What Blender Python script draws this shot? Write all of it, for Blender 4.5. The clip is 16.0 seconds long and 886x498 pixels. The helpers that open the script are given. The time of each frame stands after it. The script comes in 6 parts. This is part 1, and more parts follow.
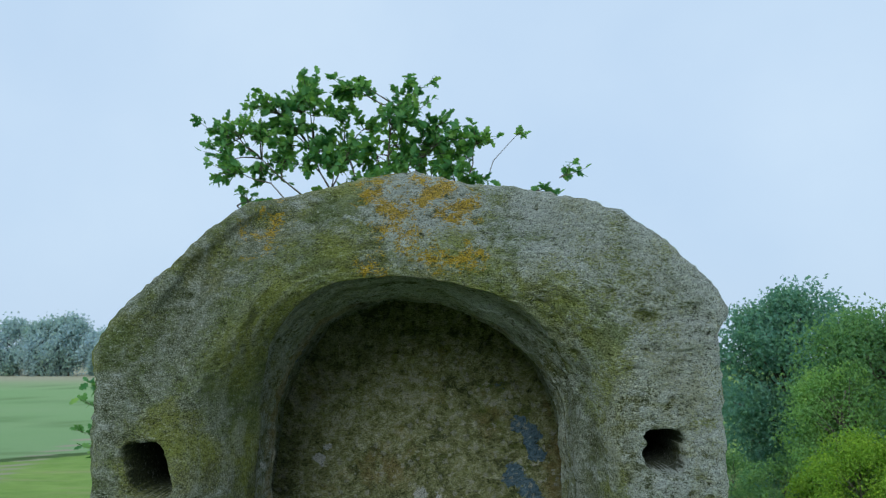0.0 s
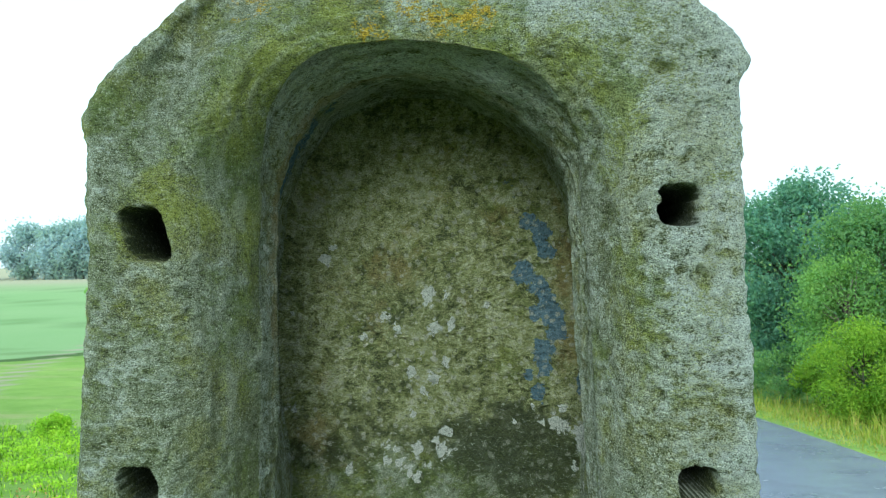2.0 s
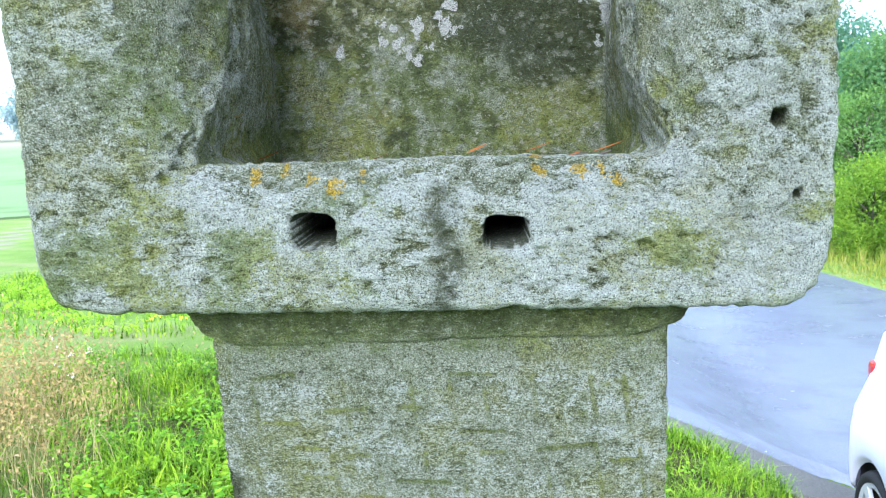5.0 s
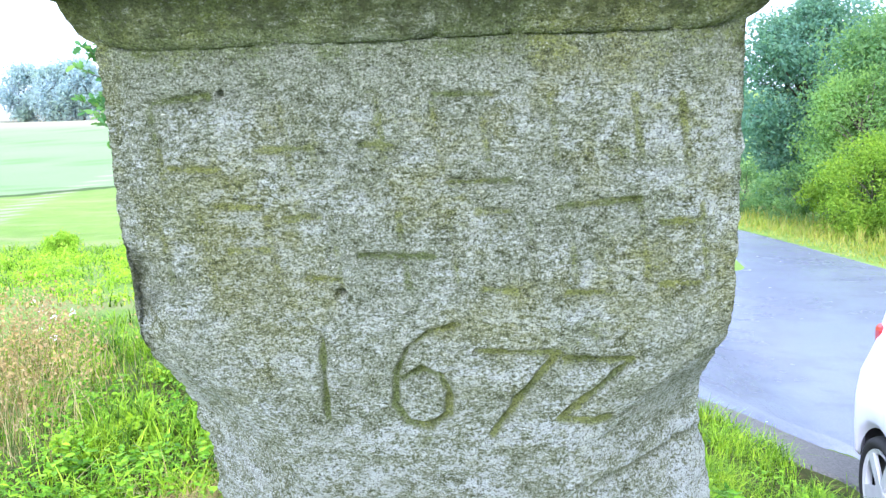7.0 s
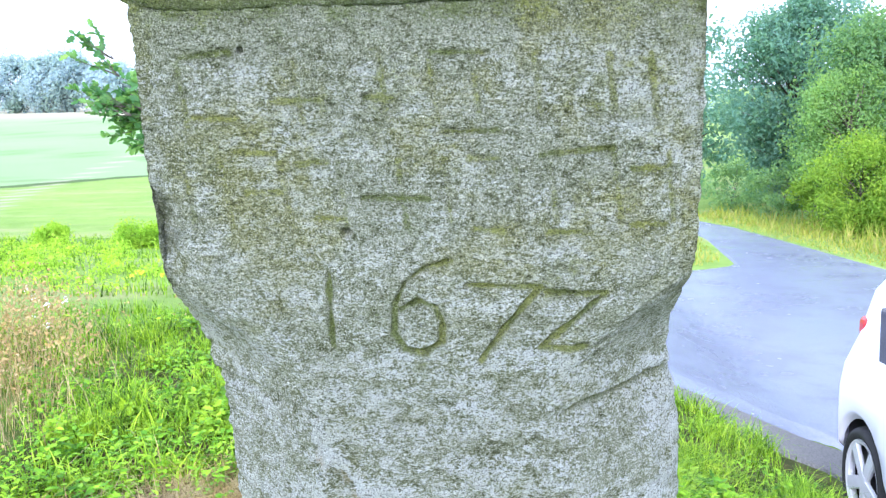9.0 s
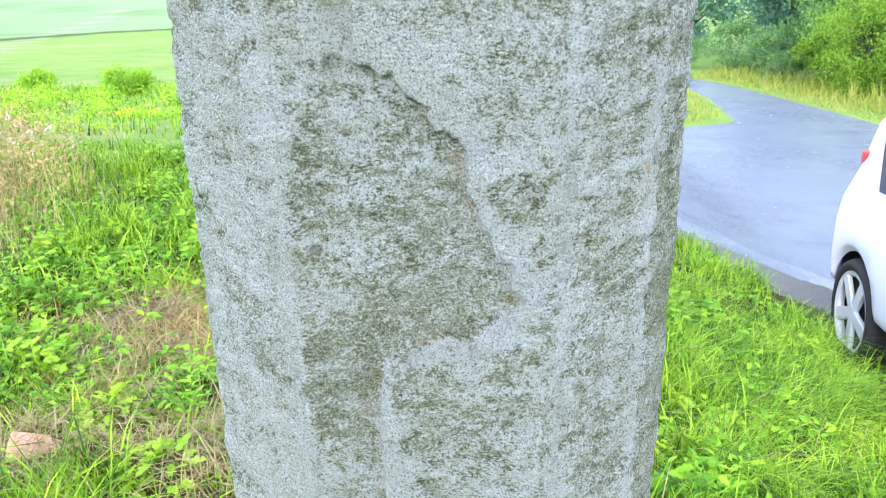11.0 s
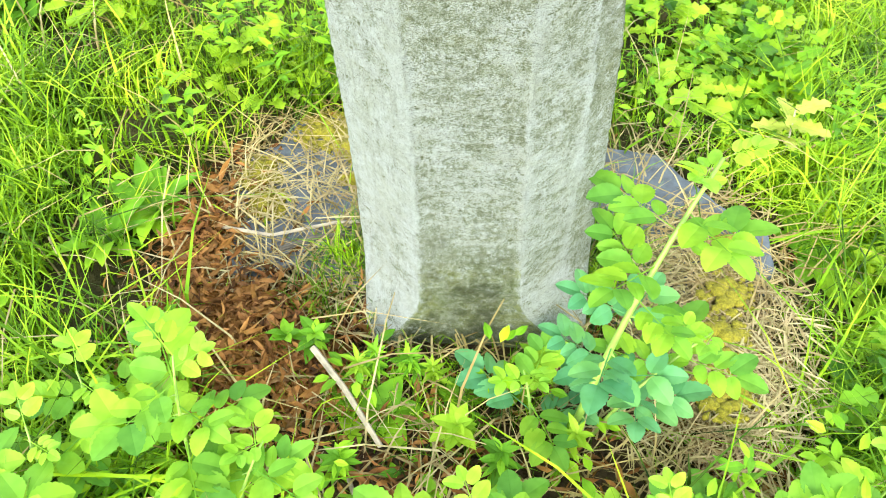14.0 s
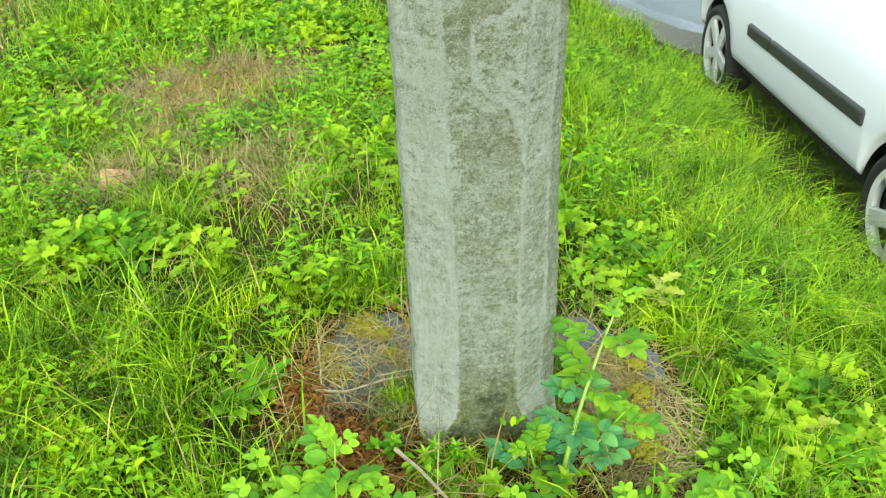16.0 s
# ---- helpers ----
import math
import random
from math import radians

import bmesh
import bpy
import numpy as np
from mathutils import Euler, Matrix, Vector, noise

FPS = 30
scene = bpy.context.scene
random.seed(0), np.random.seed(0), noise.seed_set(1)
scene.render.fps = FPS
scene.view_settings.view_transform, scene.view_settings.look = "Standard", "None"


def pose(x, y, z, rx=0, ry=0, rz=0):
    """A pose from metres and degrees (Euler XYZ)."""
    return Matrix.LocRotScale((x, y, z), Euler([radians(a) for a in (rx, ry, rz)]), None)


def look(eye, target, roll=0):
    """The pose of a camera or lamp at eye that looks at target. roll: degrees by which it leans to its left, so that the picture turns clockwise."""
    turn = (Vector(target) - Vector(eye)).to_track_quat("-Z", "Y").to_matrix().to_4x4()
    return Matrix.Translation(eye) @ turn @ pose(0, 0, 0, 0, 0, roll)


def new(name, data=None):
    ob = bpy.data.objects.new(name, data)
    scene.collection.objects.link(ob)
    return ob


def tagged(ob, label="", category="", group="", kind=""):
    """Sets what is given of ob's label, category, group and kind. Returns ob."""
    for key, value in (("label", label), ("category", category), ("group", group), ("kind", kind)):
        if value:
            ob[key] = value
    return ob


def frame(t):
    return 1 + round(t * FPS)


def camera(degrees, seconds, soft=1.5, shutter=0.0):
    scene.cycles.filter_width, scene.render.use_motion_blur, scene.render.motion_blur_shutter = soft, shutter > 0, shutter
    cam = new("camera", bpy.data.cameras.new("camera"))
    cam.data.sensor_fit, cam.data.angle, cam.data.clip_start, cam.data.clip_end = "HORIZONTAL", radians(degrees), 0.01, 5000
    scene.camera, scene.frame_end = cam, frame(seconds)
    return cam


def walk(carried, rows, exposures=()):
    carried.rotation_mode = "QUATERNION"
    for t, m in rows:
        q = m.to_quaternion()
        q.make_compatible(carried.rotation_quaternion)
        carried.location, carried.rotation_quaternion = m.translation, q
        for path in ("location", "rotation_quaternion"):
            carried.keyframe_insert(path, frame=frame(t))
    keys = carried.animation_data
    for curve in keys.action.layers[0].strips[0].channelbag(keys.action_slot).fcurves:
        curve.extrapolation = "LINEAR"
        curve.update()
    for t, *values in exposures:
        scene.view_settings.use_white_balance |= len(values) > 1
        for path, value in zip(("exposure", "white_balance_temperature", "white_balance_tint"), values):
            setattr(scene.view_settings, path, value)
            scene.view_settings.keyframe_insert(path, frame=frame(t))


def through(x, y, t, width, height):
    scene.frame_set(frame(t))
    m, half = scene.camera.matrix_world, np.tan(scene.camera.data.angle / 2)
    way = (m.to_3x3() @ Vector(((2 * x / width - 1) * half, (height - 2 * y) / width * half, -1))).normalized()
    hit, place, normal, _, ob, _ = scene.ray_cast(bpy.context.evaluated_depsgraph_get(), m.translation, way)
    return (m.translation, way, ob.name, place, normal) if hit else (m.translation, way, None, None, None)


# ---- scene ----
cam = camera(56.1, 16.0, soft=0.6, shutter=0.08)
cam.data.dof.use_dof = True
cam.data.dof.focus_distance, cam.data.dof.aperture_fstop = 0.72, 27.0
PATH = [
    (0, (0.109, -0.038, 1.978), (-0.078, 1.936, 2.245), -0.1),
    (0.5, (0.107, -0.024, 1.956), (-0.085, 1.955, 2.171), -0.4),
    (1, (0.106, -0.019, 1.929), (-0.092, 1.965, 2.078), -0.8),
    (1.5, (0.107, -0.008, 1.906), (-0.094, 1.98, 1.991), -0.8),
    (2, (0.107, -0.003, 1.881), (-0.104, 1.986, 1.907), -0.9),
    (2.5, (0.105, 0.003, 1.852), (-0.115, 1.991, 1.824), -1.0),
    (3, (0.105, 0.011, 1.825), (-0.117, 1.997, 1.741), -1.2),
    (3.5, (0.104, 0.017, 1.787), (-0.12, 1.999, 1.638), -1.7),
    (4, (0.1, 0.026, 1.739), (-0.134, 1.999, 1.508), -1.9),
    (4.5, (0.101, 0.045, 1.698), (-0.139, 2.01, 1.414), -2.0),
    (5, (0.096, 0.082, 1.627), (-0.142, 2.042, 1.306), -2.1),
    (5.2, (0.097, 0.096, 1.604), (-0.147, 2.057, 1.285), -2.1),
    (7.3, (0.081, 0.223, 1.453), (-0.143, 2.177, 1.09), -1.7),
    (7.5, (0.083, 0.21, 1.462), (-0.139, 2.166, 1.106), -1.5),
    (8, (0.081, 0.174, 1.464), (-0.133, 2.133, 1.122), -1.5),
    (8.2, (0.082, 0.166, 1.464), (-0.131, 2.126, 1.123), -1.6),
    (10.3, (0.088, 0.194, 1.296), (-0.111, 2.117, 0.781), -0.9),
    (10.5, (0.089, 0.202, 1.265), (-0.109, 2.116, 0.719), -1.0),
    (11, (0.091, 0.208, 1.205), (-0.106, 2.078, 0.524), -0.9),
    (11.5, (0.094, 0.195, 1.172), (-0.099, 2.005, 0.344), -1.0),
    (12, (0.099, 0.166, 1.137), (-0.089, 1.9, 0.157), -1.0),
    (12.5, (0.097, 0.132, 1.103), (-0.097, 1.78, -0.013), -1.2),
    (13, (0.102, 0.089, 1.064), (-0.086, 1.605, -0.227), -1.4),
    (13.5, (0.102, 0.037, 1.028), (-0.087, 1.413, -0.411), -1.7),
    (14, (0.103, -0.007, 1.008), (-0.081, 1.254, -0.535), -2.1),
    (14.5, (0.075, -0.102, 1.111), (-0.101, 1.159, -0.432), -1.4),
    (15, (0.025, -0.275, 1.217), (-0.11, 1.036, -0.287), -0.5),
    (15.5, (0.011, -0.483, 1.313), (-0.082, 1.006, -0.019), -0.5),
    (16, (-0.065, -0.673, 1.458), (-0.044, 0.964, 0.311), -2.4),
]
EXPOSURES = [(0.0, -0.18, 5550, 0), (0.5, 0.0, 5600, 0), (1.0, 0.22, 5600, 1), (1.5, 0.47, 5650, -6), (2.0, 0.80, 5700, -14), (2.5, 1.24, 5750, -6), (3.5, 1.74, 5350, 6), (5.2, 1.55, 5400, 11),
             (8.0, 1.7, 5450, 20), (10.5, 1.5, 5450, 20), (11.0, 1.57, 5600, 15), (12.0, 1.5, 5900, 9), (13.0, 1.88, 6300, 4), (14.0, 1.85, 6500, 2), (15.0, 1.60, 6800, -1), (16.0, 1.12, 7000, -12)]
walk(cam, [(t, look(eye, target, roll)) for t, eye, target, roll in PATH], EXPOSURES)

# ---- world and sun: a bright overcast sky ----
world = bpy.data.worlds.new("overcast")
scene.world = world
world.use_nodes = True
wn = world.node_tree
bg = wn.nodes["Background"]
sky = wn.nodes.new("ShaderNodeTexSky")
sky.sky_type, sky.sun_disc = "NISHITA", False
sky.sun_elevation, sky.sun_rotation = radians(25), radians(185)
sky.air_density, sky.dust_density, sky.ozone_density = 1.0, 6.0, 1.0
veil = wn.nodes.new("ShaderNodeMixRGB")
veil.inputs[0].default_value = 0.86
veil.inputs[2].default_value = (10.55, 11.28, 12.75, 1)
wn.links.new(sky.outputs[0], veil.inputs[1])
cloud = wn.nodes.new("ShaderNodeTexNoise")
cloud.inputs["Scale"].default_value, cloud.inputs["Detail"].default_value = 2.2, 5
shade = wn.nodes.new("ShaderNodeValToRGB")
shade.color_ramp.elements[0].position, shade.color_ramp.elements[1].position = 0.3, 0.7
shade.color_ramp.elements[0].color, shade.color_ramp.elements[1].color = (0.90, 0.93, 0.97, 1), (1.08, 1.06, 1.03, 1)
haze = wn.nodes.new("ShaderNodeMixRGB")
haze.blend_type, haze.inputs[0].default_value = "MULTIPLY", 1.0
wn.links.new(wn.nodes.new("ShaderNodeTexCoord").outputs["Generated"], cloud.inputs["Vector"])
wn.links.new(cloud.outputs["Fac"], shade.inputs[0])
wn.links.new(veil.outputs[0], haze.inputs[1])
wn.links.new(shade.outputs[0], haze.inputs[2])
wn.links.new(haze.outputs[0], bg.inputs[0])
bg.inputs[1].default_value = 0.080
sun = new("sun", bpy.data.lights.new("sun", "SUN"))
sun.data.energy, sun.data.angle, sun.data.color = 2.1, radians(26), (1.0, 0.97, 0.92)
sun.matrix_world = look((0, 0, 0), (0.08, 0.90, -0.42))


# ---- vectorised noise ----
def lattice(ix, iy, iz, seed):
    n = (ix.astype(np.uint32) * np.uint32(374761393) + iy.astype(np.uint32) * np.uint32(668265263)
         + iz.astype(np.uint32) * np.uint32(2147483647) + np.uint32((seed * 974634777) & 0xFFFFFFFF))
    n = (n ^ (n >> np.uint32(13))) * np.uint32(1274126177)
    n = (n ^ (n >> np.uint32(16))) * np.uint32(2246822519)
    n = n ^ (n >> np.uint32(15))
    return n.astype(np.float64) / 4294967295.0 * 2 - 1


def vnoise(p, seed=0):
    """Smooth value noise, -1 to 1, at the points p (n x 3)."""
    f = np.floor(p)
    i = f.astype(np.int64)
    w = p - f
    w = w * w * (3 - 2 * w)
    out = 0
    for dx in (0, 1):
        for dy in (0, 1):
            for dz in (0, 1):
                k = (w[:, 0] if dx else 1 - w[:, 0]) * (w[:, 1] if dy else 1 - w[:, 1]) * (w[:, 2] if dz else 1 - w[:, 2])
                out = out + k * lattice(i[:, 0] + dx, i[:, 1] + dy, i[:, 2] + dz, seed)
    return out


def fbm(p, scale, octaves=3, seed=0):
    out, a = 0, 1.0
    for o in range(octaves):
        out = out + a * vnoise(p * scale * 2 ** o + 17.3 * o, seed + o)
        a *= 0.5
    return out / 1.75


def sstep(a, b, x):
    t = np.clip((x - a) / (b - a), 0, 1)
    return t * t * (3 - 2 * t)


# ---- materials ----
def nodes_of(mat):
    mat.use_nodes = True
    nt = mat.node_tree
    return nt, nt.nodes, nt.links, nt.nodes["Principled BSDF"]


def noise_node(nt, scale, detail=4, rough=0.6, vec=None):
    n = nt.nodes.new("ShaderNodeTexNoise")
    n.inputs["Scale"].default_value, n.inputs["Detail"].default_value, n.inputs["Roughness"].default_value = scale, detail, rough
    if vec is not None:
        nt.links.new(vec, n.inputs["Vector"])
    return n.outputs["Fac"]


def ramp(nt, fac, stops):
    r = nt.nodes.new("ShaderNodeValToRGB")
    els = r.color_ramp.elements
    while len(els) < len(stops):
        els.new(0.5)
    for e, (pos, col) in zip(els, stops):
        e.position = pos
        e.color = (*col, 1) if len(col) == 3 else col
    nt.links.new(fac, r.inputs[0])
    return r.outputs[0]


def mixc(nt, fac, a, b, mode="MIX"):
    m = nt.nodes.new("ShaderNodeMixRGB")
    m.blend_type = mode
    for sock, v in ((0, fac), (1, a), (2, b)):
        if isinstance(v, (int, float)):
            m.inputs[sock].default_value = v
        elif isinstance(v, tuple):
            m.inputs[sock].default_value = (*v, 1)
        else:
            nt.links.new(v, m.inputs[sock])
    return m.outputs[0]


def maths(nt, op, a, b=0.0, c=0.0):
    m = nt.nodes.new("ShaderNodeMath")
    m.operation = op
    for i, v in enumerate((a, b, c)):
        if isinstance(v, (int, float)):
            m.inputs[i].default_value = v
        else:
            nt.links.new(v, m.inputs[i])
    return m.outputs[0]


def attr(nt, name):
    a = nt.nodes.new("ShaderNodeAttribute")
    a.attribute_name = name
    return a.outputs["Fac"]


def bumped(nt, bsdf, height, strength, distance):
    b = nt.nodes.new("ShaderNodeBump")
    b.inputs["Strength"].default_value, b.inputs["Distance"].default_value = strength, distance
    nt.links.new(height, b.inputs["Height"])
    nt.links.new(b.outputs[0], bsdf.inputs["Normal"])


def coords(nt, out="Object"):
    return nt.nodes.new("ShaderNodeTexCoord").outputs[out]


def threshold(nt, value, lo, hi):
    m = nt.nodes.new("ShaderNodeMapRange")
    m.interpolation_type = "SMOOTHSTEP"
    m.inputs["From Min"].default_value, m.inputs["From Max"].default_value = lo, hi
    nt.links.new(value, m.inputs["Value"])
    return m.outputs[0]


def patch(nt, name, grain, width=0.5, soft=0.08):
    """A patch with a ragged edge: an attribute eaten into by noise."""
    a = attr(nt, name)
    v = maths(nt, "ADD", a, maths(nt, "MULTIPLY", maths(nt, "SUBTRACT", grain, 0.5), width * 2))
    return maths(nt, "MULTIPLY", threshold(nt, v, 0.5 - soft, 0.5 + soft), threshold(nt, a, 0.03, 0.22))


def plain(name, colour, rough=0.6, metal=0.0, vary=0.12, scale=30.0, bump=0.0):
    mat = bpy.data.materials.new(name)
    nt, nd, ln, b = nodes_of(mat)
    vec = coords(nt)
    f = noise_node(nt, scale, 5, 0.65, vec)
    lo = tuple(c * (1 - vary) for c in colour)
    hi = tuple(min(1, c * (1 + vary)) for c in colour)
    ln.new(ramp(nt, f, [(0.3, lo), (0.7, hi)]), b.inputs["Base Color"])
    b.inputs["Roughness"].default_value, b.inputs["Metallic"].default_value = rough, metal
    if bump:
        bumped(nt, b, f, 0.6, bump)
    return mat


def leafy(name, cols, rough=0.45, through=0.28, blotch=14.0, tint=(1.15, 1.2, 0.6)):
    """Leaf material: colours spread over the leaves one by one, light shining through."""
    mat = bpy.data.materials.new(name)
    nt, nd, ln, b = nodes_of(mat)
    geo = nd.new("ShaderNodeNewGeometry")
    n = len(cols)
    own = nd.new("ShaderNodeObjectInfo").outputs["Random"]
    clump = noise_node(nt, 7.0, 3, 0.6, coords(nt))
    pick = maths(nt, "ADD", maths(nt, "MULTIPLY", geo.outputs["Random Per Island"], 0.55), maths(nt, "MULTIPLY", maths(nt, "SUBTRACT", clump, 0.5), 1.5))
    pick = maths(nt, "ADD", maths(nt, "ADD", pick, 0.02), maths(nt, "MULTIPLY", own, 0.22))
    col = ramp(nt, pick, [(i / max(1, n - 1), c) for i, c in enumerate(cols)])
    f = noise_node(nt, blotch, 3, 0.6, coords(nt))
    col = mixc(nt, threshold(nt, f, 0.35, 0.7), col, mixc(nt, 1.0, col, (0.72, 0.78, 0.6), "MULTIPLY"))
    sweep = noise_node(nt, 2.3, 3, 0.6, coords(nt))
    col = mixc(nt, threshold(nt, sweep, 0.42, 0.66), col, mixc(nt, 1.0, col, (1.18, 1.08, 0.8), "MULTIPLY"))
    ln.new(col, b.inputs["Base Color"])
    b.inputs["Roughness"].default_value = rough
    b.inputs["Specular IOR Level"].default_value = 0.16
    tr = nd.new("ShaderNodeBsdfTranslucent")
    ln.new(mixc(nt, 1.0, col, tint, "MULTIPLY"), tr.inputs[0])
    mx = nd.new("ShaderNodeMixShader")
    mx.inputs[0].default_value = through
    ln.new(b.outputs[0], mx.inputs[1])
    ln.new(tr.outputs[0], mx.inputs[2])
    ln.new(mx.outputs[0], nd["Material Output"].inputs["Surface"])
    return mat


def stone_material():
    mat = bpy.data.materials.new("weathered_sandstone")
    nt, nd, ln, b = nodes_of(mat)
    vec = coords(nt)
    flat = nd.new("ShaderNodeMapping")
    flat.inputs["Scale"].default_value = (1.0, 1.0, 1.8)
    ln.new(vec, flat.inputs[0])
    lay = flat.outputs[0]
    mul = lambda p, q: maths(nt, "MULTIPLY", p, q)
    add = lambda p, q: maths(nt, "ADD", p, q)
    off = lambda p, k: mul(maths(nt, "SUBTRACT", p, 0.5), k)
    speck = noise_node(nt, 950, 3, 0.7, vec)
    grain = noise_node(nt, 420, 4, 0.75, lay)
    mid = noise_node(nt, 70, 6, 0.72, vec)
    big = noise_node(nt, 15, 5, 0.65, vec)
    wide = noise_node(nt, 5.5, 4, 0.6, vec)
    other = noise_node(nt, 24, 5, 0.7, flat.outputs[0])
    cell = nd.new("ShaderNodeTexVoronoi")
    cell.inputs["Scale"].default_value = 150
    ln.new(vec, cell.inputs["Vector"])
    # bare stone, then olive and yellowish algae in two sizes of blotch
    # relief shading painted in: hollows darker and more olive, high spots paler
    proud = attr(nt, "relief")
    col = ramp(nt, add(add(off(mid, 0.4), grain), off(proud, 0.42)), [(0.30, (0.085, 0.10, 0.04)), (0.46, (0.275, 0.305, 0.19)), (0.64, (0.50, 0.53, 0.43))])
    olive = attr(nt, "olive")
    col = mixc(nt, mul(mul(threshold(nt, big, 0.47, 0.60), 0.62), olive), col, mixc(nt, threshold(nt, grain, 0.3, 0.7), (0.13, 0.145, 0.025), (0.39, 0.39, 0.11)))
    col = mixc(nt, mul(mul(threshold(nt, wide, 0.47, 0.64), 0.40), olive), col, (0.20, 0.24, 0.10))
    # pale crusts, in flat streaks; also light painted on high spots and faces
    thin = nd.new("ShaderNodeMapping")
    thin.inputs["Scale"].default_value = (0.45, 0.45, 2.0)
    ln.new(vec, thin.inputs[0])
    beds = noise_node(nt, 75, 5, 0.7, thin.outputs[0])
    crust_and_light = add(add(add(attr(nt, "pale"), off(proud, 1.0)), off(grain, 1.8)), add(add(off(big, 0.7), off(other, 0.5)), off(beds, 0.7)))
    col = mixc(nt, mul(threshold(nt, crust_and_light, 0.33, 0.59), 0.9), col, mixc(nt, mul(olive, 0.18), mixc(nt, threshold(nt, other, 0.4, 0.6), (0.61, 0.655, 0.61), (0.69, 0.74, 0.735)), (0.64, 0.67, 0.44)))
    col = mixc(nt, mul(threshold(nt, speck, 0.54, 0.66), 0.7), col, (0.70, 0.73, 0.67))
    gold = add(add(big, off(mid, 0.5)), off(grain, 0.5))
    col = mixc(nt, mul(mul(threshold(nt, gold, 0.50, 0.66), 0.5), olive), col, mixc(nt, threshold(nt, grain, 0.35, 0.65), (0.20, 0.21, 0.045), (0.46, 0.46, 0.17)))
    # old plaster in the niche: tan and ochre scabs over grey
    scab = noise_node(nt, 90, 7, 0.75, vec)
    lime = ramp(nt, add(add(add(scab, off(grain, 0.6)), off(proud, 0.2)), off(big, 0.5)), [(0.36, (0.08, 0.095, 0.03)), (0.44, (0.25, 0.265, 0.10)), (0.53, (0.40, 0.41, 0.17)), (0.60, (0.55, 0.56, 0.33)), (0.72, (0.70, 0.69, 0.52))])
    col = mixc(nt, mul(threshold(nt, add(attr(nt, "plaster"), off(mid, 0.7)), 0.2, 0.7), 0.92), col, lime)
    alga_and_hollows = add(add(add(attr(nt, "moss"), off(proud, -0.4)), off(mid, 1.4)), add(off(grain, 2.2), off(other, 0.9)))
    col = mixc(nt, mul(threshold(nt, alga_and_hollows, 0.34, 0.90), 0.8), col, mixc(nt, threshold(nt, big, 0.4, 0.6), (0.16, 0.22, 0.03), (0.34, 0.38, 0.07)))
    col = mixc(nt, mul(patch(nt, "rust", mid, 1.0, 0.3), 0.55), col, (0.42, 0.30, 0.12))
    # tool strokes: pale ridges, mossy furrows
    stroke = attr(nt, "streak")
    col = mixc(nt, mul(threshold(nt, add(stroke, off(grain, 0.5)), 0.50, 0.22), 0.5), col, (0.15, 0.16, 0.07))
    col = mixc(nt, mul(threshold(nt, add(stroke, off(grain, 0.6)), 0.56, 0.85), 0.55), col, (0.50, 0.52, 0.42))
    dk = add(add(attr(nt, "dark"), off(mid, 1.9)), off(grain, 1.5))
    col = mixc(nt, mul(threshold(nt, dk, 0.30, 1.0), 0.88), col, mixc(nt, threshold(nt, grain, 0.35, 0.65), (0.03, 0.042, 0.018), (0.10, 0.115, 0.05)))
    col = mixc(nt, mul(patch(nt, "blue", mid, 0.8, 0.05), 0.92), col, mixc(nt, threshold(nt, grain, 0.35, 0.65), (0.11, 0.20, 0.30), (0.19, 0.30, 0.42)))
    ora = add(grain, off(mid, 1.2))
    col = mixc(nt, mul(patch(nt, "orange", ora, 1.3, 0.10), 0.9), col, mixc(nt, threshold(nt, speck, 0.4, 0.6), (0.48, 0.30, 0.015), (0.74, 0.52, 0.04)))
    near = threshold(nt, add(cell.outputs["Distance"], off(grain, 1.3)), 0.42, 0.34)
    chips = mul(near, threshold(nt, cell.outputs["Color"], 0.56, 0.60))
    col = mixc(nt, mul(chips, attr(nt, "fleck")), col, (0.62, 0.60, 0.50))
    daub = mul(mul(near, threshold(nt, cell.outputs["Color"], 0.36, 0.40)), threshold(nt, attr(nt, "white"), 0.20, 0.40))
    col = mixc(nt, daub, col, (0.76, 0.76, 0.72))
    col = mixc(nt, patch(nt, "white", mid, 0.55, 0.04), col, (0.78, 0.78, 0.74))
    col = mixc(nt, mul(threshold(nt, speck, 0.47, 0.35), 0.75), col, (0.07, 0.08, 0.035))
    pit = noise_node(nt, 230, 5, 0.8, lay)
    # pits darkened where the bump dips: cavity shade put into the colour
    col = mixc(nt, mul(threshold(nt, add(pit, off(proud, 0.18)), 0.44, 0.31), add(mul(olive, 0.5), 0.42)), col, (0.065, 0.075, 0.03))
    col = mixc(nt, mul(threshold(nt, pit, 0.56, 0.68), add(mul(olive, 0.3), 0.25)), col, (0.66, 0.68, 0.60))
    # sand grains, lighter and darker
    sand = ramp(nt, add(mul(speck, 0.5), mul(pit, 0.5)), [(0.36, (0.40, 0.42, 0.36)), (0.50, (1.0, 1.0, 1.0)), (0.64, (1.55, 1.5, 1.45))])
    col = mixc(nt, add(mul(olive, 0.65), 0.15), col, sand, "MULTIPLY")
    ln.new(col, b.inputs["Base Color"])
    b.inputs["Roughness"].default_value = 0.92
    b.inputs["Specular IOR Level"].default_value = 0.25
    bumped(nt, b, add(add(add(mul(grain, 0.7), mul(mid, 1.2)), mul(pit, 1.3)), mul(speck, 0.25)), 1.0, 0.011)
    return mat


STONE = stone_material()


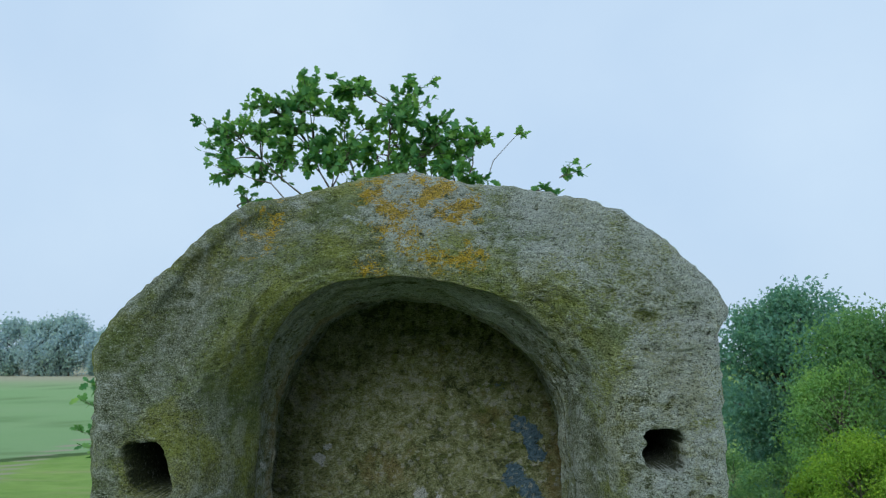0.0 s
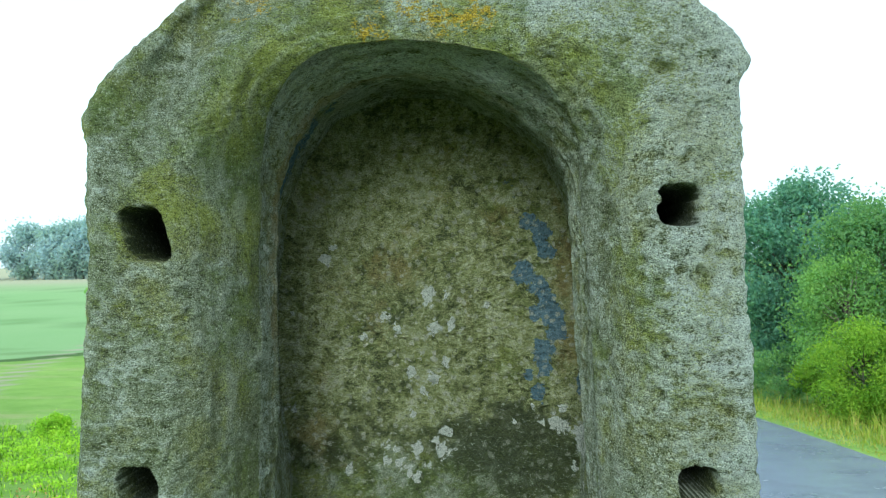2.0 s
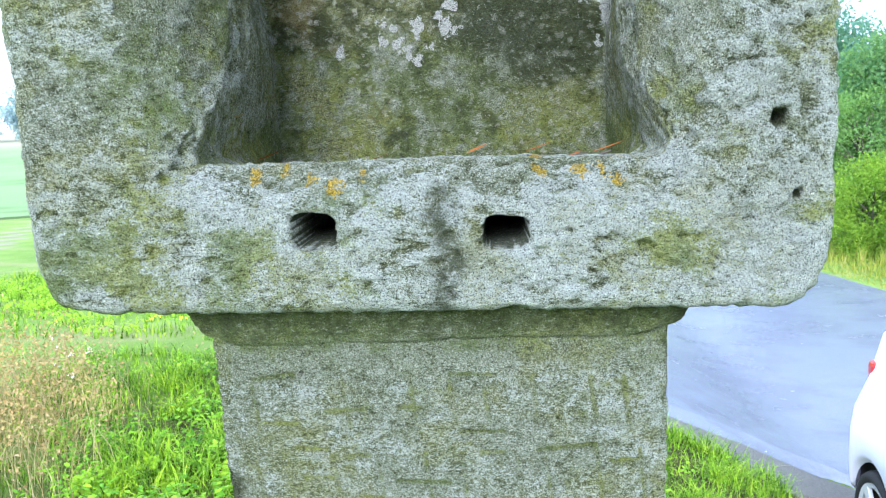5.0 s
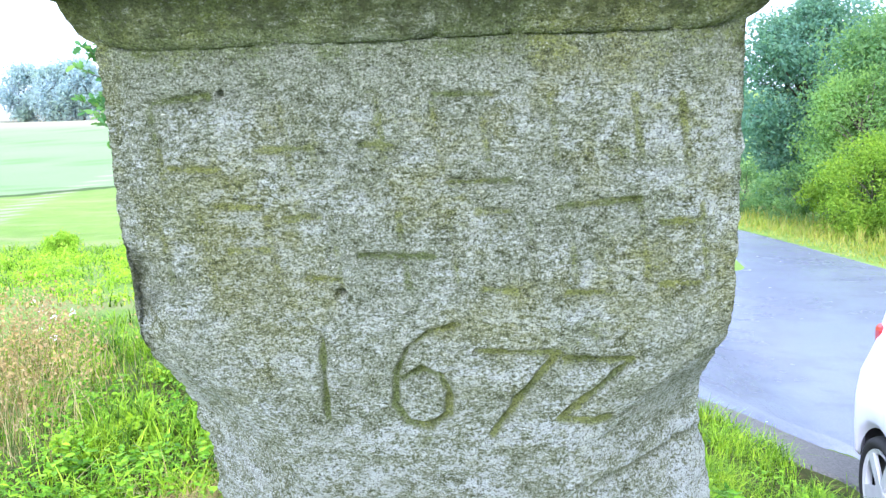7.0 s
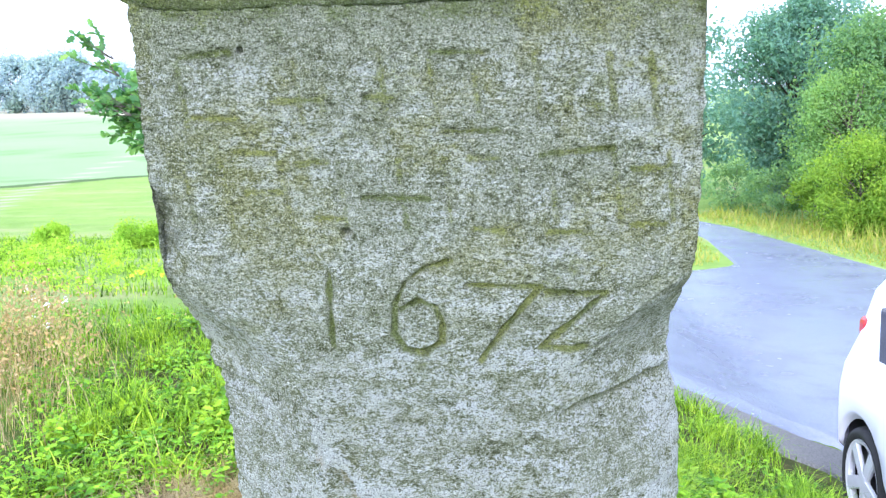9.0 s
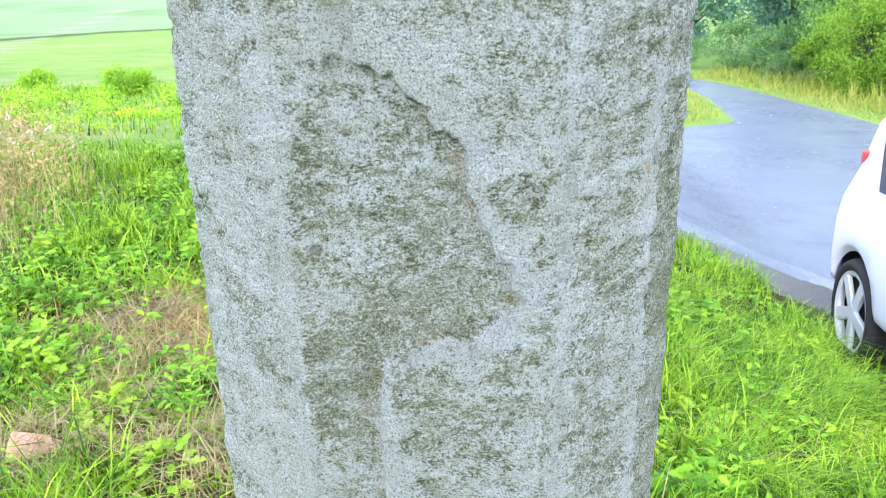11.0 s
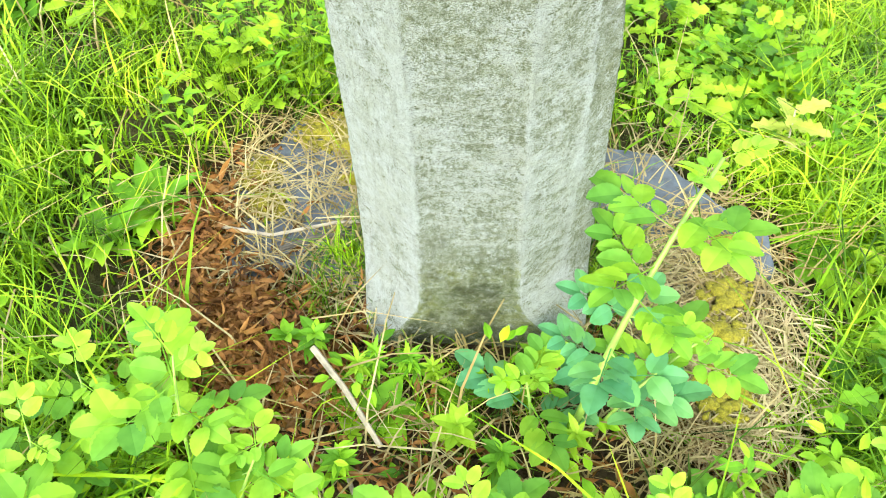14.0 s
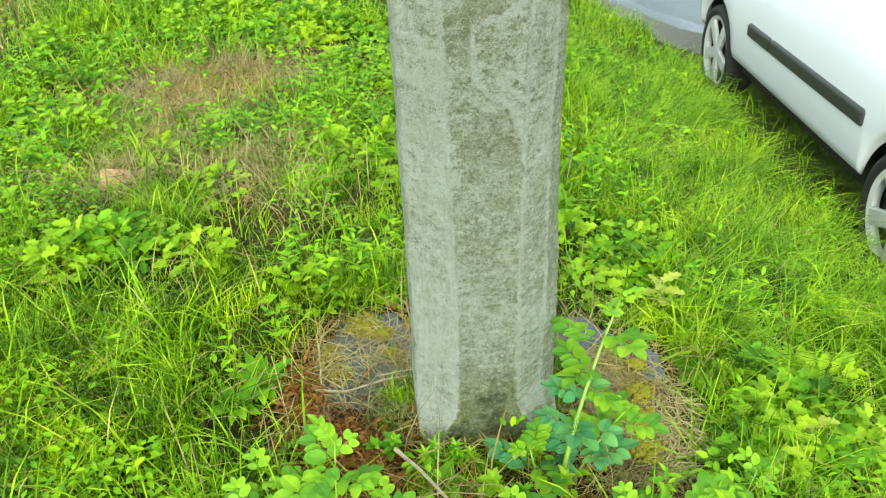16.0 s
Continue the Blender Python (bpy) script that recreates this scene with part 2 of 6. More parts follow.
def mesh_from(name, verts, faces, mat=None, smooth=True):
    me = bpy.data.meshes.new(name)
    verts = np.asarray(verts, np.float32)
    faces = np.asarray(faces, np.int32)
    n, k = faces.shape
    me.vertices.add(len(verts))
    me.vertices.foreach_set("co", verts.ravel())
    me.loops.add(n * k)
    me.loops.foreach_set("vertex_index", faces.ravel())
    me.polygons.add(n)
    me.polygons.foreach_set("loop_start", np.arange(0, n * k, k, dtype=np.int32))
    me.polygons.foreach_set("use_smooth", np.full(n, smooth))
    me.update(calc_edges=True)
    if mat:
        me.materials.append(mat)
    return me


def set_attr(me, name, values):
    a = me.attributes.new(name, "FLOAT", "POINT")
    a.data.foreach_set("value", np.asarray(values, np.float32))


def part(name, bm, mat, parent, label="", smooth=False):
    """Links a bmesh as one mesh object under a thing or under a part."""
    me = bpy.data.meshes.new(name)
    bm.to_mesh(me)
    bm.free()
    if smooth:
        for p in me.polygons:
            p.use_smooth = True
    me.materials.append(mat)
    return part_mesh(name, me, parent, label)


def part_mesh(name, me, parent, label=""):
    ob = new(name, me)
    if parent is not None:
        ob.parent = parent
    if label:
        tagged(ob, label=label)
    return ob


def thing(name, m, label, category, group="", kind=""):
    ob = new(name)
    ob.empty_display_size = 0.1
    ob.matrix_world = m
    return tagged(ob, label, category, group, kind)


def ring_faces(rows, n):
    j = np.arange(n)
    k = (j + 1) % n
    out = [np.stack([r * n + j, r * n + k, (r + 1) * n + k, (r + 1) * n + j], 1) for r in range(rows - 1)]
    return np.concatenate(out)


def grid_normals(g):
    """Normals of a grid of points that is closed along its second axis."""
    du = np.roll(g, -1, 1) - np.roll(g, 1, 1)
    dv = np.gradient(g, axis=0)
    n = np.cross(du, dv)
    return n / np.maximum(np.linalg.norm(n, axis=2, keepdims=True), 1e-9)
# ---- the ground's height ----
def softp(v, w=0.3):
    return 0.5 * (v + np.sqrt(v * v + w * w))


def height(x, y):
    """A knoll round the shrine, a bank down to the road, a valley and a far field that climbs to a crest."""
    x, y = np.asarray(x, float), np.asarray(y, float)
    bank = 0.43 * (softp(x - 0.38) - softp(x - 2.25))
    fall = 0.1 * softp(y - 1.2) - 0.025 * softp(y - 6.0, 2.0) - 0.075 * softp(y - 42.0, 8.0)
    share = 0.3 + 0.7 * sstep(-1.6, 0.4, x) + 0.55 * sstep(3, 14, y) * sstep(0.4, -1.6, x)
    return -0.05 - bank - fall * share + sstep(8, -14, x) * sstep(46, 150, y) * 2.0


# ---- the shrine ----
SHRINE = pose(0.022, 0.745, 0.0, 0, 0, 3.9)
shrine = thing("wayside_shrine", SHRINE, "weathered sandstone wayside shrine with arched niche and dated shaft", "wayside shrine")


def resample(points, n, closed=True):
    p = np.array(points, float)
    if closed:
        p = np.vstack([p, p[:1]])
    s = np.r_[0, np.cumsum(np.linalg.norm(np.diff(p, axis=0), axis=1))]
    t = np.linspace(0, s[-1], n, endpoint=not closed)
    return np.stack([np.interp(t, s, p[:, 0]), np.interp(t, s, p[:, 1])], 1)


def by_angle(points, centre, angles):
    """Where rays from the centre leave a star-shaped outline."""
    p = resample(points, 4000) - centre
    a = np.unwrap(np.arctan2(p[:, 1], p[:, 0]))
    order = np.argsort(np.mod(a, 2 * np.pi))
    aa = np.mod(a, 2 * np.pi)[order]
    rr = np.linalg.norm(p, axis=1)[order]
    r = np.interp(angles, np.r_[aa[-1] - 2 * np.pi, aa, aa[0] + 2 * np.pi], np.r_[rr[-1], rr, rr[0]])
    return np.stack([np.cos(angles) * r, np.sin(angles) * r], 1) + centre


def smooth_ring(p, k):
    w = np.hanning(2 * k + 3)[1:-1]
    w /= w.sum()
    return sum(np.roll(p, j - k, 0) * w[j] for j in range(2 * k + 1))


def build_head():
    c = np.array([-0.012, 1.80])
    outer = [(0.205, 1.512), (0.218, 1.522), (0.227, 1.556), (0.226, 1.64), (0.222, 1.70), (0.219, 1.762), (0.215, 1.848), (0.213, 1.924), (0.212, 2.0),
             (0.222, 2.014), (0.205, 2.038), (0.180, 2.063), (0.146, 2.092), (0.111, 2.108), (0.075, 2.119), (0.036, 2.121), (0.013, 2.129), (-0.027, 2.131),
             (-0.05, 2.127), (-0.1, 2.112), (-0.137, 2.102), (-0.165, 2.07), (-0.193, 2.035), (-0.222, 2.007), (-0.235, 1.982), (-0.228, 1.962),
             (-0.231, 1.919), (-0.233, 1.864), (-0.238, 1.764), (-0.244, 1.68), (-0.24, 1.643), (-0.243, 1.594), (-0.24, 1.543), (-0.232, 1.521), (-0.2, 1.517)]
    opening = [(0.142, 1.598), (0.133, 1.64), (0.125, 1.762), (0.12, 1.906), (0.116, 1.964), (0.103, 1.991), (0.084, 2.015), (0.054, 2.029), (0.019, 2.039),
               (-0.02, 2.044), (-0.067, 2.039), (-0.095, 2.022), (-0.119, 1.991), (-0.133, 1.948), (-0.135, 1.871), (-0.137, 1.764), (-0.141, 1.64), (-0.152, 1.601)]
    back = [(0.134, 1.579), (0.131, 1.701), (0.126, 1.852), (0.111, 1.923), (0.093, 1.967), (0.061, 2.001), (0.012, 2.026), (-0.038, 2.030), (-0.094, 2.009),
            (-0.122, 1.971), (-0.139, 1.927), (-0.146, 1.855), (-0.146, 1.703), (-0.146, 1.583)]
    n = 900
    ring = resample(outer, n)
    ang = np.sort(np.mod(np.arctan2(*(0.5 * (ring + by_angle(opening, c, np.mod(np.arctan2(ring[:, 1] - c[1], ring[:, 0] - c[0]), 2 * np.pi))) - c).T[::-1]), 2 * np.pi))
    out_r, open_r, back_r = (smooth_ring(by_angle(o, c, ang), k) for o, k in ((outer, 4), (opening, 7), (back, 6)))
    front, deep, rear = -0.19, 0.047, 0.20
    rows, zone, along = [], [], []

    def row(xz, y, z, s):
        rows.append(np.stack([xz[:, 0], np.broadcast_to(y, (n,)), xz[:, 1]], 1))
        zone.append(z)
        along.append(np.broadcast_to(s, (n,)))

    for s in np.linspace(0.05, 0.96, 7):
        row(c + (out_r - c) * s, rear, 0, s)
    lip = front + 0.012 + np.clip(out_r[:, 1] - 2.03, 0, 1) * 0.85 * (1 - 0.75 * sstep(0.09, 0.19, np.abs(out_r[:, 0] + 0.01)))
    for s in np.r_[np.linspace(0, 0.7, 14), np.linspace(0.72, 1, 26)]:
        row(out_r + (out_r - c) * (-0.10 * sstep(0.6, 0.0, s)), rear + (lip - rear) * s, 1, s)
    for s in np.linspace(0, 1, 84):
        xz = out_r * (1 - s) + open_r * s
        rim = 0.010 * np.clip(1 - s / 0.10, 0, 1) ** 2
        inner = 0.088 * np.clip((s - 0.52) / 0.48, 0, 1) ** 1.75 * (0.35 + 0.65 * sstep(1.60, 1.68, xz[:, 1])) * (1 - 0.6 * sstep(1.92, 2.03, xz[:, 1]))
        lean = np.clip(xz[:, 1] - 2.03, 0, 1) * 0.85 * (1 - 0.75 * sstep(0.09, 0.19, np.abs(xz[:, 0] + 0.01)))
        facet = 0.022 * sstep(-0.13, -0.20, xz[:, 0] - (xz[:, 1] - 2.0) * 0.5) * sstep(1.93, 2.02, xz[:, 1]) * sstep(0.0, 0.25, s)
        row(xz, front + rim + inner + lean + facet, 2, s)
    y0 = rows[-1][:, 1]
    arc = np.r_[0, np.cumsum(np.linalg.norm(np.diff(open_r, axis=0), axis=1))]
    ragged = 0.0045 * fbm(np.c_[arc, 0 * arc, 0 * arc], 22, 3, 91)
    for s in np.linspace(0.012, 1, 104):
        k = sstep(0.0, 1.0, s)
        xz = open_r * (1 - k) + back_r * k
        y = y0 + (deep - y0) * s
        # a rebate round the old picture, cut a little outwards behind a ragged lip
        past = sstep(-0.0655, -0.0610, y + ragged)
        upper = sstep(1.66, 1.78, xz[:, 1])
        splay = -0.009 * sstep(0.0, 0.3, s) * sstep(1.595, 1.65, xz[:, 1]) * (upper * (1 - past) + (1 - upper) * sstep(1.0, 0.55, s))
        reb = 0.011 * past * upper + splay
        xz = xz + (xz - c) / np.linalg.norm(xz - c, axis=1, keepdims=True) * reb[:, None]
        row(xz, y, 3, np.maximum(0.0, 0.5 + 0.5 * (y + ragged + 0.062) / 0.109))
    for s in np.linspace(0.985, 0.0, 86):
        row(c + (rows[-1][:, [0, 2]] - c if s == 0.985 else back_r - c) * max(s, 0.004), deep, 4, s)
    g = np.array(rows)
    nor = grid_normals(g)
    p = g.reshape(-1, 3)
    z = np.repeat(np.array(zone), n)
    sv = np.array(along).ravel()
    x, zz = p[:, 0].copy(), p[:, 2].copy()
    back_wall, reveal, face, flank = z == 4, z == 3, z == 2, z <= 1
    # hewn surface: lumps, flat chips, pits; finer on the reveal, coarser on one cheek
    cheek = sstep(-0.05, 0.15, x)
    edge_fade = np.where(face, 0.35 + 0.65 * sstep(0.0, 0.14, sv), 1.0)
    rough = np.where(back_wall, 1.1, np.where(reveal, 0.32, np.where(flank, 0.42, 0.82 + 0.30 * cheek))) * edge_fade
    strat = p * np.array([0.8, 0.8, 1.35])
    dressed = sstep(-0.13, -0.18, x - (zz - 2.0) * 0.5) * sstep(1.95, 2.02, zz) * sstep(0.04, 0.12, sv) * face
    rough = rough * (1 - 0.7 * dressed)
    chips = sstep(0.0, 0.55, fbm(strat, 52, 3, 19))
    d = 0.0042 * fbm(p, 17, 2, 3) * edge_fade * (1 - 0.5 * sstep(0.4, 0.7, sv) * face)
    jamb = sstep(0.45, 0.8, sv) * face * sstep(1.60, 1.68, zz)
    calm = 1 - 0.85 * jamb
    pitted = 0.0044 * fbm(strat, 125, 3, 7) + 0.0034 * fbm(strat, 270, 2, 8) - 0.0020 * sstep(0.1, 0.7, vnoise(strat * 210, 21))
    relief = np.clip(0.58 + 85 * pitted, 0, 1)
    d = d + rough * (pitted * (0.15 + 0.85 * calm) - 0.0046 * chips * (0.45 + 0.55 * cheek) * calm)
    d = d + np.where(flank, 0.0035 * fbm(p, 12, 3, 9) + np.where(x > 0, 0.003, 0.005) * (zz > 1.53), 0.004 * face * sstep(0.14, 0.0, sv))
    d = d - np.where(face, 0.0028 * calm * sstep(0.25, 0.7, fbm(p, 30, 3, 31)), 0)
    # tool strokes that follow the jambs and the arch
    around = np.tile(arc, len(g))
    q = np.c_[np.where(reveal, 0.03 + sv * 0.21, sv * 0.09) * 190, around * 22 + 1.5 * fbm(p, 30, 2, 95), 0 * x]
    streak = (0.65 * vnoise(q, 93) + 0.5 * vnoise(q * np.array([2.1, 2.4, 1]), 94)) * (reveal * sstep(1.595, 1.64, zz) + jamb)
    d = d + streak * np.where(reveal, 0.0008, 0.0006)
    # plaster scabs and paint flakes on the back wall
    scab = fbm(p, 60, 3, 97)
    d = d + np.where(back_wall, 0.0016 * sstep(-0.05, 0.05, scab) + 0.0012 * sstep(0.25, 0.32, fbm(p, 36, 3, 98)), 0)
    p = p + nor.reshape(-1, 3) * d[:, None]
    # square dowel holes, their corners worn
    wob = 0.0042 * fbm(p, 34, 3, 41)
    hole = np.zeros(len(p))
    for a, b, e, f, dep, skew in ((-0.209, -0.180, 1.884, 1.920, 0.17, 0.30), (0.160, 0.186, 1.902, 1.929, 0.17, 0.0), (-0.212, -0.187, 1.710, 1.739, 0.17, 0.12),
                                  (0.170, 0.196, 1.712, 1.738, 0.17, 0.0), (-0.083, -0.060, 1.551, 1.570, 0.16, 0.05), (0.028, 0.054, 1.548, 1.567, 0.16, 0.0),
                                  (0.191, 0.199, 1.614, 1.623, 0.02, 0.0), (0.205, 0.210, 1.572, 1.577, 0.012, 0.0)):
        u = np.abs(x + skew * (zz - (e + f) / 2) - (a + b) / 2) / (b - a) * 2
        w = np.abs(zz - (e + f) / 2) / (f - e) * 2
        side = (0.92 - (u ** 4 + w ** 4) ** 0.25) * (b - a) / 2 + wob * min(1.0, (b - a) / 0.02)
        hole = np.maximum(hole, dep * sstep(-0.0016, 0.0016, side) * face + 0.0035 * sstep(-0.007, 0.0, side) * face * (b - a > 0.015))
    p[:, 1] += hole
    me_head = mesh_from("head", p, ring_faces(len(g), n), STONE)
    # lichens, paint remains, stains; shade and bounced light painted into some tones
    n1, n2, n3 = fbm(p, 14, 3, 51), fbm(p, 35, 2, 57), fbm(p, 85, 2, 58)

    def blob(pts, r, where, grow=1.0):
        v = np.zeros(len(p))
        for q in pts:
            rr = q[2] if len(q) > 2 else r
            v = np.maximum(v, np.clip(1.05 - np.hypot(xw - q[0], (zw - q[1]) / grow) / rr * 0.55, 0, 1))
        return v * where

    xw = x + 0.0050 * fbm(p, 95, 2, 52) + 0.0042 * fbm(p, 240, 2, 53)
    zw = zz + 0.0050 * fbm(p, 95, 2, 54) + 0.0042 * fbm(p, 240, 2, 55)
    shell = face | (z == 1)
    inner = back_wall | (reveal & (p[:, 1] > -0.02))
    soffit = reveal * sstep(1.97, 2.02, zz)
    set_white = blob([(-0.011, 1.846, 0.007), (0.007, 1.846, 0.004), (-0.043, 1.815, 0.005), (-0.054, 1.828, 0.0045), (-0.006, 1.815, 0.006), (0.012, 1.82, 0.005), (-0.075, 1.807, 0.0035),
                      (-0.11, 1.882, 0.005), (-0.101, 1.895, 0.0028), (-0.03, 1.773, 0.005), (0.004, 1.782, 0.005), (-0.006, 1.768, 0.005), (-0.016, 1.757, 0.0035), (-0.028, 1.734, 0.0035),
                      (-0.054, 1.703, 0.0042), (-0.045, 1.70, 0.0042), (-0.024, 1.70, 0.0058), (0.0, 1.698, 0.006), (0.010, 1.695, 0.004), (-0.006, 1.708, 0.004), (0.005, 1.715, 0.0045),
                      (-0.054, 1.69, 0.0035), (-0.041, 1.686, 0.0055), (-0.031, 1.678, 0.0045), (-0.024, 1.671, 0.0042), (-0.011, 1.682, 0.0035), (-0.09, 1.682, 0.004), (0.069, 1.726, 0.0028)],
                     0.004, back_wall, 1.25)
    set_white = np.maximum(set_white, blob([(0.087, 1.739, 0.003), (0.095, 1.726, 0.004), (0.108, 1.724, 0.0065), (0.116, 1.719, 0.005), (0.132, 1.714, 0.0085), (0.133, 1.70, 0.006), (0.125, 1.682, 0.004),
                                            (0.116, 1.739, 0.005), (0.045, 1.836, 0.0035), (-0.147, 1.83, 0.004), (-0.147, 1.80, 0.0035), (-0.146, 1.74, 0.004)], 0.004, inner, 1.2))
    chip = blob([(-0.137, 1.893, 0.0022), (-0.139, 1.825, 0.0016), (-0.140, 1.79, 0.002)], 0.002, reveal & (np.abs(sv - 0.40) < 0.04), 1.8)
    set_attr(me_head, "white", np.maximum(set_white * 0.86, chip))
    set_attr(me_head, "orange", blob([(-0.125, 2.077, 0.014), (-0.12, 2.092, 0.012), (-0.023, 2.095, 0.018), (-0.011, 2.073, 0.015), (0.028, 2.10, 0.014), (0.006, 2.118, 0.018),
                                      (-0.036, 2.114, 0.015), (0.01, 2.056, 0.013), (-0.036, 2.052, 0.011), (0.0, 2.105, 0.016), (0.035, 2.055, 0.010)], 0.016, shell) * (0.70 + 0.55 * n2)
             + blob([(-0.11, 1.594), (-0.092, 1.597), (-0.06, 1.588), (-0.045, 1.594), (-0.075, 1.59), (0.085, 1.592), (0.098, 1.59), (0.11, 1.593), (0.06, 1.596)], 0.0036, (z >= 2) & (p[:, 1] < -0.14)) * 0.85)
    set_attr(me_head, "blue", blob([(0.098, 1.906, 0.008), (0.103, 1.890, 0.008), (0.082, 1.867, 0.010), (0.095, 1.856, 0.010), (0.101, 1.838, 0.010), (0.108, 1.828, 0.011), (0.111, 1.812, 0.010),
                                    (0.092, 1.828, 0.007), (0.098, 1.791, 0.010), (0.10, 1.776, 0.006), (0.093, 1.752, 0.007), (0.085, 1.77, 0.005), (0.085, 1.914, 0.006)], 0.010, back_wall, 1.15)
             + blob([(0.136, 1.765, 0.006), (0.137, 1.75, 0.006)], 0.006, inner, 2.0)
             + 0.62 * reveal * sstep(0.52, 0.60, sv) * sstep(0.96, 0.8, sv) * sstep(0.0, -0.1, x) * sstep(1.74, 1.82, zz) * (0.8 + 0.5 * n1)
             + 0.45 * back_wall * np.exp(-(((x - 0.075) / 0.03) ** 2 + ((zz - 1.945) / 0.022) ** 2)) * (0.8 + n2))
    set_attr(me_head, "plaster", back_wall * (0.80 + 0.25 * n1 - 0.62 * sstep(1.735, 1.665, zz + 0.025 * n1) - 0.10 * sstep(1.93, 1.99, zz + 0.02 * n2)) + reveal * (0.6 * sstep(0.78, 0.94, sv) * sstep(0.0, 0.1, x) * sstep(1.70, 1.76, zz)))
    set_attr(me_head, "olive", np.ones(len(p)))
    set_attr(me_head, "relief", relief)
    set_attr(me_head, "streak", 0.5 + np.where(reveal, 0.5, 0.42) * streak)
    set_attr(me_head, "fleck", back_wall * np.clip(0.45 + 0.7 * n1 + 0.7 * np.exp(-(((x + 0.01) / 0.07) ** 2 + ((zz - 1.79) / 0.07) ** 2)), 0, 1) + reveal * 0.2)
    gauss = lambda cx, cz, rx, rz: np.exp(-(((x - cx + 0.02 * n1) / rx) ** 2 + ((zz - cz + 0.015 * n2) / rz) ** 2))
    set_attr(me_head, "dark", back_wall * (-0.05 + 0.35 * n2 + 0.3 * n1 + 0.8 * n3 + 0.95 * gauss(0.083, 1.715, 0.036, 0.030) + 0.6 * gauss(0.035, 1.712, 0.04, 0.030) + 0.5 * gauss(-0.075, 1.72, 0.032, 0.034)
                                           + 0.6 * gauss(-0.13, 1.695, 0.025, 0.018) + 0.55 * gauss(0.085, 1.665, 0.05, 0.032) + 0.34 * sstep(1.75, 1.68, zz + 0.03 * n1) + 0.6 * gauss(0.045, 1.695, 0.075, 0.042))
             # reveal darker just behind the rebate's lip
             + reveal * (-0.2 + 0.3 * n1 + 0.45 * sstep(0.50, 0.56, sv) * sstep(1.84, 1.92, zz) * sstep(0.02, -0.08, x) + 0.45 * np.exp(-((sv - 0.53) / 0.035) ** 2) * sstep(1.72, 1.85, zz))
             # dowel holes darkened inside: their shade painted into the stone
             + shell * (0.85 * np.exp(-((x - 0.005 - 0.01 * n2) / 0.013) ** 2) * sstep(1.60, 1.58, zz) + 0.25 * sstep(0.1, 0.6, n2) + 0.40 * sstep(0.0, 0.6, n1 + 0.3 * n2) * sstep(1.86, 2.02, zz)
                        + 0.32 * sstep(-0.10, -0.17, x) * sstep(1.93, 1.99, zz) + 1.4 * sstep(0.003, 0.007, hole)))
    set_attr(me_head, "moss", shell * (0.8 * gauss(0.122, 1.548, 0.028, 0.016) + 0.5 * gauss(-0.10, 1.553, 0.015, 0.012) + 0.22 + 0.12 * sstep(0.05, -0.1, x) + 0.35 * sstep(1.60, 1.55, zz) * sstep(0.04, 0.12, np.abs(x)) * sstep(-0.1, 0.4, n2 + n1) + 0.3 * n2 + 0.65 * fbm(p, 17, 3, 59) + 0.2 * sstep(1.85, 2.0, zz))
             + 0.30 * jamb * (0.7 + 0.8 * n2 + 0.8 * n1) - 0.25 * shell * sstep(0.06, 0.18, x) * sstep(1.88, 1.98, zz) + reveal * (0.32 + 0.35 * n2 + 0.3 * n1 + (0.20 + 0.5 * sstep(0.25, 0.6, sv)) * sstep(1.64, 1.605, zz) - 0.25 * soffit)
             + back_wall * (0.18 + 0.35 * n2 + 0.3 * n1 + 0.8 * n3 + 0.62 * sstep(1.735, 1.675, zz + 0.03 * n1)) + flank * (0.30 + 0.3 * n1))
    set_attr(me_head, "pale", shell * (0.7 * gauss(-0.072, 1.536, 0.022, 0.012) + 0.7 * gauss(0.041, 1.533, 0.03, 0.012) + 0.28 + 0.50 * n1 + 0.26 * sstep(0.02, 0.16, x) + (0.25 + 0.5 * n2) * sstep(0.06, 0.18, x) * sstep(1.88, 1.98, zz) - 0.18 * jamb + 0.32 * sstep(1.62, 1.56, zz)
                                       # soffit paler here, less mossy above: bounced light put into its colour
                                       + 0.35 * sstep(2.03, 2.06, zz) * sstep(-0.1, -0.02, x)) + reveal * (0.34 + 0.25 * n2 - 0.25 * sstep(0.5, 0.6, sv) * (1 - 0.8 * sstep(0.0, -0.08, x) * sstep(1.63, 1.70, zz)) + (0.30 + 0.5 * n1) * sstep(1.64, 1.60, zz) * sstep(0.42, 0.18, sv) + 0.30 * soffit) + back_wall * (0.10 + 0.35 * n2 + 0.3 * n1))
    set_attr(me_head, "rust", reveal * 1.1 * np.exp(-((sv - 0.44) / 0.05) ** 2) * sstep(1.72, 1.80, zz) * (0.62 + 0.8 * n2) * (0.35 + 0.65 * sstep(0.0, -0.1, x) + 0.5 * soffit)
             + back_wall * (0.10 + 0.55 * n2 + 0.35 * n1 + 0.4 * gauss(-0.118, 1.71, 0.012, 0.05) + 0.35 * gauss(-0.05, 1.872, 0.05, 0.018) + 0.45 * sstep(0.10, 0.118, x) * sstep(1.73, 1.78, zz)))
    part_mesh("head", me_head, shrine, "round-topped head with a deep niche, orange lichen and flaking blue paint")


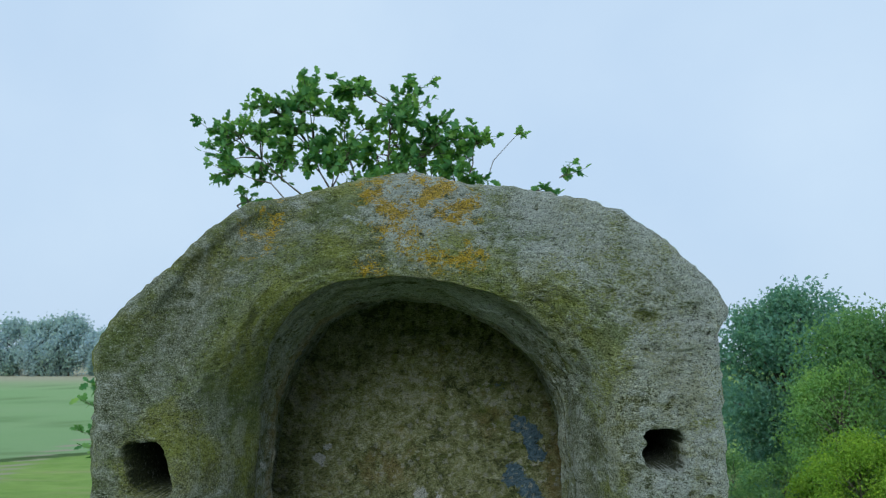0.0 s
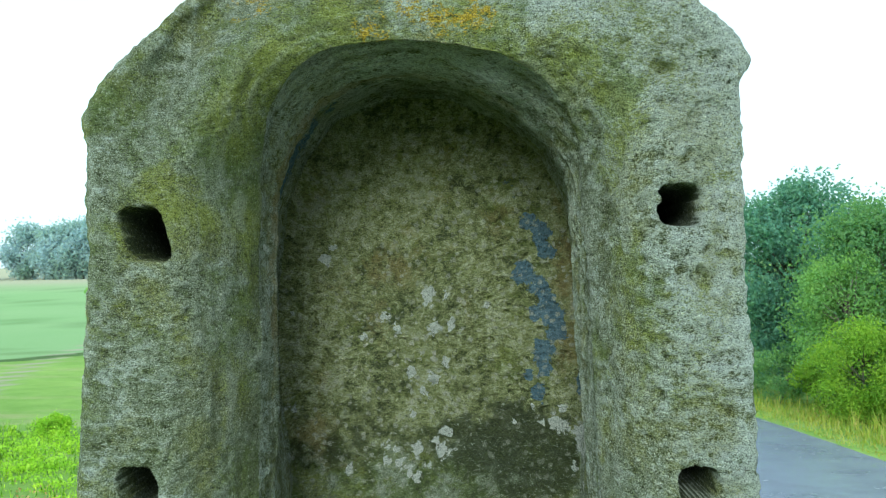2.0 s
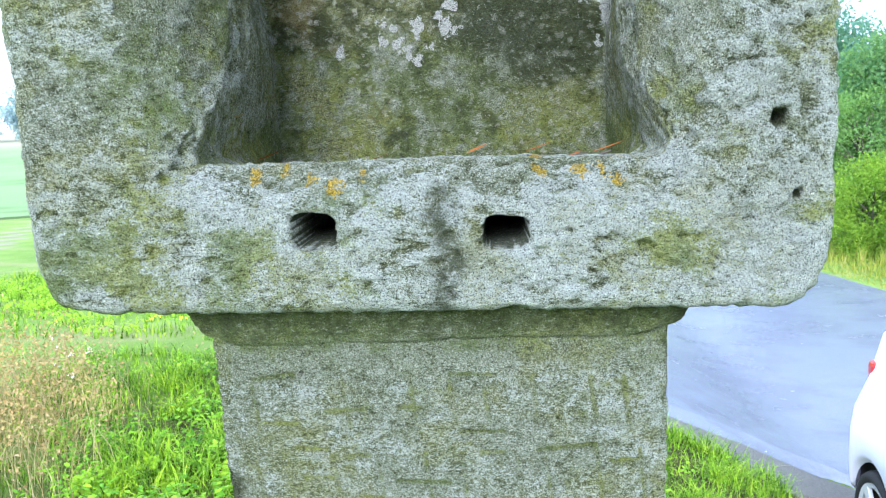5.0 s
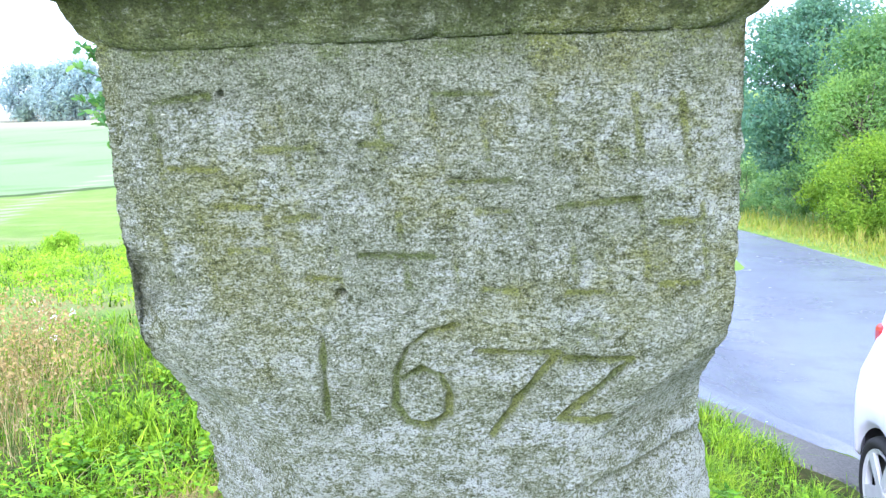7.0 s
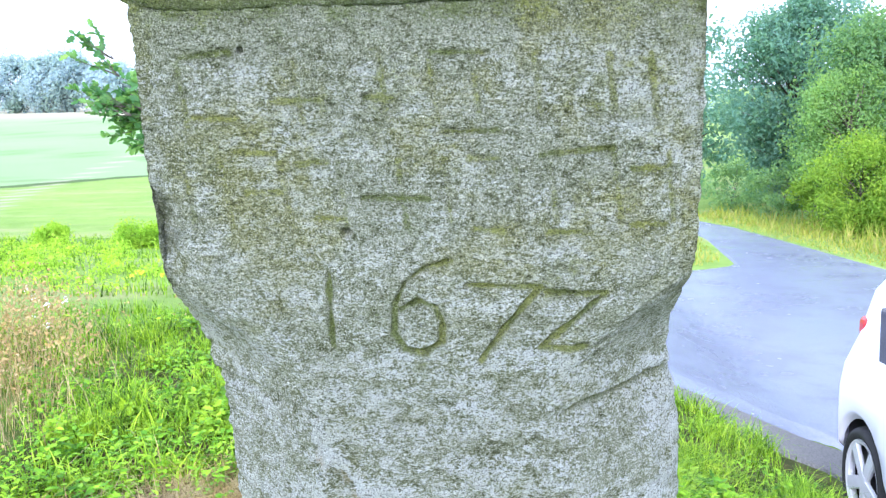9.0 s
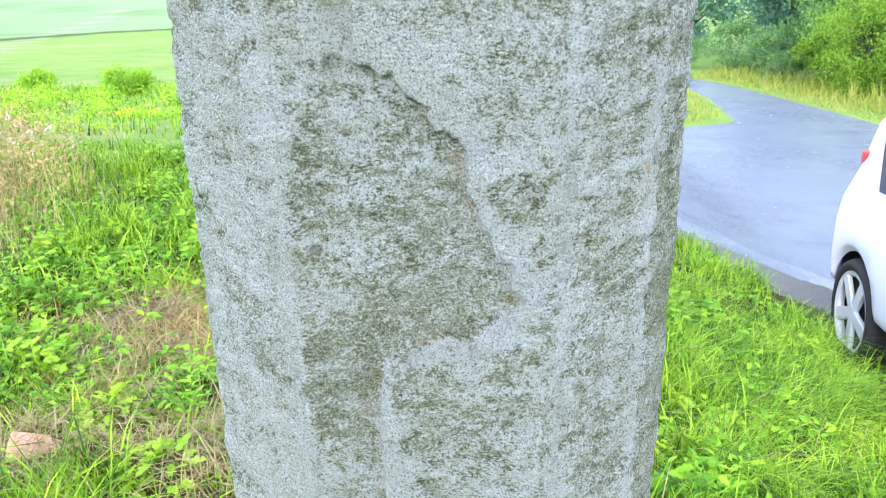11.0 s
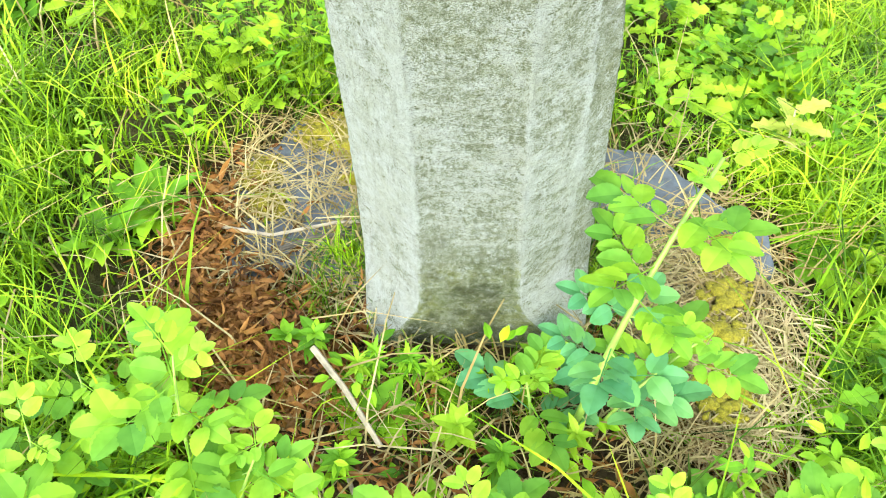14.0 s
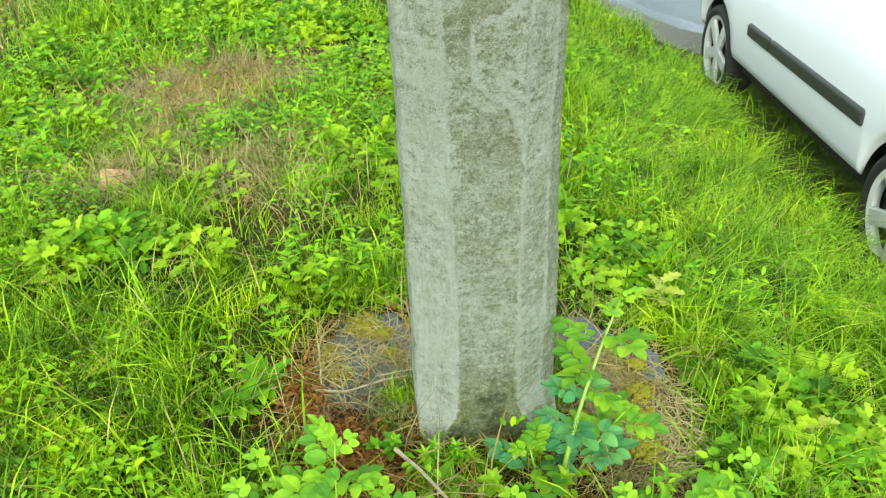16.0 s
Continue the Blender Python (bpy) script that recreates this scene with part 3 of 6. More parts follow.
def build_shaft():
    zs = np.unique(np.r_[np.linspace(-0.16, 0.25, 95), np.linspace(0.25, 0.65, 110), np.linspace(0.65, 1.22, 240), np.linspace(1.22, 1.48, 190), np.linspace(1.48, 1.53, 24)])
    # stations round the section: dense in front
    m_front, m_ch, m_side, m_back = 300, 50, 20, 12
    rows = []
    for z in zs:
        half = 0.152 - 0.003 * sstep(1.2, 1.3, z) + 0.004 * sstep(0.25, 0.0, z)
        cut = (0.067 + 0.015 * sstep(1.1, 0.3, z)) * sstep(1.356, 1.276, z) - 0.008 * sstep(1.258, 1.264, z)
        cut = cut * sstep(-0.09, 0.08, z) + 0.009 * (1 - sstep(1.272, 1.352, 1.62 - z) * 0)
        out = 0.0125 * math.sqrt(min(1.0, max(0.0, (z - 1.487) / 0.022)))
        h = half + out
        lean = 0.045 * (1.0 - z)
        cy = 0.03 + lean
        a = h - cut
        f = lambda k: np.linspace(0, 1, k, endpoint=False)[:, None]
        pts = [(-a, -h), (a, -h), (h, -a), (h, a), (a, h), (-a, h), (-h, a), (-h, -a)]
        counts = [m_front, m_ch, m_side, 8, m_back, 8, m_side, m_ch]
        seg = []
        for i, k in enumerate(counts):
            p, q = np.array(pts[i]), np.array(pts[(i + 1) % 8])
            seg.append(p + (q - p) * f(k))
        s = np.concatenate(seg)
        s = smooth_ring(s, 1 if z > 1.30 else int(round(1 + 3 * float(sstep(1.30, 1.22, z)))))
        # the foot spreads to one side
        s[:, 0] += 0.020 * sstep(0.80, 0.26, z) * np.clip(s[:, 0] / 0.15, 0, 1)
        rows.append(np.c_[s[:, 0] + 0.008 - 0.012 * sstep(1.2, 1.3, z), s[:, 1] + cy, np.full(len(s), z)])
    g = np.array(rows)
    n = g.shape[1]
    nor = grid_normals(g)
    p = g.reshape(-1, 3).copy()
    idx = np.tile(np.arange(n), len(zs))
    front = idx < m_front
    x, z = p[:, 0].copy(), p[:, 2].copy()
    strat = p * np.array([1, 1, 1.6])
    block = sstep(1.24, 1.30, z)
    pitted = 0.0010 * fbm(strat, 95, 3, 8) + 0.0013 * fbm(strat, 260, 2, 18) - 0.0009 * sstep(0.15, 0.7, vnoise(strat * 190, 22))
    clots = fbm(p * np.array([0.55, 0.55, 1.5]), 62, 3, 24) * (1 - 0.7 * sstep(1.0, 0.6, z))
    relief = np.clip(0.56 + 170 * pitted + 0.17 * clots, 0, 1)
    d = 0.003 * fbm(p, 9, 2, 4) + 0.0016 * clots + pitted * (1.7 - 0.7 * block) * sstep(0.0, 0.4, z) - 0.0030 * (1 - block) * sstep(0.45, 0.7, z) * sstep(0.25, 0.7, fbm(strat, 38, 2, 23))
    d = d - 0.010 * sstep(0.5, 0.8, fbm(p, 16, 2, 14)) * (~front) * sstep(1.3, 1.4, z)
    # one chamfer is cut in two facets
    turn = (idx - m_front) / m_ch
    d = d + 0.008 * np.clip(np.minimum(turn / 0.6, (1 - turn) / 0.4), 0, 1) * sstep(1.26, 1.2, z) * sstep(0.1, 0.4, z)
    # the flaked skin: its edge wanders down the front
    edge = [(-0.077, 1.259), (-0.074, 1.234), (-0.054, 1.217), (-0.036, 1.198), (-0.023, 1.182), (-0.022, 1.158), (-0.007, 1.145), (0.013, 1.132), (0.027, 1.108), (0.033, 1.08),
            (0.049, 1.05), (0.060, 1.035), (0.045, 1.003), (0.020, 0.992), (-0.010, 0.983), (-0.022, 0.960), (-0.022, 0.923), (-0.016, 0.879), (0.009, 0.849), (0.047, 0.825),
            (0.062, 0.793), (0.058, 0.765), (0.073, 0.739), (0.077, 0.702), (0.08, 0.626)]
    e = np.array(edge)
    wx = x + 0.009 * fbm(p, 30, 2, 60) + 0.007 * fbm(p, 90, 3, 61)
    wz = z + 0.009 * fbm(p, 30, 2, 62) + 0.007 * fbm(p, 90, 3, 63)
    near = np.full(len(p), 9.0)
    for (ax, az), (bx, bz) in zip(e[:-1], e[1:]):
        t = np.clip(((wx - ax) * (bx - ax) + (wz - az) * (bz - az)) / ((bx - ax) ** 2 + (bz - az) ** 2), 0, 1)
        near = np.minimum(near, np.hypot(wx - ax - t * (bx - ax), wz - az - t * (bz - az)))
    poly = np.vstack([e, [(0.5, 0.62), (0.5, 1.259)]])
    inside = np.zeros(len(p), bool)
    j = len(poly) - 1
    for i in range(len(poly)):
        (xi, zi), (xj, zj) = poly[i], poly[j]
        hit = ((zi > wz) != (zj > wz)) & (wx < (xj - xi) * (wz - zi) / (zj - zi + 1e-12) + xi)
        inside ^= hit
        j = i
    signed = np.where(inside | (wz > 1.259), near, -near)
    skin = sstep(-0.0016, 0.0016, signed) * 0.0105 * sstep(0.60, 0.66, z)
    span = np.abs(idx / m_front - 0.5)
    d = d + np.where(front, (skin - 0.004) * sstep(0.5, 0.42, span), 0)
    # fine bedding, and the tooled margin along the arrises
    bed = fbm(p * np.array([0.35, 0.35, 1.0]), 120, 2, 27)
    d = d + np.where(front, 0.0017 * bed * (1 - block), 0)
    d = d - 0.004 * sstep(0.25, 0.6, fbm(p, 30, 2, 29)) * sstep(0.44, 0.5, span) * front * (1 - block)
    # a tooled notch stops each chamfer
    flank = np.where(front, sstep(0.462, 0.50, span), (turn > -1) & (turn < 1.6) | (idx > n - m_ch - 14))
    notch = flank * np.exp(-((z - 1.2615 + 0.0012 * fbm(p, 40, 2, 92)) / 0.0028) ** 2)
    d = d - 0.0075 * notch
    # incised strokes: worn bars above, the year below
    bars = [(-0.122, 1.428, -0.099, 1.427), (-0.080, 1.436, -0.056, 1.436), (-0.032, 1.437, -0.018, 1.436), (0.010, 1.418, 0.038, 1.418), (-0.127, 1.459, -0.101, 1.461),
            (0.003, 1.459, 0.030, 1.458), (-0.102, 1.410, -0.080, 1.409), (-0.097, 1.388, -0.078, 1.388), (-0.070, 1.403, -0.053, 1.404), (-0.061, 1.373, -0.045, 1.373),
            (-0.035, 1.384, 0.0, 1.383), (0.022, 1.404, 0.038, 1.404), (0.024, 1.366, 0.039, 1.365), (0.059, 1.405, 0.097, 1.408), (0.064, 1.364, 0.086, 1.363),
            (0.107, 1.397, 0.125, 1.397), (0.108, 1.367, 0.126, 1.367)]
    uprights = [(-0.127, 1), (-0.066, 1), (-0.022, 1), (0.004, 1), (0.026, 1), (0.058, 1), (0.096, 1), (0.117, 1),
                (-0.128, 0), (-0.108, 0), (-0.076, 0), (-0.046, 0), (-0.014, 0), (0.010, 0), (0.047, 0), (0.066, 0), (0.100, 0), (0.128, 0)]
    bars += [(ux - 0.002, 1.456 if top else 1.404, ux + 0.002, 1.424 if top else 1.369) for ux, top in uprights]
    year = [[(-0.056, 1.343), (-0.056, 1.301)],
            [(0.011, 1.349), (-0.003, 1.346), (-0.014, 1.338), (-0.020, 1.325), (-0.021, 1.308), (-0.015, 1.299), (-0.005, 1.297), (0.005, 1.303), (0.006, 1.315), (0.001, 1.324), (-0.008, 1.327), (-0.017, 1.322)],
            [(0.019, 1.335), (0.059, 1.333), (0.050, 1.322), (0.038, 1.308), (0.027, 1.292)],
            [(0.063, 1.330), (0.095, 1.329), (0.079, 1.315), (0.060, 1.299), (0.085, 1.297)]]
    strokes = [(b[:2], b[2:], 0.75 if abs(b[2] - b[0]) > 0.006 else 0.42) for b in bars] + [(a, b, 1.0) for line in year for a, b in zip(line[:-1], line[1:])]
    groove = np.zeros(len(p))
    for (ax, az), (bx, bz), k in strokes:
        t = np.clip(((x - ax) * (bx - ax) + (z - az) * (bz - az)) / ((bx - ax) ** 2 + (bz - az) ** 2), 0, 1)
        r = np.hypot(x - ax - t * (bx - ax), z - az - t * (bz - az)) + 0.0012 * fbm(p, 120, 2, 71)
        groove = np.maximum(groove, k * (1 - sstep(0.0005, 0.0027, r)))
    d = d - np.where(front, 0.0046 * groove * (0.8 + 0.5 * fbm(p, 55, 2, 73)), 0)
    for hx, hz, hr in ((-0.095, 1.462, 0.002), (-0.045, 1.365, 0.003), (-0.036, 1.15, 0.006), (-0.052, 1.05, 0.004), (0.063, 1.085, 0.006), (-0.1, 0.97, 0.003), (0.115, 0.98, 0.003), (-0.105, 0.52, 0.003)):
        d = d - 0.007 * (1 - sstep(hr * 0.4, hr * 1.3, np.hypot(x - hx, z - hz))) * (idx < m_front + m_ch)
    # a broken corner at the top of the block
    d = d - 0.006 * np.clip(1 - np.hypot((x + 0.15) / 0.02, (z - 1.365) / 0.035), 0, 1)
    p = p + nor.reshape(-1, 3) * d[:, None]
    me = mesh_from("shaft", p, ring_faces(len(zs), n), STONE)
    n1, n2 = fbm(p, 7, 3, 81), fbm(p, 30, 2, 87)
    bl = sstep(1.22, 1.30, z)
    zero = np.zeros(len(p))
    set_attr(me, "orange", zero + 0.30 * (np.hypot(x - 0.12, z - 1.085) < 0.008))
    set_attr(me, "blue", zero)
    set_attr(me, "white", zero)
    set_attr(me, "fleck", zero)
    set_attr(me, "plaster", zero)
    comb = fbm(p * np.array([1.0, 1.0, 0.10]), 210, 3, 91)
    set_attr(me, "streak", 0.47 + 0.22 * comb * (1 - bl) * np.where(front, sstep(0.40, 0.50, span), 1.0))
    set_attr(me, "relief", relief)
    set_attr(me, "olive", 0.26 + 0.44 * sstep(1.26, 1.38, z))
    # darker on the cornice, in grooves and notches, and lower down the front
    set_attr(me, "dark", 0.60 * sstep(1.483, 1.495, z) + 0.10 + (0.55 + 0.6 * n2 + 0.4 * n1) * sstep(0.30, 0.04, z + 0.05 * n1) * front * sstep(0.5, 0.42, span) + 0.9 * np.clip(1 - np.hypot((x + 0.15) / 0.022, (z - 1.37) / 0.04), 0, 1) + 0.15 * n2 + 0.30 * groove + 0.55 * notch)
    set_attr(me, "moss", (0.30 + 0.30 * n1) * bl + 0.6 * sstep(1.46, 1.50, z) + (1 - bl) * (0.02 + 0.30 * n1 + 0.05 * (~inside) * front * sstep(0.6, 0.7, z)) + 0.65 * sstep(0.34, 0.06, z) * front + 0.8 * groove * front + 1.0 * notch)
    # left chamfer paler, outer right facet duller: side light put into the colour
    set_attr(me, "pale", 0.34 + 0.20 * n1 + (0.17 + 0.28 * sstep(1.06, 1.0, z) + 0.9 * n2 + 0.4 * n1) * np.exp(-((signed - 0.003 - 0.004 * n1) / np.where(signed > 0.003, 0.010, 0.0035)) ** 2) * front * (z > 0.6) * (z < 1.26) + 0.12 * sstep(1.36, 1.27, z) - 0.02 * sstep(1.0, 0.5, z) + (0.12 * (idx > n - m_ch) + 0.30 * np.exp(-(((np.mod(idx - m_front + n // 2, n) - n // 2) + 3) / 5.0) ** 2) + 0.22 * np.exp(-((turn - 0.6) / 0.06) ** 2) - 0.14 * ((turn > 0.6) & (turn < 1.8))) * sstep(1.24, 1.1, z)
             + 0.25 * np.exp(-((np.minimum(idx, n - idx) - 2) / 5.0) ** 2) * sstep(1.24, 1.1, z) - 0.45 * sstep(1.45, 1.49, z)
             - 0.06 * front * (z > 0.62) * (z < 1.25) * (~inside) + (0.06 + 0.35 * n2) * front * sstep(0.44, 0.49, span) * sstep(1.24, 1.18, z) + (0.22 + 0.5 * n1) * front * sstep(-0.040, -0.075, x + 0.035 * n2) * sstep(1.0, 0.8, z) - 0.6 * groove - 0.6 * notch + 0.03 * (~front) * sstep(0.9, 0.3, z) - 0.15 * sstep(0.24, 0.08, z) * front + (0.12 + 0.4 * n2) * (~front) * sstep(0.13, 0.06, z))
    set_attr(me, "rust", -0.06 + 0.25 * n2 + (0.22 + 0.4 * n2) * np.exp(-((signed + 0.005) / 0.006) ** 2) * front * (z > 0.6) * (z < 1.26))
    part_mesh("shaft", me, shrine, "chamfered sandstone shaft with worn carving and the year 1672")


build_head()
build_shaft()
# ---- ground ----
def graded(lo, hi, centre, step, growth):
    out, s, v = [centre], step, centre
    while v < hi:
        v += s
        out.append(v)
        s *= growth
    s, v = step, centre
    while v > lo:
        v -= s
        out.insert(0, v)
        s *= growth
    return np.array(out)


def ground_material():
    mat = bpy.data.materials.new("meadow_ground")
    nt, nd, ln, b = nodes_of(mat)
    vec = coords(nt)
    fine, mid, wide = noise_node(nt, 55, 6, 0.7, vec), noise_node(nt, 6, 5, 0.65, vec), noise_node(nt, 0.12, 4, 0.6, vec)
    soil = ramp(nt, fine, [(0.3, (0.03, 0.02, 0.010)), (0.6, (0.085, 0.058, 0.03)), (0.8, (0.17, 0.125, 0.065))])
    turf = ramp(nt, mid, [(0.3, (0.018, 0.026, 0.006)), (0.5, (0.055, 0.060, 0.014)), (0.7, (0.13, 0.105, 0.045))])
    meadow = ramp(nt, wide, [(0.35, (0.16, 0.29, 0.05)), (0.6, (0.23, 0.36, 0.07)), (0.75, (0.30, 0.37, 0.11))])
    meadow = mixc(nt, 0.35, meadow, ramp(nt, noise_node(nt, 1.1, 5, 0.7, vec), [(0.3, (0.13, 0.22, 0.03)), (0.7, (0.38, 0.47, 0.13))]))
    drift = nd.new("ShaderNodeMapping")
    drift.inputs["Scale"].default_value = (0.35, 1.0, 1.0)
    ln.new(vec, drift.inputs[0])
    meadow = mixc(nt, maths(nt, "MULTIPLY", threshold(nt, noise_node(nt, 0.55, 6, 0.7, drift.outputs[0]), 0.50, 0.64), 0.55), meadow, (0.34, 0.32, 0.16))
    crop = mixc(nt, attr(nt, "tram"), (0.24, 0.36, 0.15), (0.14, 0.23, 0.07))
    crop = mixc(nt, 0.3, crop, ramp(nt, noise_node(nt, 0.09, 4, 0.6, vec), [(0.3, (0.20, 0.33, 0.13)), (0.7, (0.30, 0.39, 0.20))]))
    col = mixc(nt, attr(nt, "far"), turf, meadow)
    col = mixc(nt, attr(nt, "bare"), col, soil)
    col = mixc(nt, attr(nt, "thatch"), col, ramp(nt, fine, [(0.3, (0.07, 0.045, 0.022)), (0.55, (0.20, 0.14, 0.075)), (0.75, (0.34, 0.26, 0.15))]))
    crop = mixc(nt, attr(nt, "ripe"), crop, (0.38, 0.36, 0.24))
    col = mixc(nt, attr(nt, "field"), col, crop)
    col = mixc(nt, patch(nt, "track", noise_node(nt, 1.5, 4, 0.6, vec), 0.3, 0.25), col, (0.34, 0.31, 0.22))
    col = mixc(nt, patch(nt, "hedge", noise_node(nt, 0.8, 4, 0.6, vec), 0.4, 0.2), col, (0.07, 0.12, 0.03))
    ln.new(col, b.inputs["Base Color"])
    b.inputs["Roughness"].default_value = 0.95
    b.inputs["Specular IOR Level"].default_value = 0.15
    bumped(nt, b, maths(nt, "ADD", fine, maths(nt, "MULTIPLY", mid, 2.0)), 0.8, 0.03)
    return mat


def line_distance(x, y, pts):
    near = np.full(x.shape, 1e9)
    for (ax, ay), (bx, by) in zip(pts[:-1], pts[1:]):
        t = np.clip(((x - ax) * (bx - ax) + (y - ay) * (by - ay)) / ((bx - ax) ** 2 + (by - ay) ** 2), 0, 1)
        near = np.minimum(near, np.hypot(x - ax - t * (bx - ax), y - ay - t * (by - ay)))
    return near


TRACK = [(-13, 18), (-16.2, 24.2), (-17.9, 27.8), (-19.4, 31.0), (-21.6, 36.6), (-25, 46), (-30, 62)]
HEDGE = [(-80, 22), (-40, 26.5), (-22, 32.0), (-20.5, 39.5), (-14, 47), (30, 90)]


def build_ground():
    xs = graded(-900, 700, 0.0, 0.045, 1.055)
    ys = graded(-500, 1400, 0.7, 0.045, 1.046)
    gx, gy = np.meshgrid(xs, ys)
    x, y = gx.ravel(), gy.ravel()
    z = height(x, y)
    p2 = np.c_[x, y, np.zeros_like(x)]
    nearby = np.exp(-((x / 6) ** 2 + ((y - 2) / 8) ** 2))
    foot = np.exp(-((x - 0.03) ** 2 + (y - 0.77) ** 2) / 0.36)
    nearby = nearby * sstep(2.7, 2.0, x)
    z = z + 0.035 * fbm(p2, 1.1, 3, 5) * (1 - foot) * np.clip(nearby * 2, 0, 1) + 0.008 * fbm(p2, 9, 3, 6) * nearby
    z = z + 0.25 * fbm(p2, 0.05, 3, 15) * sstep(15, 60, np.hypot(x, y))
    nx = len(xs)
    i = np.arange(len(ys) - 1)[:, None] * nx + np.arange(nx - 1)[None]
    i = i.ravel()
    me = mesh_from("ground", np.c_[x, y, z], np.stack([i, i + 1, i + nx + 1, i + nx], 1), ground_material())
    n1 = fbm(p2, 2.5, 3, 11)
    set_attr(me, "far", np.clip(sstep(5, 13, np.hypot(x, y)) + 0.75 * sstep(0.0, -0.8, y) + 0.75 * sstep(-1.9, -2.9, x) + 0.6 * sstep(1.9, 2.4, x), 0, 1))
    set_attr(me, "thatch", np.clip(1.2 * np.exp(-(((x + 1.10 - 0.35 * (y - 2.8)) / 0.42) ** 2 + ((y - 2.80) / 0.55) ** 2)) + np.exp(-(((x + 0.70) / 0.3) ** 2 + ((y - 2.15) / 0.26) ** 2)), 0, 1))
    set_attr(me, "bare", np.clip(1.2 * np.exp(-(((x + 1.10 - 0.35 * (y - 2.8)) / 0.42) ** 2 + ((y - 2.80) / 0.55) ** 2)) + 1.5 * np.exp(-((x - 0.03) ** 2 + (y - 0.72) ** 2) / 0.20) + 0.5 * n1 * nearby, 0, 1) * sstep(9, 5, np.hypot(x, y)))
    side = (x - (-40)) * 0.0 + y - np.interp(x, [h[0] for h in HEDGE], [h[1] for h in HEDGE])
    fld = sstep(-1.0, 1.5, side) * sstep(24, 10, x)
    set_attr(me, "field", fld * sstep(20, 30, y))
    s = (y * 0.93 + x * 0.36)
    tram = np.exp(-((np.mod(s, 17.0) - 8.5) / 0.6) ** 2) + np.exp(-((np.mod(s, 17.0) - 10.5) / 0.6) ** 2)
    set_attr(me, "tram", np.clip(tram, 0, 1) * fld)
    set_attr(me, "ripe", fld * sstep(100, 140, y))
    set_attr(me, "track", np.clip(1 - line_distance(x, y, TRACK) / 0.75, 0, 1))
    set_attr(me, "hedge", np.clip(1 - line_distance(x, y, HEDGE) / 1.6, 0, 1))
    tagged(new("ground", me), "grassy knoll falling to a road and valley with a green crop field beyond", "ground", kind="structure")


build_ground()


# ---- road ----
def asphalt():
    mat = bpy.data.materials.new("wet_asphalt")
    nt, nd, ln, b = nodes_of(mat)
    vec = coords(nt)
    fine, wide = noise_node(nt, 90, 5, 0.7, vec), noise_node(nt, 0.7, 5, 0.65, vec)
    col = ramp(nt, fine, [(0.3, (0.21, 0.225, 0.31)), (0.7, (0.30, 0.315, 0.41))])
    col = mixc(nt, threshold(nt, wide, 0.4, 0.65), col, mixc(nt, 1.0, col, (0.68, 0.68, 0.7), "MULTIPLY"))
    ln.new(col, b.inputs["Base Color"])
    ln.new(ramp(nt, wide, [(0.35, (0.16, 0.16, 0.16)), (0.65, (0.30, 0.30, 0.30))]), b.inputs["Roughness"])
    b.inputs["Specular IOR Level"].default_value = 0.75
    bumped(nt, b, fine, 0.35, 0.004)
    return mat


ASPHALT = asphalt()


def ribbon(name, left, right, lift, mat, label, category, across=14, along=160, wobble=0.05):
    l, r = resample(left, along, False), resample(right, along, False)
    t = np.r_[0, np.linspace(0.05, 0.95, across - 2), 1][None, :, None]
    g = l[:, None] * (1 - t) + r[:, None] * t
    x, y = g[..., 0].ravel(), g[..., 1].ravel()
    k = np.tile(np.r_[1.0, np.zeros(across - 2), 1.0], along)
    q = np.c_[x, y, 0 * x]
    x = x + k * wobble * fbm(q, 1.3, 3, 2)
    y = y + k * wobble * fbm(q, 1.3, 3, 3)
    z = height(x, y) + lift - 0.03 * k
    i = (np.arange(along - 1)[:, None] * across + np.arange(across - 1)[None]).ravel()
    me = mesh_from(name, np.c_[x, y, z], np.stack([i, i + across, i + across + 1, i + 1], 1), mat, False)
    return tagged(new(name, me), label, category, kind="structure")


ribbon("road", [(2.3, -30), (3.2, -4), (3.3, 3), (3.25, 8), (3.5, 12.5), (4.15, 17.4), (4.55, 21.8), (4.5, 25), (4.0, 29), (2.5, 34), (0, 39)],
       [(6.4, -30), (7.3, -4), (7.4, 5), (7.15, 12), (6.85, 16.4), (6.5, 20.9), (6.1, 25.2), (5.5, 27.6), (4.9, 30.5), (3.3, 35.5), (0.8, 41)], 0.018, ASPHALT,
       "damp grey asphalt lane curving away downhill", "road", across=24, along=220)
ribbon("side_road", [(-0.9, 6.7), (0.5, 6.55), (1.2, 6.5), (1.75, 6.55), (2.35, 6.2), (2.9, 5.0), (3.35, 3.0)],
       [(-0.9, 15.3), (1.2, 15.8), (2.9, 16.2), (3.45, 16.5), (4.0, 17.0), (4.1, 17.2), (4.3, 17.6)], 0.022, ASPHALT, "damp asphalt mouth of a side road", "road", across=40, along=60)
GRAVEL = plain("gravel", (0.14, 0.135, 0.12), 0.9, 0, 0.5, 70, 0.01)
ribbon("gravel_verge", [(-0.9, 6.3), (0.5, 6.2), (1.13, 6.1), (1.55, 5.8), (2.1, 5.6), (2.6, 4.2), (3.0, 2.0), (2.9, -4), (2.0, -30)],
       [(-0.9, 6.75), (0.5, 6.6), (1.2, 6.55), (1.75, 6.6), (2.4, 6.25), (2.95, 5.0), (3.4, 3.0), (3.3, -4), (2.4, -30)], 0.014, GRAVEL, "gravel strip along the asphalt edge", "road edge", across=6, along=140, wobble=0.15)


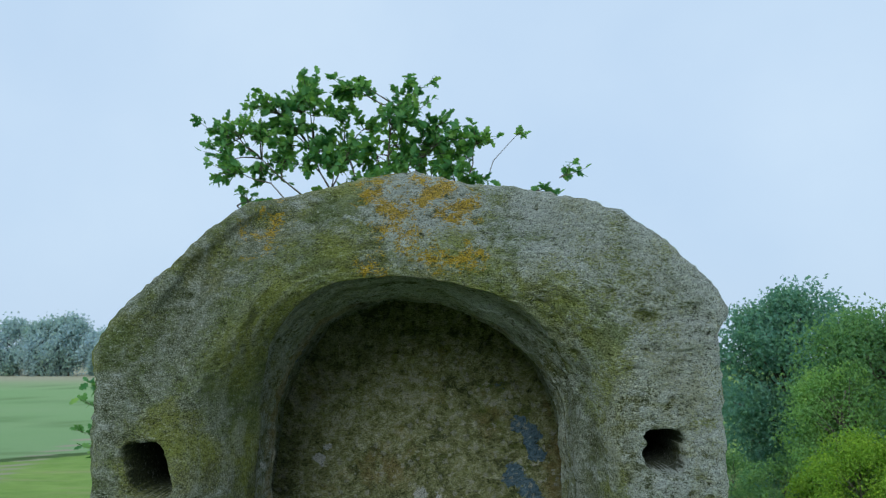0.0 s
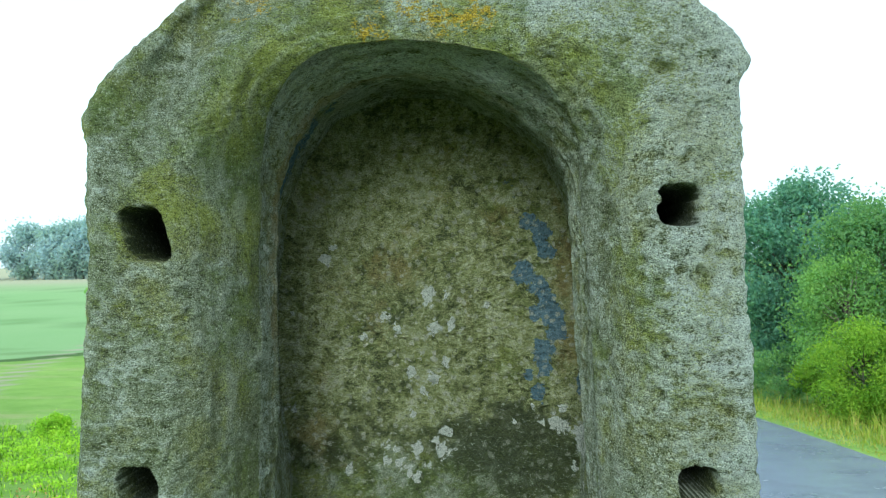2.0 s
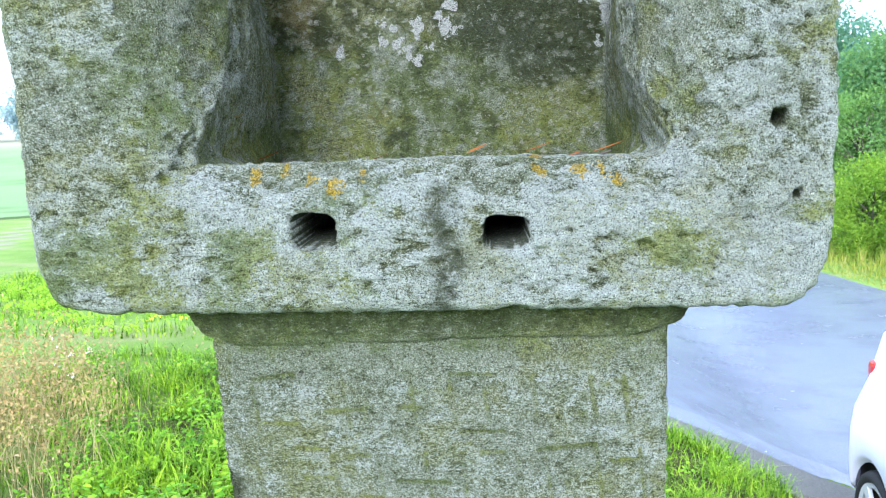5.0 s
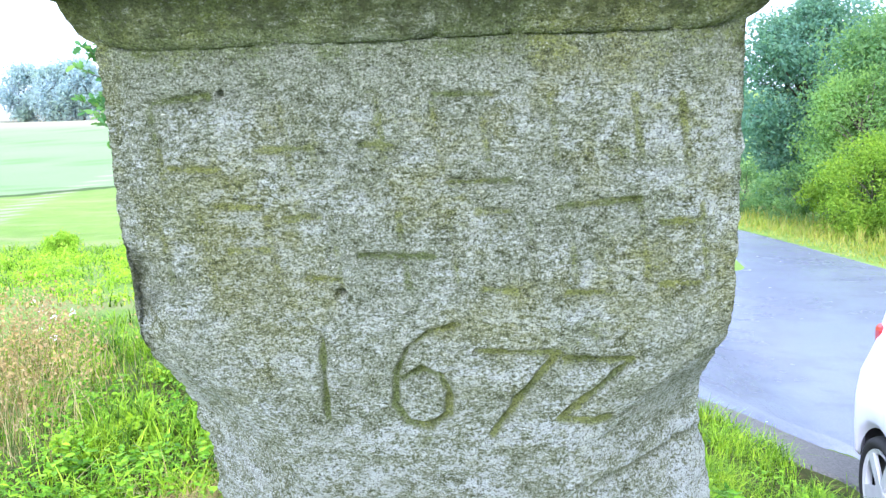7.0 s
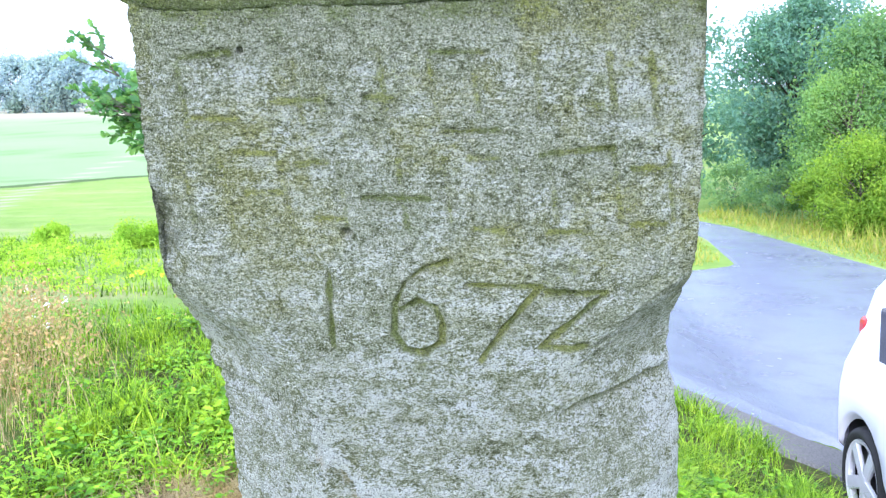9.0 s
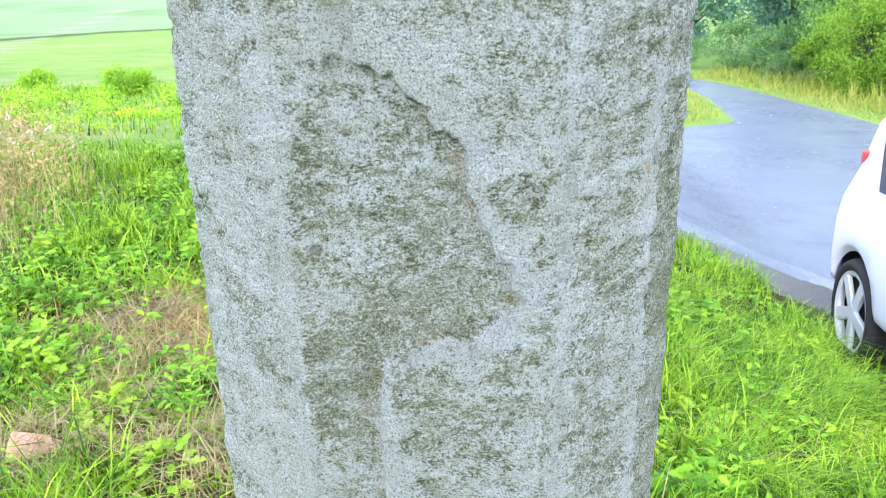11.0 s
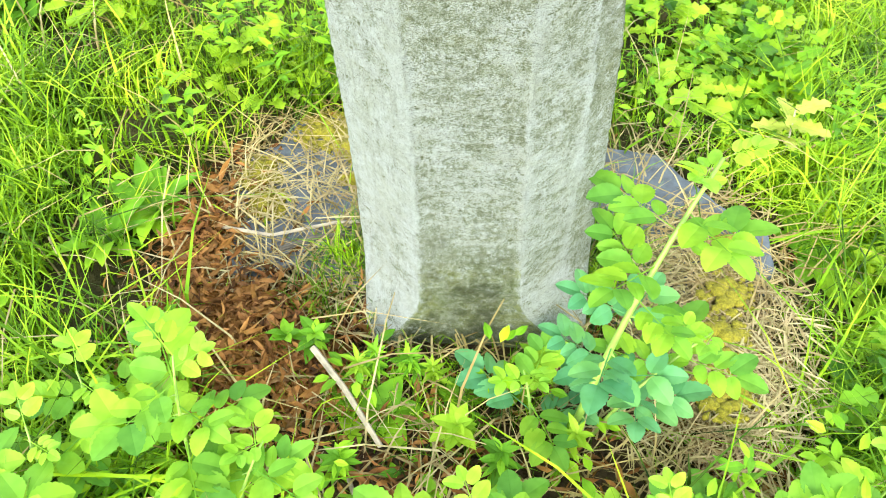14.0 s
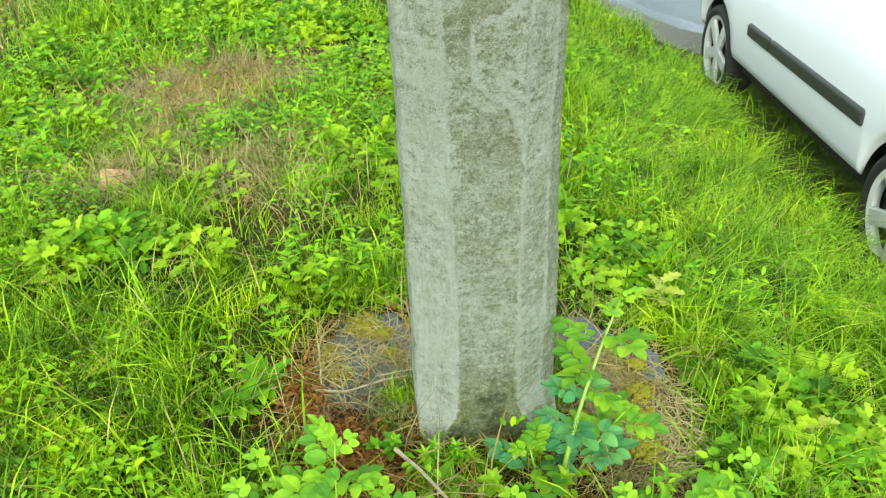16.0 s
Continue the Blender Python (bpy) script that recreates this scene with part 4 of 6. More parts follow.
# ---- foliage helpers ----
def leaf_cloud(centres, size, rng, fold=0.25, shape=1.0):
    """Small folded leaves, two triangles each side of the rib, one island each."""
    n = len(centres)
    a = rng.normal(size=(n, 3))
    a /= np.linalg.norm(a, axis=1, keepdims=True)
    b = rng.normal(size=(n, 3))
    b[:, 2] += 1.2
    b -= a * (a * b).sum(1, keepdims=True)
    b /= np.linalg.norm(b, axis=1, keepdims=True)
    c = np.cross(a, b)
    s = (size * rng.uniform(0.6, 1.3, n))[:, None]
    base, tip = centres - a * s * 0.5, centres + a * s * 0.5
    l = centres + c * s * 0.33 * shape + b * s * fold
    r = centres - c * s * 0.33 * shape + b * s * fold
    v = np.stack([base, l, tip, r], 1).reshape(-1, 3)
    i = np.arange(n) * 4
    f = np.concatenate([np.stack([i, i + 2, i + 1], 1), np.stack([i, i + 3, i + 2], 1)])
    return v, f


def tube(bm, pts, radii, sides=7):
    rings = []
    for k, (p, r) in enumerate(zip(pts, radii)):
        d = (Vector(pts[min(k + 1, len(pts) - 1)]) - Vector(pts[max(k - 1, 0)])).normalized()
        q = d.to_track_quat("Z", "Y")
        rings.append([bm.verts.new(Vector(p) + q @ Vector((r * math.cos(6.2832 * i / sides), r * math.sin(6.2832 * i / sides), 0))) for i in range(sides)])
    for a, b in zip(rings[:-1], rings[1:]):
        for i in range(sides):
            bm.faces.new((a[i], a[(i + 1) % sides], b[(i + 1) % sides], b[i]))
    bm.faces.new(rings[0][::-1])
    bm.faces.new(rings[-1])


BARK = plain("bark", (0.10, 0.085, 0.065), 0.95, 0, 0.4, 25, 0.02)
# lightened and blued: some of the haze is in the leaf colour
LEAF_DARK = leafy("dark_foliage", [(0.15, 0.29, 0.25), (0.19, 0.35, 0.29), (0.25, 0.42, 0.32)], 0.6, 0.55, 2.0, (1.1, 1.15, 0.95))
LEAF_MID = leafy("mid_foliage", [(0.14, 0.27, 0.17), (0.21, 0.36, 0.19), (0.30, 0.45, 0.20)], 0.6, 0.55)
LEAF_LIGHT = leafy("light_foliage", [(0.18, 0.32, 0.05), (0.24, 0.38, 0.06), (0.32, 0.44, 0.09)], 0.5, 0.5)
# distance haze painted into the leaf colours, pale and blue
LEAF_FAR = leafy("haze_tinted_foliage", [(0.44, 0.57, 0.65), (0.46, 0.59, 0.67), (0.48, 0.61, 0.69)], 0.9, 0.5, 0.2, (1.0, 1.0, 1.0))


def tree(name, x, y, high, wide, mat, label, seed, leaves=5000, size=0.16, trunk=0.35, blobs=26, group="", category="tree", loose=0.07, puff=1.0):
    rng = np.random.default_rng(seed)
    ob = thing(name, pose(x, y, float(height(x, y)) - 0.05), label, category, group)
    bm = bmesh.new()
    top = Vector((rng.normal() * 0.1 * wide, rng.normal() * 0.1 * wide, high * 0.85))
    stem = [Vector((0, 0, 0)).lerp(top, t) + Vector((rng.normal(), rng.normal(), 0)) * 0.02 * high * t for t in np.linspace(0, 1, 7)]
    r0 = (0.018 * high + 0.03) * (0.3 if category == "bush" else 1.0)
    tube(bm, stem, [r0 * (1.25 - t) for t in np.linspace(0.05, 1.1, 7)], 9)
    cents = []
    for k in range(blobs):
        hh = rng.uniform(trunk, 1.0)
        prof = math.sin(math.pi * min(1, (hh - trunk * 0.55) / (1.08 - trunk * 0.55))) ** 0.7
        a = rng.uniform(0, 6.2832)
        rad = wide * 0.5 * prof * rng.uniform(0.35, 1.0)
        c = Vector((math.cos(a) * rad, math.sin(a) * rad, high * hh * 0.96))
        cents.append((c, puff * wide * rng.uniform(0.11, 0.21)))
        s = stem[min(6, max(1, int(hh * 5)))]
        m = s.lerp(c, 0.5) + Vector((0, 0, 0.04 * high))
        tube(bm, [s, m, c], [r0 * 0.32, r0 * 0.2, r0 * 0.06], 5)
    part("trunk", bm, BARK, ob, smooth=True)
    pts = []
    per = leaves // blobs
    for c, r in cents:
        q = rng.normal(size=(per, 3))
        q /= np.linalg.norm(q, axis=1, keepdims=True)
        q *= (rng.uniform(0.25, 1.0, (per, 1)) ** 0.5) * r * np.array([1.15, 1.15, 0.8])
        q += loose * r * rng.normal(size=(per, 3))
        pts.append(q + np.array(c))
    v, f = leaf_cloud(np.concatenate(pts), size, rng)
    part_mesh("crown", mesh_from("crown", v, f, mat, False), ob)
    return ob


LEAF_SOFT = leafy("soft_green_foliage", [(0.22, 0.39, 0.17), (0.29, 0.46, 0.19), (0.38, 0.54, 0.21)], 0.6, 0.55)
LEAF_BRIGHT = leafy("bright_bush_leaves", [(0.17, 0.30, 0.05), (0.28, 0.44, 0.06), (0.41, 0.55, 0.10), (0.50, 0.62, 0.15)], 0.5, 0.5)
# trees and bushes beyond the road
G = "trees along the road"
tree("tree", 10.6, 34, 8.1, 6.6, LEAF_DARK, "tall dark green broadleaf tree beyond the road", 1, 36000, 0.17, 0.12, 120, G, "tree", 0.22, 0.85)
tree("tree", 15.2, 38, 6.2, 6.6, LEAF_DARK, "dark green broadleaf tree with a rounded crown", 2, 22000, 0.19, 0.12, 80, G, "tree", 0.22, 0.95)
tree("tree", 10.8, 27, 6.3, 4.8, LEAF_MID, "mid-green ash-like tree by the road", 3, 22000, 0.13, 0.10, 80, G, "tree", 0.22, 0.95)
tree("tree", 12.6, 24.5, 6.6, 5.2, LEAF_MID, "bushy mid-green tree by the road", 4, 22000, 0.13, 0.10, 80, G, "tree", 0.22, 0.95)
tree("tree", 9.6, 25.8, 4.6, 3.4, LEAF_SOFT, "young light green tree by the road", 5, 22000, 0.09, 0.10, 70, G, "tree", 0.22, 0.95)
tree("tree", 15.5, 28, 8.0, 6.5, LEAF_DARK, "dense dark green tree behind the bushes", 6, 16000, 0.21, 0.1, 44, G)
tree("tree", 7.6, 42, 8.0, 6.5, LEAF_DARK, "dark green tree where the road bends", 7, 6000, 0.24, 0.1, 34, G)
tree("tree", 18.5, 22, 7.5, 7.0, LEAF_MID, "broad mid-green tree beside the road", 8, 6000, 0.2, 0.1, 34, G)
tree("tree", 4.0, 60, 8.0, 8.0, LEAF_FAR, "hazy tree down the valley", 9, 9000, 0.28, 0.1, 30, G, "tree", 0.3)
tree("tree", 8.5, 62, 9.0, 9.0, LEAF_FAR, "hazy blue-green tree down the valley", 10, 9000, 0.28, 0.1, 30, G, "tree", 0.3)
B = "roadside bushes"
tree("bush", 8.6, 22.5, 2.6, 2.8, LEAF_BRIGHT, "yellow-green bush on the roadside", 11, 20000, 0.07, 0.0, 70, B, "bush", 0.2, 0.9)
tree("bush", 9.9, 20.6, 2.9, 3.0, LEAF_BRIGHT, "bright green bush on the roadside", 12, 22000, 0.07, 0.0, 70, B, "bush", 0.2, 0.9)
tree("bush", 7.9, 27.5, 1.9, 2.0, LEAF_MID, "small green bush at the bend", 13, 3000, 0.10, 0.0, 20, B, "bush")
tree("bush", 7.3, 31.0, 2.0, 2.4, LEAF_MID, "dark green bush at the bend", 14, 3000, 0.11, 0.0, 20, B, "bush")
tree("bush", 11.2, 19.2, 3.4, 3.2, LEAF_MID, "leafy green bush above the verge", 15, 5000, 0.11, 0.0, 26, B, "bush")
tree("bush", 8.4, 25.0, 1.7, 1.6, LEAF_LIGHT, "pale green bush above the verge", 16, 2500, 0.09, 0.0, 18, B, "bush")
tree("bush", 5.9, 33.5, 1.6, 2.2, LEAF_MID, "low bush beyond the bend", 17, 2000, 0.11, 0.0, 16, B, "bush")
# meadow bushes
M = "bushes on the meadow"
LEAF_MEADOW = leafy("meadow_bush_leaves", [(0.20, 0.36, 0.04), (0.34, 0.55, 0.05), (0.46, 0.66, 0.08), (0.56, 0.72, 0.14)], 0.5, 0.5)
tree("bush", -7.45, 12.45, 0.36, 0.50, LEAF_MEADOW, "small bright green bush in the meadow grass", 21, 6000, 0.035, 0.0, 26, M, "bush", 0.35)
tree("bush", -5.7, 11.8, 0.42, 0.66, LEAF_MEADOW, "small rounded green bush on the meadow", 22, 7000, 0.035, 0.0, 28, M, "bush", 0.35)
# the wood behind the field
for k in range(26):
    rr = random.Random(100 + k)
    bx = -160 + k * 5.6 + rr.uniform(-2, 2)
    hi = rr.uniform(8, 12) * (1.0 if bx < -66 else 0.55) * (1.15 if bx < -95 else 1.0)
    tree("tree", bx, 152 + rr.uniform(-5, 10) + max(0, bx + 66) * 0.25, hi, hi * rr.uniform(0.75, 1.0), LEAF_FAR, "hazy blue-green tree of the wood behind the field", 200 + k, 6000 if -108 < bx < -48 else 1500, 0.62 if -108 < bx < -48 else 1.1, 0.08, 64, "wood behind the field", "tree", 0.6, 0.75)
# ---- the parked car ----
PAINT = plain("white_paint", (0.84, 0.83, 0.96), 0.38, 0, 0.02, 3)
PAINT.node_tree.nodes["Principled BSDF"].inputs["Coat Weight"].default_value = 0.25
RUBBER = plain("tyre_rubber", (0.020, 0.020, 0.021), 0.75, 0, 0.3, 40, 0.003)
BLACK = plain("black_plastic", (0.035, 0.036, 0.04), 0.5, 0, 0.2, 60)
ALLOY = plain("alloy", (0.74, 0.75, 0.78), 0.42, 0.3, 0.05, 20)
RED = plain("red_lens", (0.55, 0.02, 0.015), 0.15, 0, 0.1, 20)
GLASS = plain("tinted_glass", (0.02, 0.022, 0.025), 0.05, 0, 0.1, 5)


def box_bm(x0, x1, y0, y1, z0, z1, bevel=0.0, seg=2):
    bm = bmesh.new()
    bmesh.ops.create_cube(bm, size=1, matrix=Matrix.Translation(((x0 + x1) / 2, (y0 + y1) / 2, (z0 + z1) / 2)) @ Matrix.Diagonal((x1 - x0, y1 - y0, z1 - z0, 1)))
    if bevel:
        bmesh.ops.bevel(bm, geom=bm.edges[:], offset=bevel, segments=seg, affect="EDGES", profile=0.5)
    return bm


def build_car():
    rear, front = Vector((1.945, 4.785, -0.80)), Vector((1.89, 2.22, -0.55))
    f = (front - rear).normalized()
    side = f.cross(Vector((0, 0, 1))).normalized()          # to the far flank
    up = side.cross(f).normalized()
    if side.x < 0:
        side = -side
        up = f.cross(side) * -1
    if up.z < 0:
        up = -up
    m = Matrix((f, side, up)).transposed().to_4x4()
    m.translation = rear
    car = thing("car", m, "white compact car parked on the grass verge", "car")
    base = (front - rear).length
    R, W = 0.375, 1.70
    # sections along the car: from the underside edge up the near flank, over the roof and down the far flank
    s = np.unique(np.r_[np.linspace(-0.72, -0.3, 14), np.linspace(-0.45, 0.45, 44), np.linspace(0.45, base - 0.45, 24), np.linspace(base - 0.45, base + 0.45, 44), np.linspace(base + 0.45, base + 0.75, 10)])
    rows = []
    for v in s:
        low = 0.055
        for h in (0, base):
            if abs(v - h) < R:
                low = max(low, math.sqrt(R * R - (v - h) ** 2) - 0.02)
        if v < -0.36 or v > base + 0.36:
            low = max(low, 0.09)
        k = sstep(-0.63, -0.30, v)
        belt, roof = 0.62, 1.20
        roof = 0.45 + (roof - 0.45) * float(sstep(-0.74, -0.40, v)) if v < 0 else roof - 0.55 * float(sstep(1.75, 2.7, v))
        roof = max(roof, belt + 0.02)
        ends = float(min(sstep(-0.80, -0.30, v), sstep(base + 0.80, base + 0.20, v)))
        inset = 0.30 * (1 - ends)
        flank = [(0.02 + inset, low), (0.0 + inset, low + 0.02), (-0.012 + inset, max(low + 0.03, 0.12)), (-0.02 + inset, max(low + 0.05, 0.30)), (-0.015 + inset, max(low + 0.08, 0.48)),
                 (0.01 + inset, belt), (0.09 + inset, belt + 0.3 * (roof - belt)), (0.17 + inset, belt + 0.75 * (roof - belt)), (0.28 + inset, roof - 0.02), (0.45, roof)]
        far = [(W - a, b) for a, b in flank[::-1]]
        rows.append([(v, a, b) for a, b in flank + far])
    g = np.array(rows)
    nr, nc = g.shape[:2]
    i = (np.arange(nr - 1)[:, None] * nc + np.arange(nc - 1)[None]).ravel()
    faces = np.stack([i, i + nc, i + nc + 1, i + 1], 1)
    me = mesh_from("body", g.reshape(-1, 3), faces, PAINT)
    bm = bmesh.new()
    bm.from_mesh(me)
    bm.verts.ensure_lookup_table()
    bm.faces.new([bm.verts[k] for k in range(nc)])
    bm.faces.new([bm.verts[(nr - 1) * nc + k] for k in range(nc - 1, -1, -1)])
    bmesh.ops.recalc_face_normals(bm, faces=bm.faces[:])
    body = part("body", bm, PAINT, car, smooth=True)
    bpy.data.meshes.remove(me)
    part("underbody", box_bm(-0.5, base + 0.6, 0.10, W - 0.10, -0.06, 0.50, 0.02), BLACK, car)
    # rubbing strip on the flank
    part("rubbing_strip", box_bm(0.66, 1.03, -0.036, 0.01, 0.285, 0.368, 0.020, 4), BLACK, car, "black plastic rubbing strip")
    part("rubbing_strip", box_bm(1.036, 2.20, -0.036, 0.01, 0.285, 0.368, 0.020, 4), BLACK, car, "black plastic rubbing strip")
    part("tail_lamp", box_bm(-0.40, -0.27, 0.10, 0.24, 0.74, 0.90, 0.04, 3), RED, car, "red tail lamp")
    part("reflector", box_bm(-0.44, -0.36, 0.10, 0.22, 0.66, 0.73, 0.02, 3), ALLOY, car)
    part("side_window", box_bm(0.05, 1.5, 0.055, 0.10, 0.68, 1.02, 0.02), GLASS, car, "dark tinted side window")
    for k in (0, base):
        bm = bmesh.new()
        prof = [(0.235, 0.03), (0.245, 0.005), (0.272, -0.008), (0.298, 0.0), (0.312, 0.03), (0.315, 0.10), (0.312, 0.17), (0.298, 0.20), (0.235, 0.19)]
        n = 56
        rings = [[bm.verts.new((k + r * math.cos(6.28319 * j / n), y + 0.004, r * math.sin(6.28319 * j / n))) for j in range(n)] for r, y in prof]
        for a, b in zip(rings, rings[1:] + rings[:1]):
            for j in range(n):
                bm.faces.new((a[j], a[(j + 1) % n], b[(j + 1) % n], b[j]))
        bmesh.ops.recalc_face_normals(bm, faces=bm.faces[:])
        wheel = part("wheel", bm, RUBBER, car, "black tyre on a silver alloy wheel", True)
        bm = bmesh.new()
        for ri, ro, y in ((0.215, 0.240, 0.004), (0.0, 0.05, 0.006)):
            bmesh.ops.create_cone(bm, cap_ends=True, segments=40, radius1=ro, radius2=ro, depth=0.03, matrix=pose(k, y + 0.02, 0, 90)) if ri == 0 else None
            if ri:
                ra = [[bm.verts.new((k + r * math.cos(6.28319 * j / n), yy, r * math.sin(6.28319 * j / n))) for j in range(n)] for r, yy in ((ri, 0.05), (ri, 0.014), (ro, 0.004), (ro, 0.05))]
                for a, b in zip(ra, ra[1:] + ra[:1]):
                    for j in range(n):
                        bm.faces.new((a[j], a[(j + 1) % n], b[(j + 1) % n], b[j]))
        for j in range(5):
            a = 6.28319 * j / 5 + 0.3
            sp = bmesh.ops.create_cube(bm, size=1, matrix=Matrix.Translation((k, 0.025, 0)) @ Matrix.Rotation(a, 4, "Y") @ pose(0.132, 0, 0) @ Matrix.Diagonal((0.19, 0.025, 0.070, 1)))
            for vv in sp["verts"]:
                q = Matrix.Rotation(-a, 4, "Y") @ (vv.co - Vector((k, 0.025, 0)))
                if q.x > 0.15:
                    q.z *= 1.25
                    q.y -= 0.004
                vv.co = Vector((k, 0.025, 0)) + Matrix.Rotation(a, 4, "Y") @ q
        bmesh.ops.bevel(bm, geom=[e for e in bm.edges if e.calc_length() > 0.02 and len(e.link_faces) == 2 and e.calc_face_angle(0) > 0.8 and e.calc_length() > 0.05], offset=0.006, segments=2, affect="EDGES")
        bmesh.ops.recalc_face_normals(bm, faces=bm.faces[:])
        part("rim", bm, ALLOY, wheel, "silver five-spoke alloy rim")
        bm = bmesh.new()
        bmesh.ops.create_cone(bm, cap_ends=True, segments=32, radius1=0.222, radius2=0.222, depth=0.02, matrix=pose(k, 0.075, 0, 90))
        part("brake_disc", bm, BLACK, wheel)


build_car()


# ---- the young oak behind the shrine ----
OAK_LEAF = leafy("oak_leaves", [(0.07, 0.19, 0.085), (0.12, 0.27, 0.11), (0.20, 0.37, 0.12), (0.31, 0.47, 0.12)], 0.5, 0.5, 5)


def lobed_leaf(length, width, lobes=4):
    """Half outline of an oak leaf, mirrored over a folded rib."""
    rib = [(t, 0.0) for t in np.linspace(0, 1, 2 * lobes + 1)]
    edge = [(t, width * (0.30 + 0.70 * math.sin(math.pi * min(1, t * 1.05)) ** 0.8) * (1.0 if i % 2 else 0.55) * (0 if i in (0,) else 1)) for i, (t, _) in enumerate(rib)]
    edge[-1] = (1.0, 0.02)
    return [(a * length, b * length) for a, b in edge], [(a * length, 0.0) for a, _ in rib]


def leaves_on(points, dirs, length, width, rng, lobes=4, flat=0.6, curl=0.15, up=1.0):
    """Leaves as ribbons of quads either side of the rib; one island a leaf."""
    edge, rib = lobed_leaf(1.0, width, lobes)
    e, r = np.array(edge), np.array(rib)
    k = len(e)
    verts, faces = [], []
    n = len(points)
    nrm = rng.normal(size=(n, 3)) * (1 - flat) + np.array([0, 0, up])
    d = dirs / np.linalg.norm(dirs, axis=1, keepdims=True)
    sidev = np.cross(nrm, d)
    sidev /= np.maximum(np.linalg.norm(sidev, axis=1, keepdims=True), 1e-6)
    nn = np.cross(d, sidev)
    L = length * rng.uniform(0.65, 1.25, n)
    t = r[:, 0]
    bend = -curl * t * t
    mid = points[:, None] + L[:, None, None] * (d[:, None] * t[None, :, None] + nn[:, None] * bend[None, :, None])
    lift = 0.22 * e[:, 1]
    lf = mid + L[:, None, None] * (sidev[:, None] * e[None, :, 1, None] + nn[:, None] * lift[None, :, None])
    rt = mid + L[:, None, None] * (-sidev[:, None] * e[None, :, 1, None] + nn[:, None] * lift[None, :, None])
    v = np.concatenate([mid, lf, rt], 1)
    off = np.arange(n)[:, None] * (3 * k)
    j = np.arange(k - 1)
    fl = np.stack([j, j + 1, k + j + 1, k + j], 1)
    fr = np.stack([j + 1, j, 2 * k + j, 2 * k + j + 1], 1)
    f = (np.concatenate([fl, fr])[None] + off[:, :, None]).reshape(-1, 4)
    return v.reshape(-1, 3), f


def build_oak():
    rng = np.random.default_rng(5)
    gx, gy = -1.15, 5.6
    z0 = float(height(gx, gy)) - 0.05
    oak = thing("oak_tree", pose(gx, gy, z0), "young oak with lobed green leaves on thin dark twigs", "tree")
    bm = bmesh.new()
    fork = Vector((0.30, 0.0, 2.80 - z0))
    stem = [Vector((0, 0, 0)).lerp(fork, t) + Vector((0.03 * math.sin(5 * t), 0.02 * math.sin(4 * t), 0)) for t in np.linspace(0, 1, 9)]
    tube(bm, stem, np.linspace(0.055, 0.030, 9), 9)
    pts, dirs = [], []

    def twig(a, b, r, bow=0.0, n=7):
        q = [a.lerp(b, t) + Vector((rng.normal(), rng.normal(), rng.normal())) * 0.022 * (b - a).length * (0 < t < 1) + Vector((0, 0, bow * math.sin(math.pi * t))) for t in np.linspace(0, 1, n)]
        tube(bm, q, [r * (1 - 0.7 * t) for t in np.linspace(0, 1, n)], 6)
        return q

    def spray(c, r, n, start):
        """A bunch of leaves at the end of a twig."""
        for k in range(max(2, n // 9)):
            e = c + Vector((rng.normal(), rng.normal(), rng.normal() * 0.8)) * r * 0.45
            sub = twig(start.lerp(c, 0.75), e, 0.0035, 0, 4)
            for w in range(9):
                pts.append(sub[1].lerp(sub[3], rng.uniform(0.0, 1.15)))
                dirs.append((e - start).normalized() * 0.8 + Vector((rng.normal(), rng.normal(), rng.normal())) * 0.75)

    # limbs fan out of the fork; bunches fill a broad dome with gaps
    limbs = []
    for ang, ln in ((168, 1.12), (156, 0.80), (146, 1.05), (128, 0.75), (112, 0.95), (96, 0.62), (84, 0.98), (66, 0.85), (48, 0.62), (34, 0.74)):
        a = radians(ang)
        tip = fork + Vector((math.cos(a) * ln, rng.uniform(-0.25, 0.25), math.sin(a) * ln * 0.86 + 0.10))
        limbs.append(twig(fork.lerp(stem[7], rng.uniform(0, 1)), tip, 0.014, -0.03))
    bunches = []
    for k in range(900):
        x, z = rng.uniform(-1, 1), rng.uniform(-1, 1)
        p = Vector((0.06 + 0.95 * x, rng.uniform(-0.35, 0.35), 3.42 + 0.45 * z - z0))
        hole = math.sin(5.1 * x + 1.0) * math.sin(4.3 * z + 2.2 * x + 0.5)
        if x * x + abs(z) ** 2.4 > 1 or (z < -0.15 - 0.5 * (x + 0.6) and x < -0.1 and x > -0.75) or hole > 0.5 or (z > 0.55 and abs(x - 0.42) < 0.07):
            continue
        if any((p.x - q.x) ** 2 + (p.z - q.z) ** 2 < 0.108 ** 2 for q in bunches):
            continue
        bunches.append(p)
    for c in bunches:
        limb = min(limbs, key=lambda l: min((q - c).length for q in l))
        o = min(limb[1:], key=lambda q: (q - c).length + 0.3 * (q - fork).length)
        twig(o, c, 0.006, 0.01, 5)
        spray(c, 0.17, 90, o)
    # a bare twig with one last bunch, and a side shoot
    far = twig(limbs[-1][4], Vector((1.28, 0.1, 3.60 - z0)), 0.006, -0.05)
    spray(far[-1], 0.08, 18, far[-2])
    side = twig(stem[6], Vector((1.48, 0.0, 3.14 - z0)), 0.012, 0.0)
    for k in range(5):
        c = side[5].lerp(side[6], 0.3 + 0.2 * k) + Vector((rng.normal() * 0.05, 0, -0.20 + 0.085 * k))
        spray(c, 0.12, 27, side[5])
    low = twig(stem[2], Vector((-1.38, -0.1, 1.75)), 0.012, 0.05)
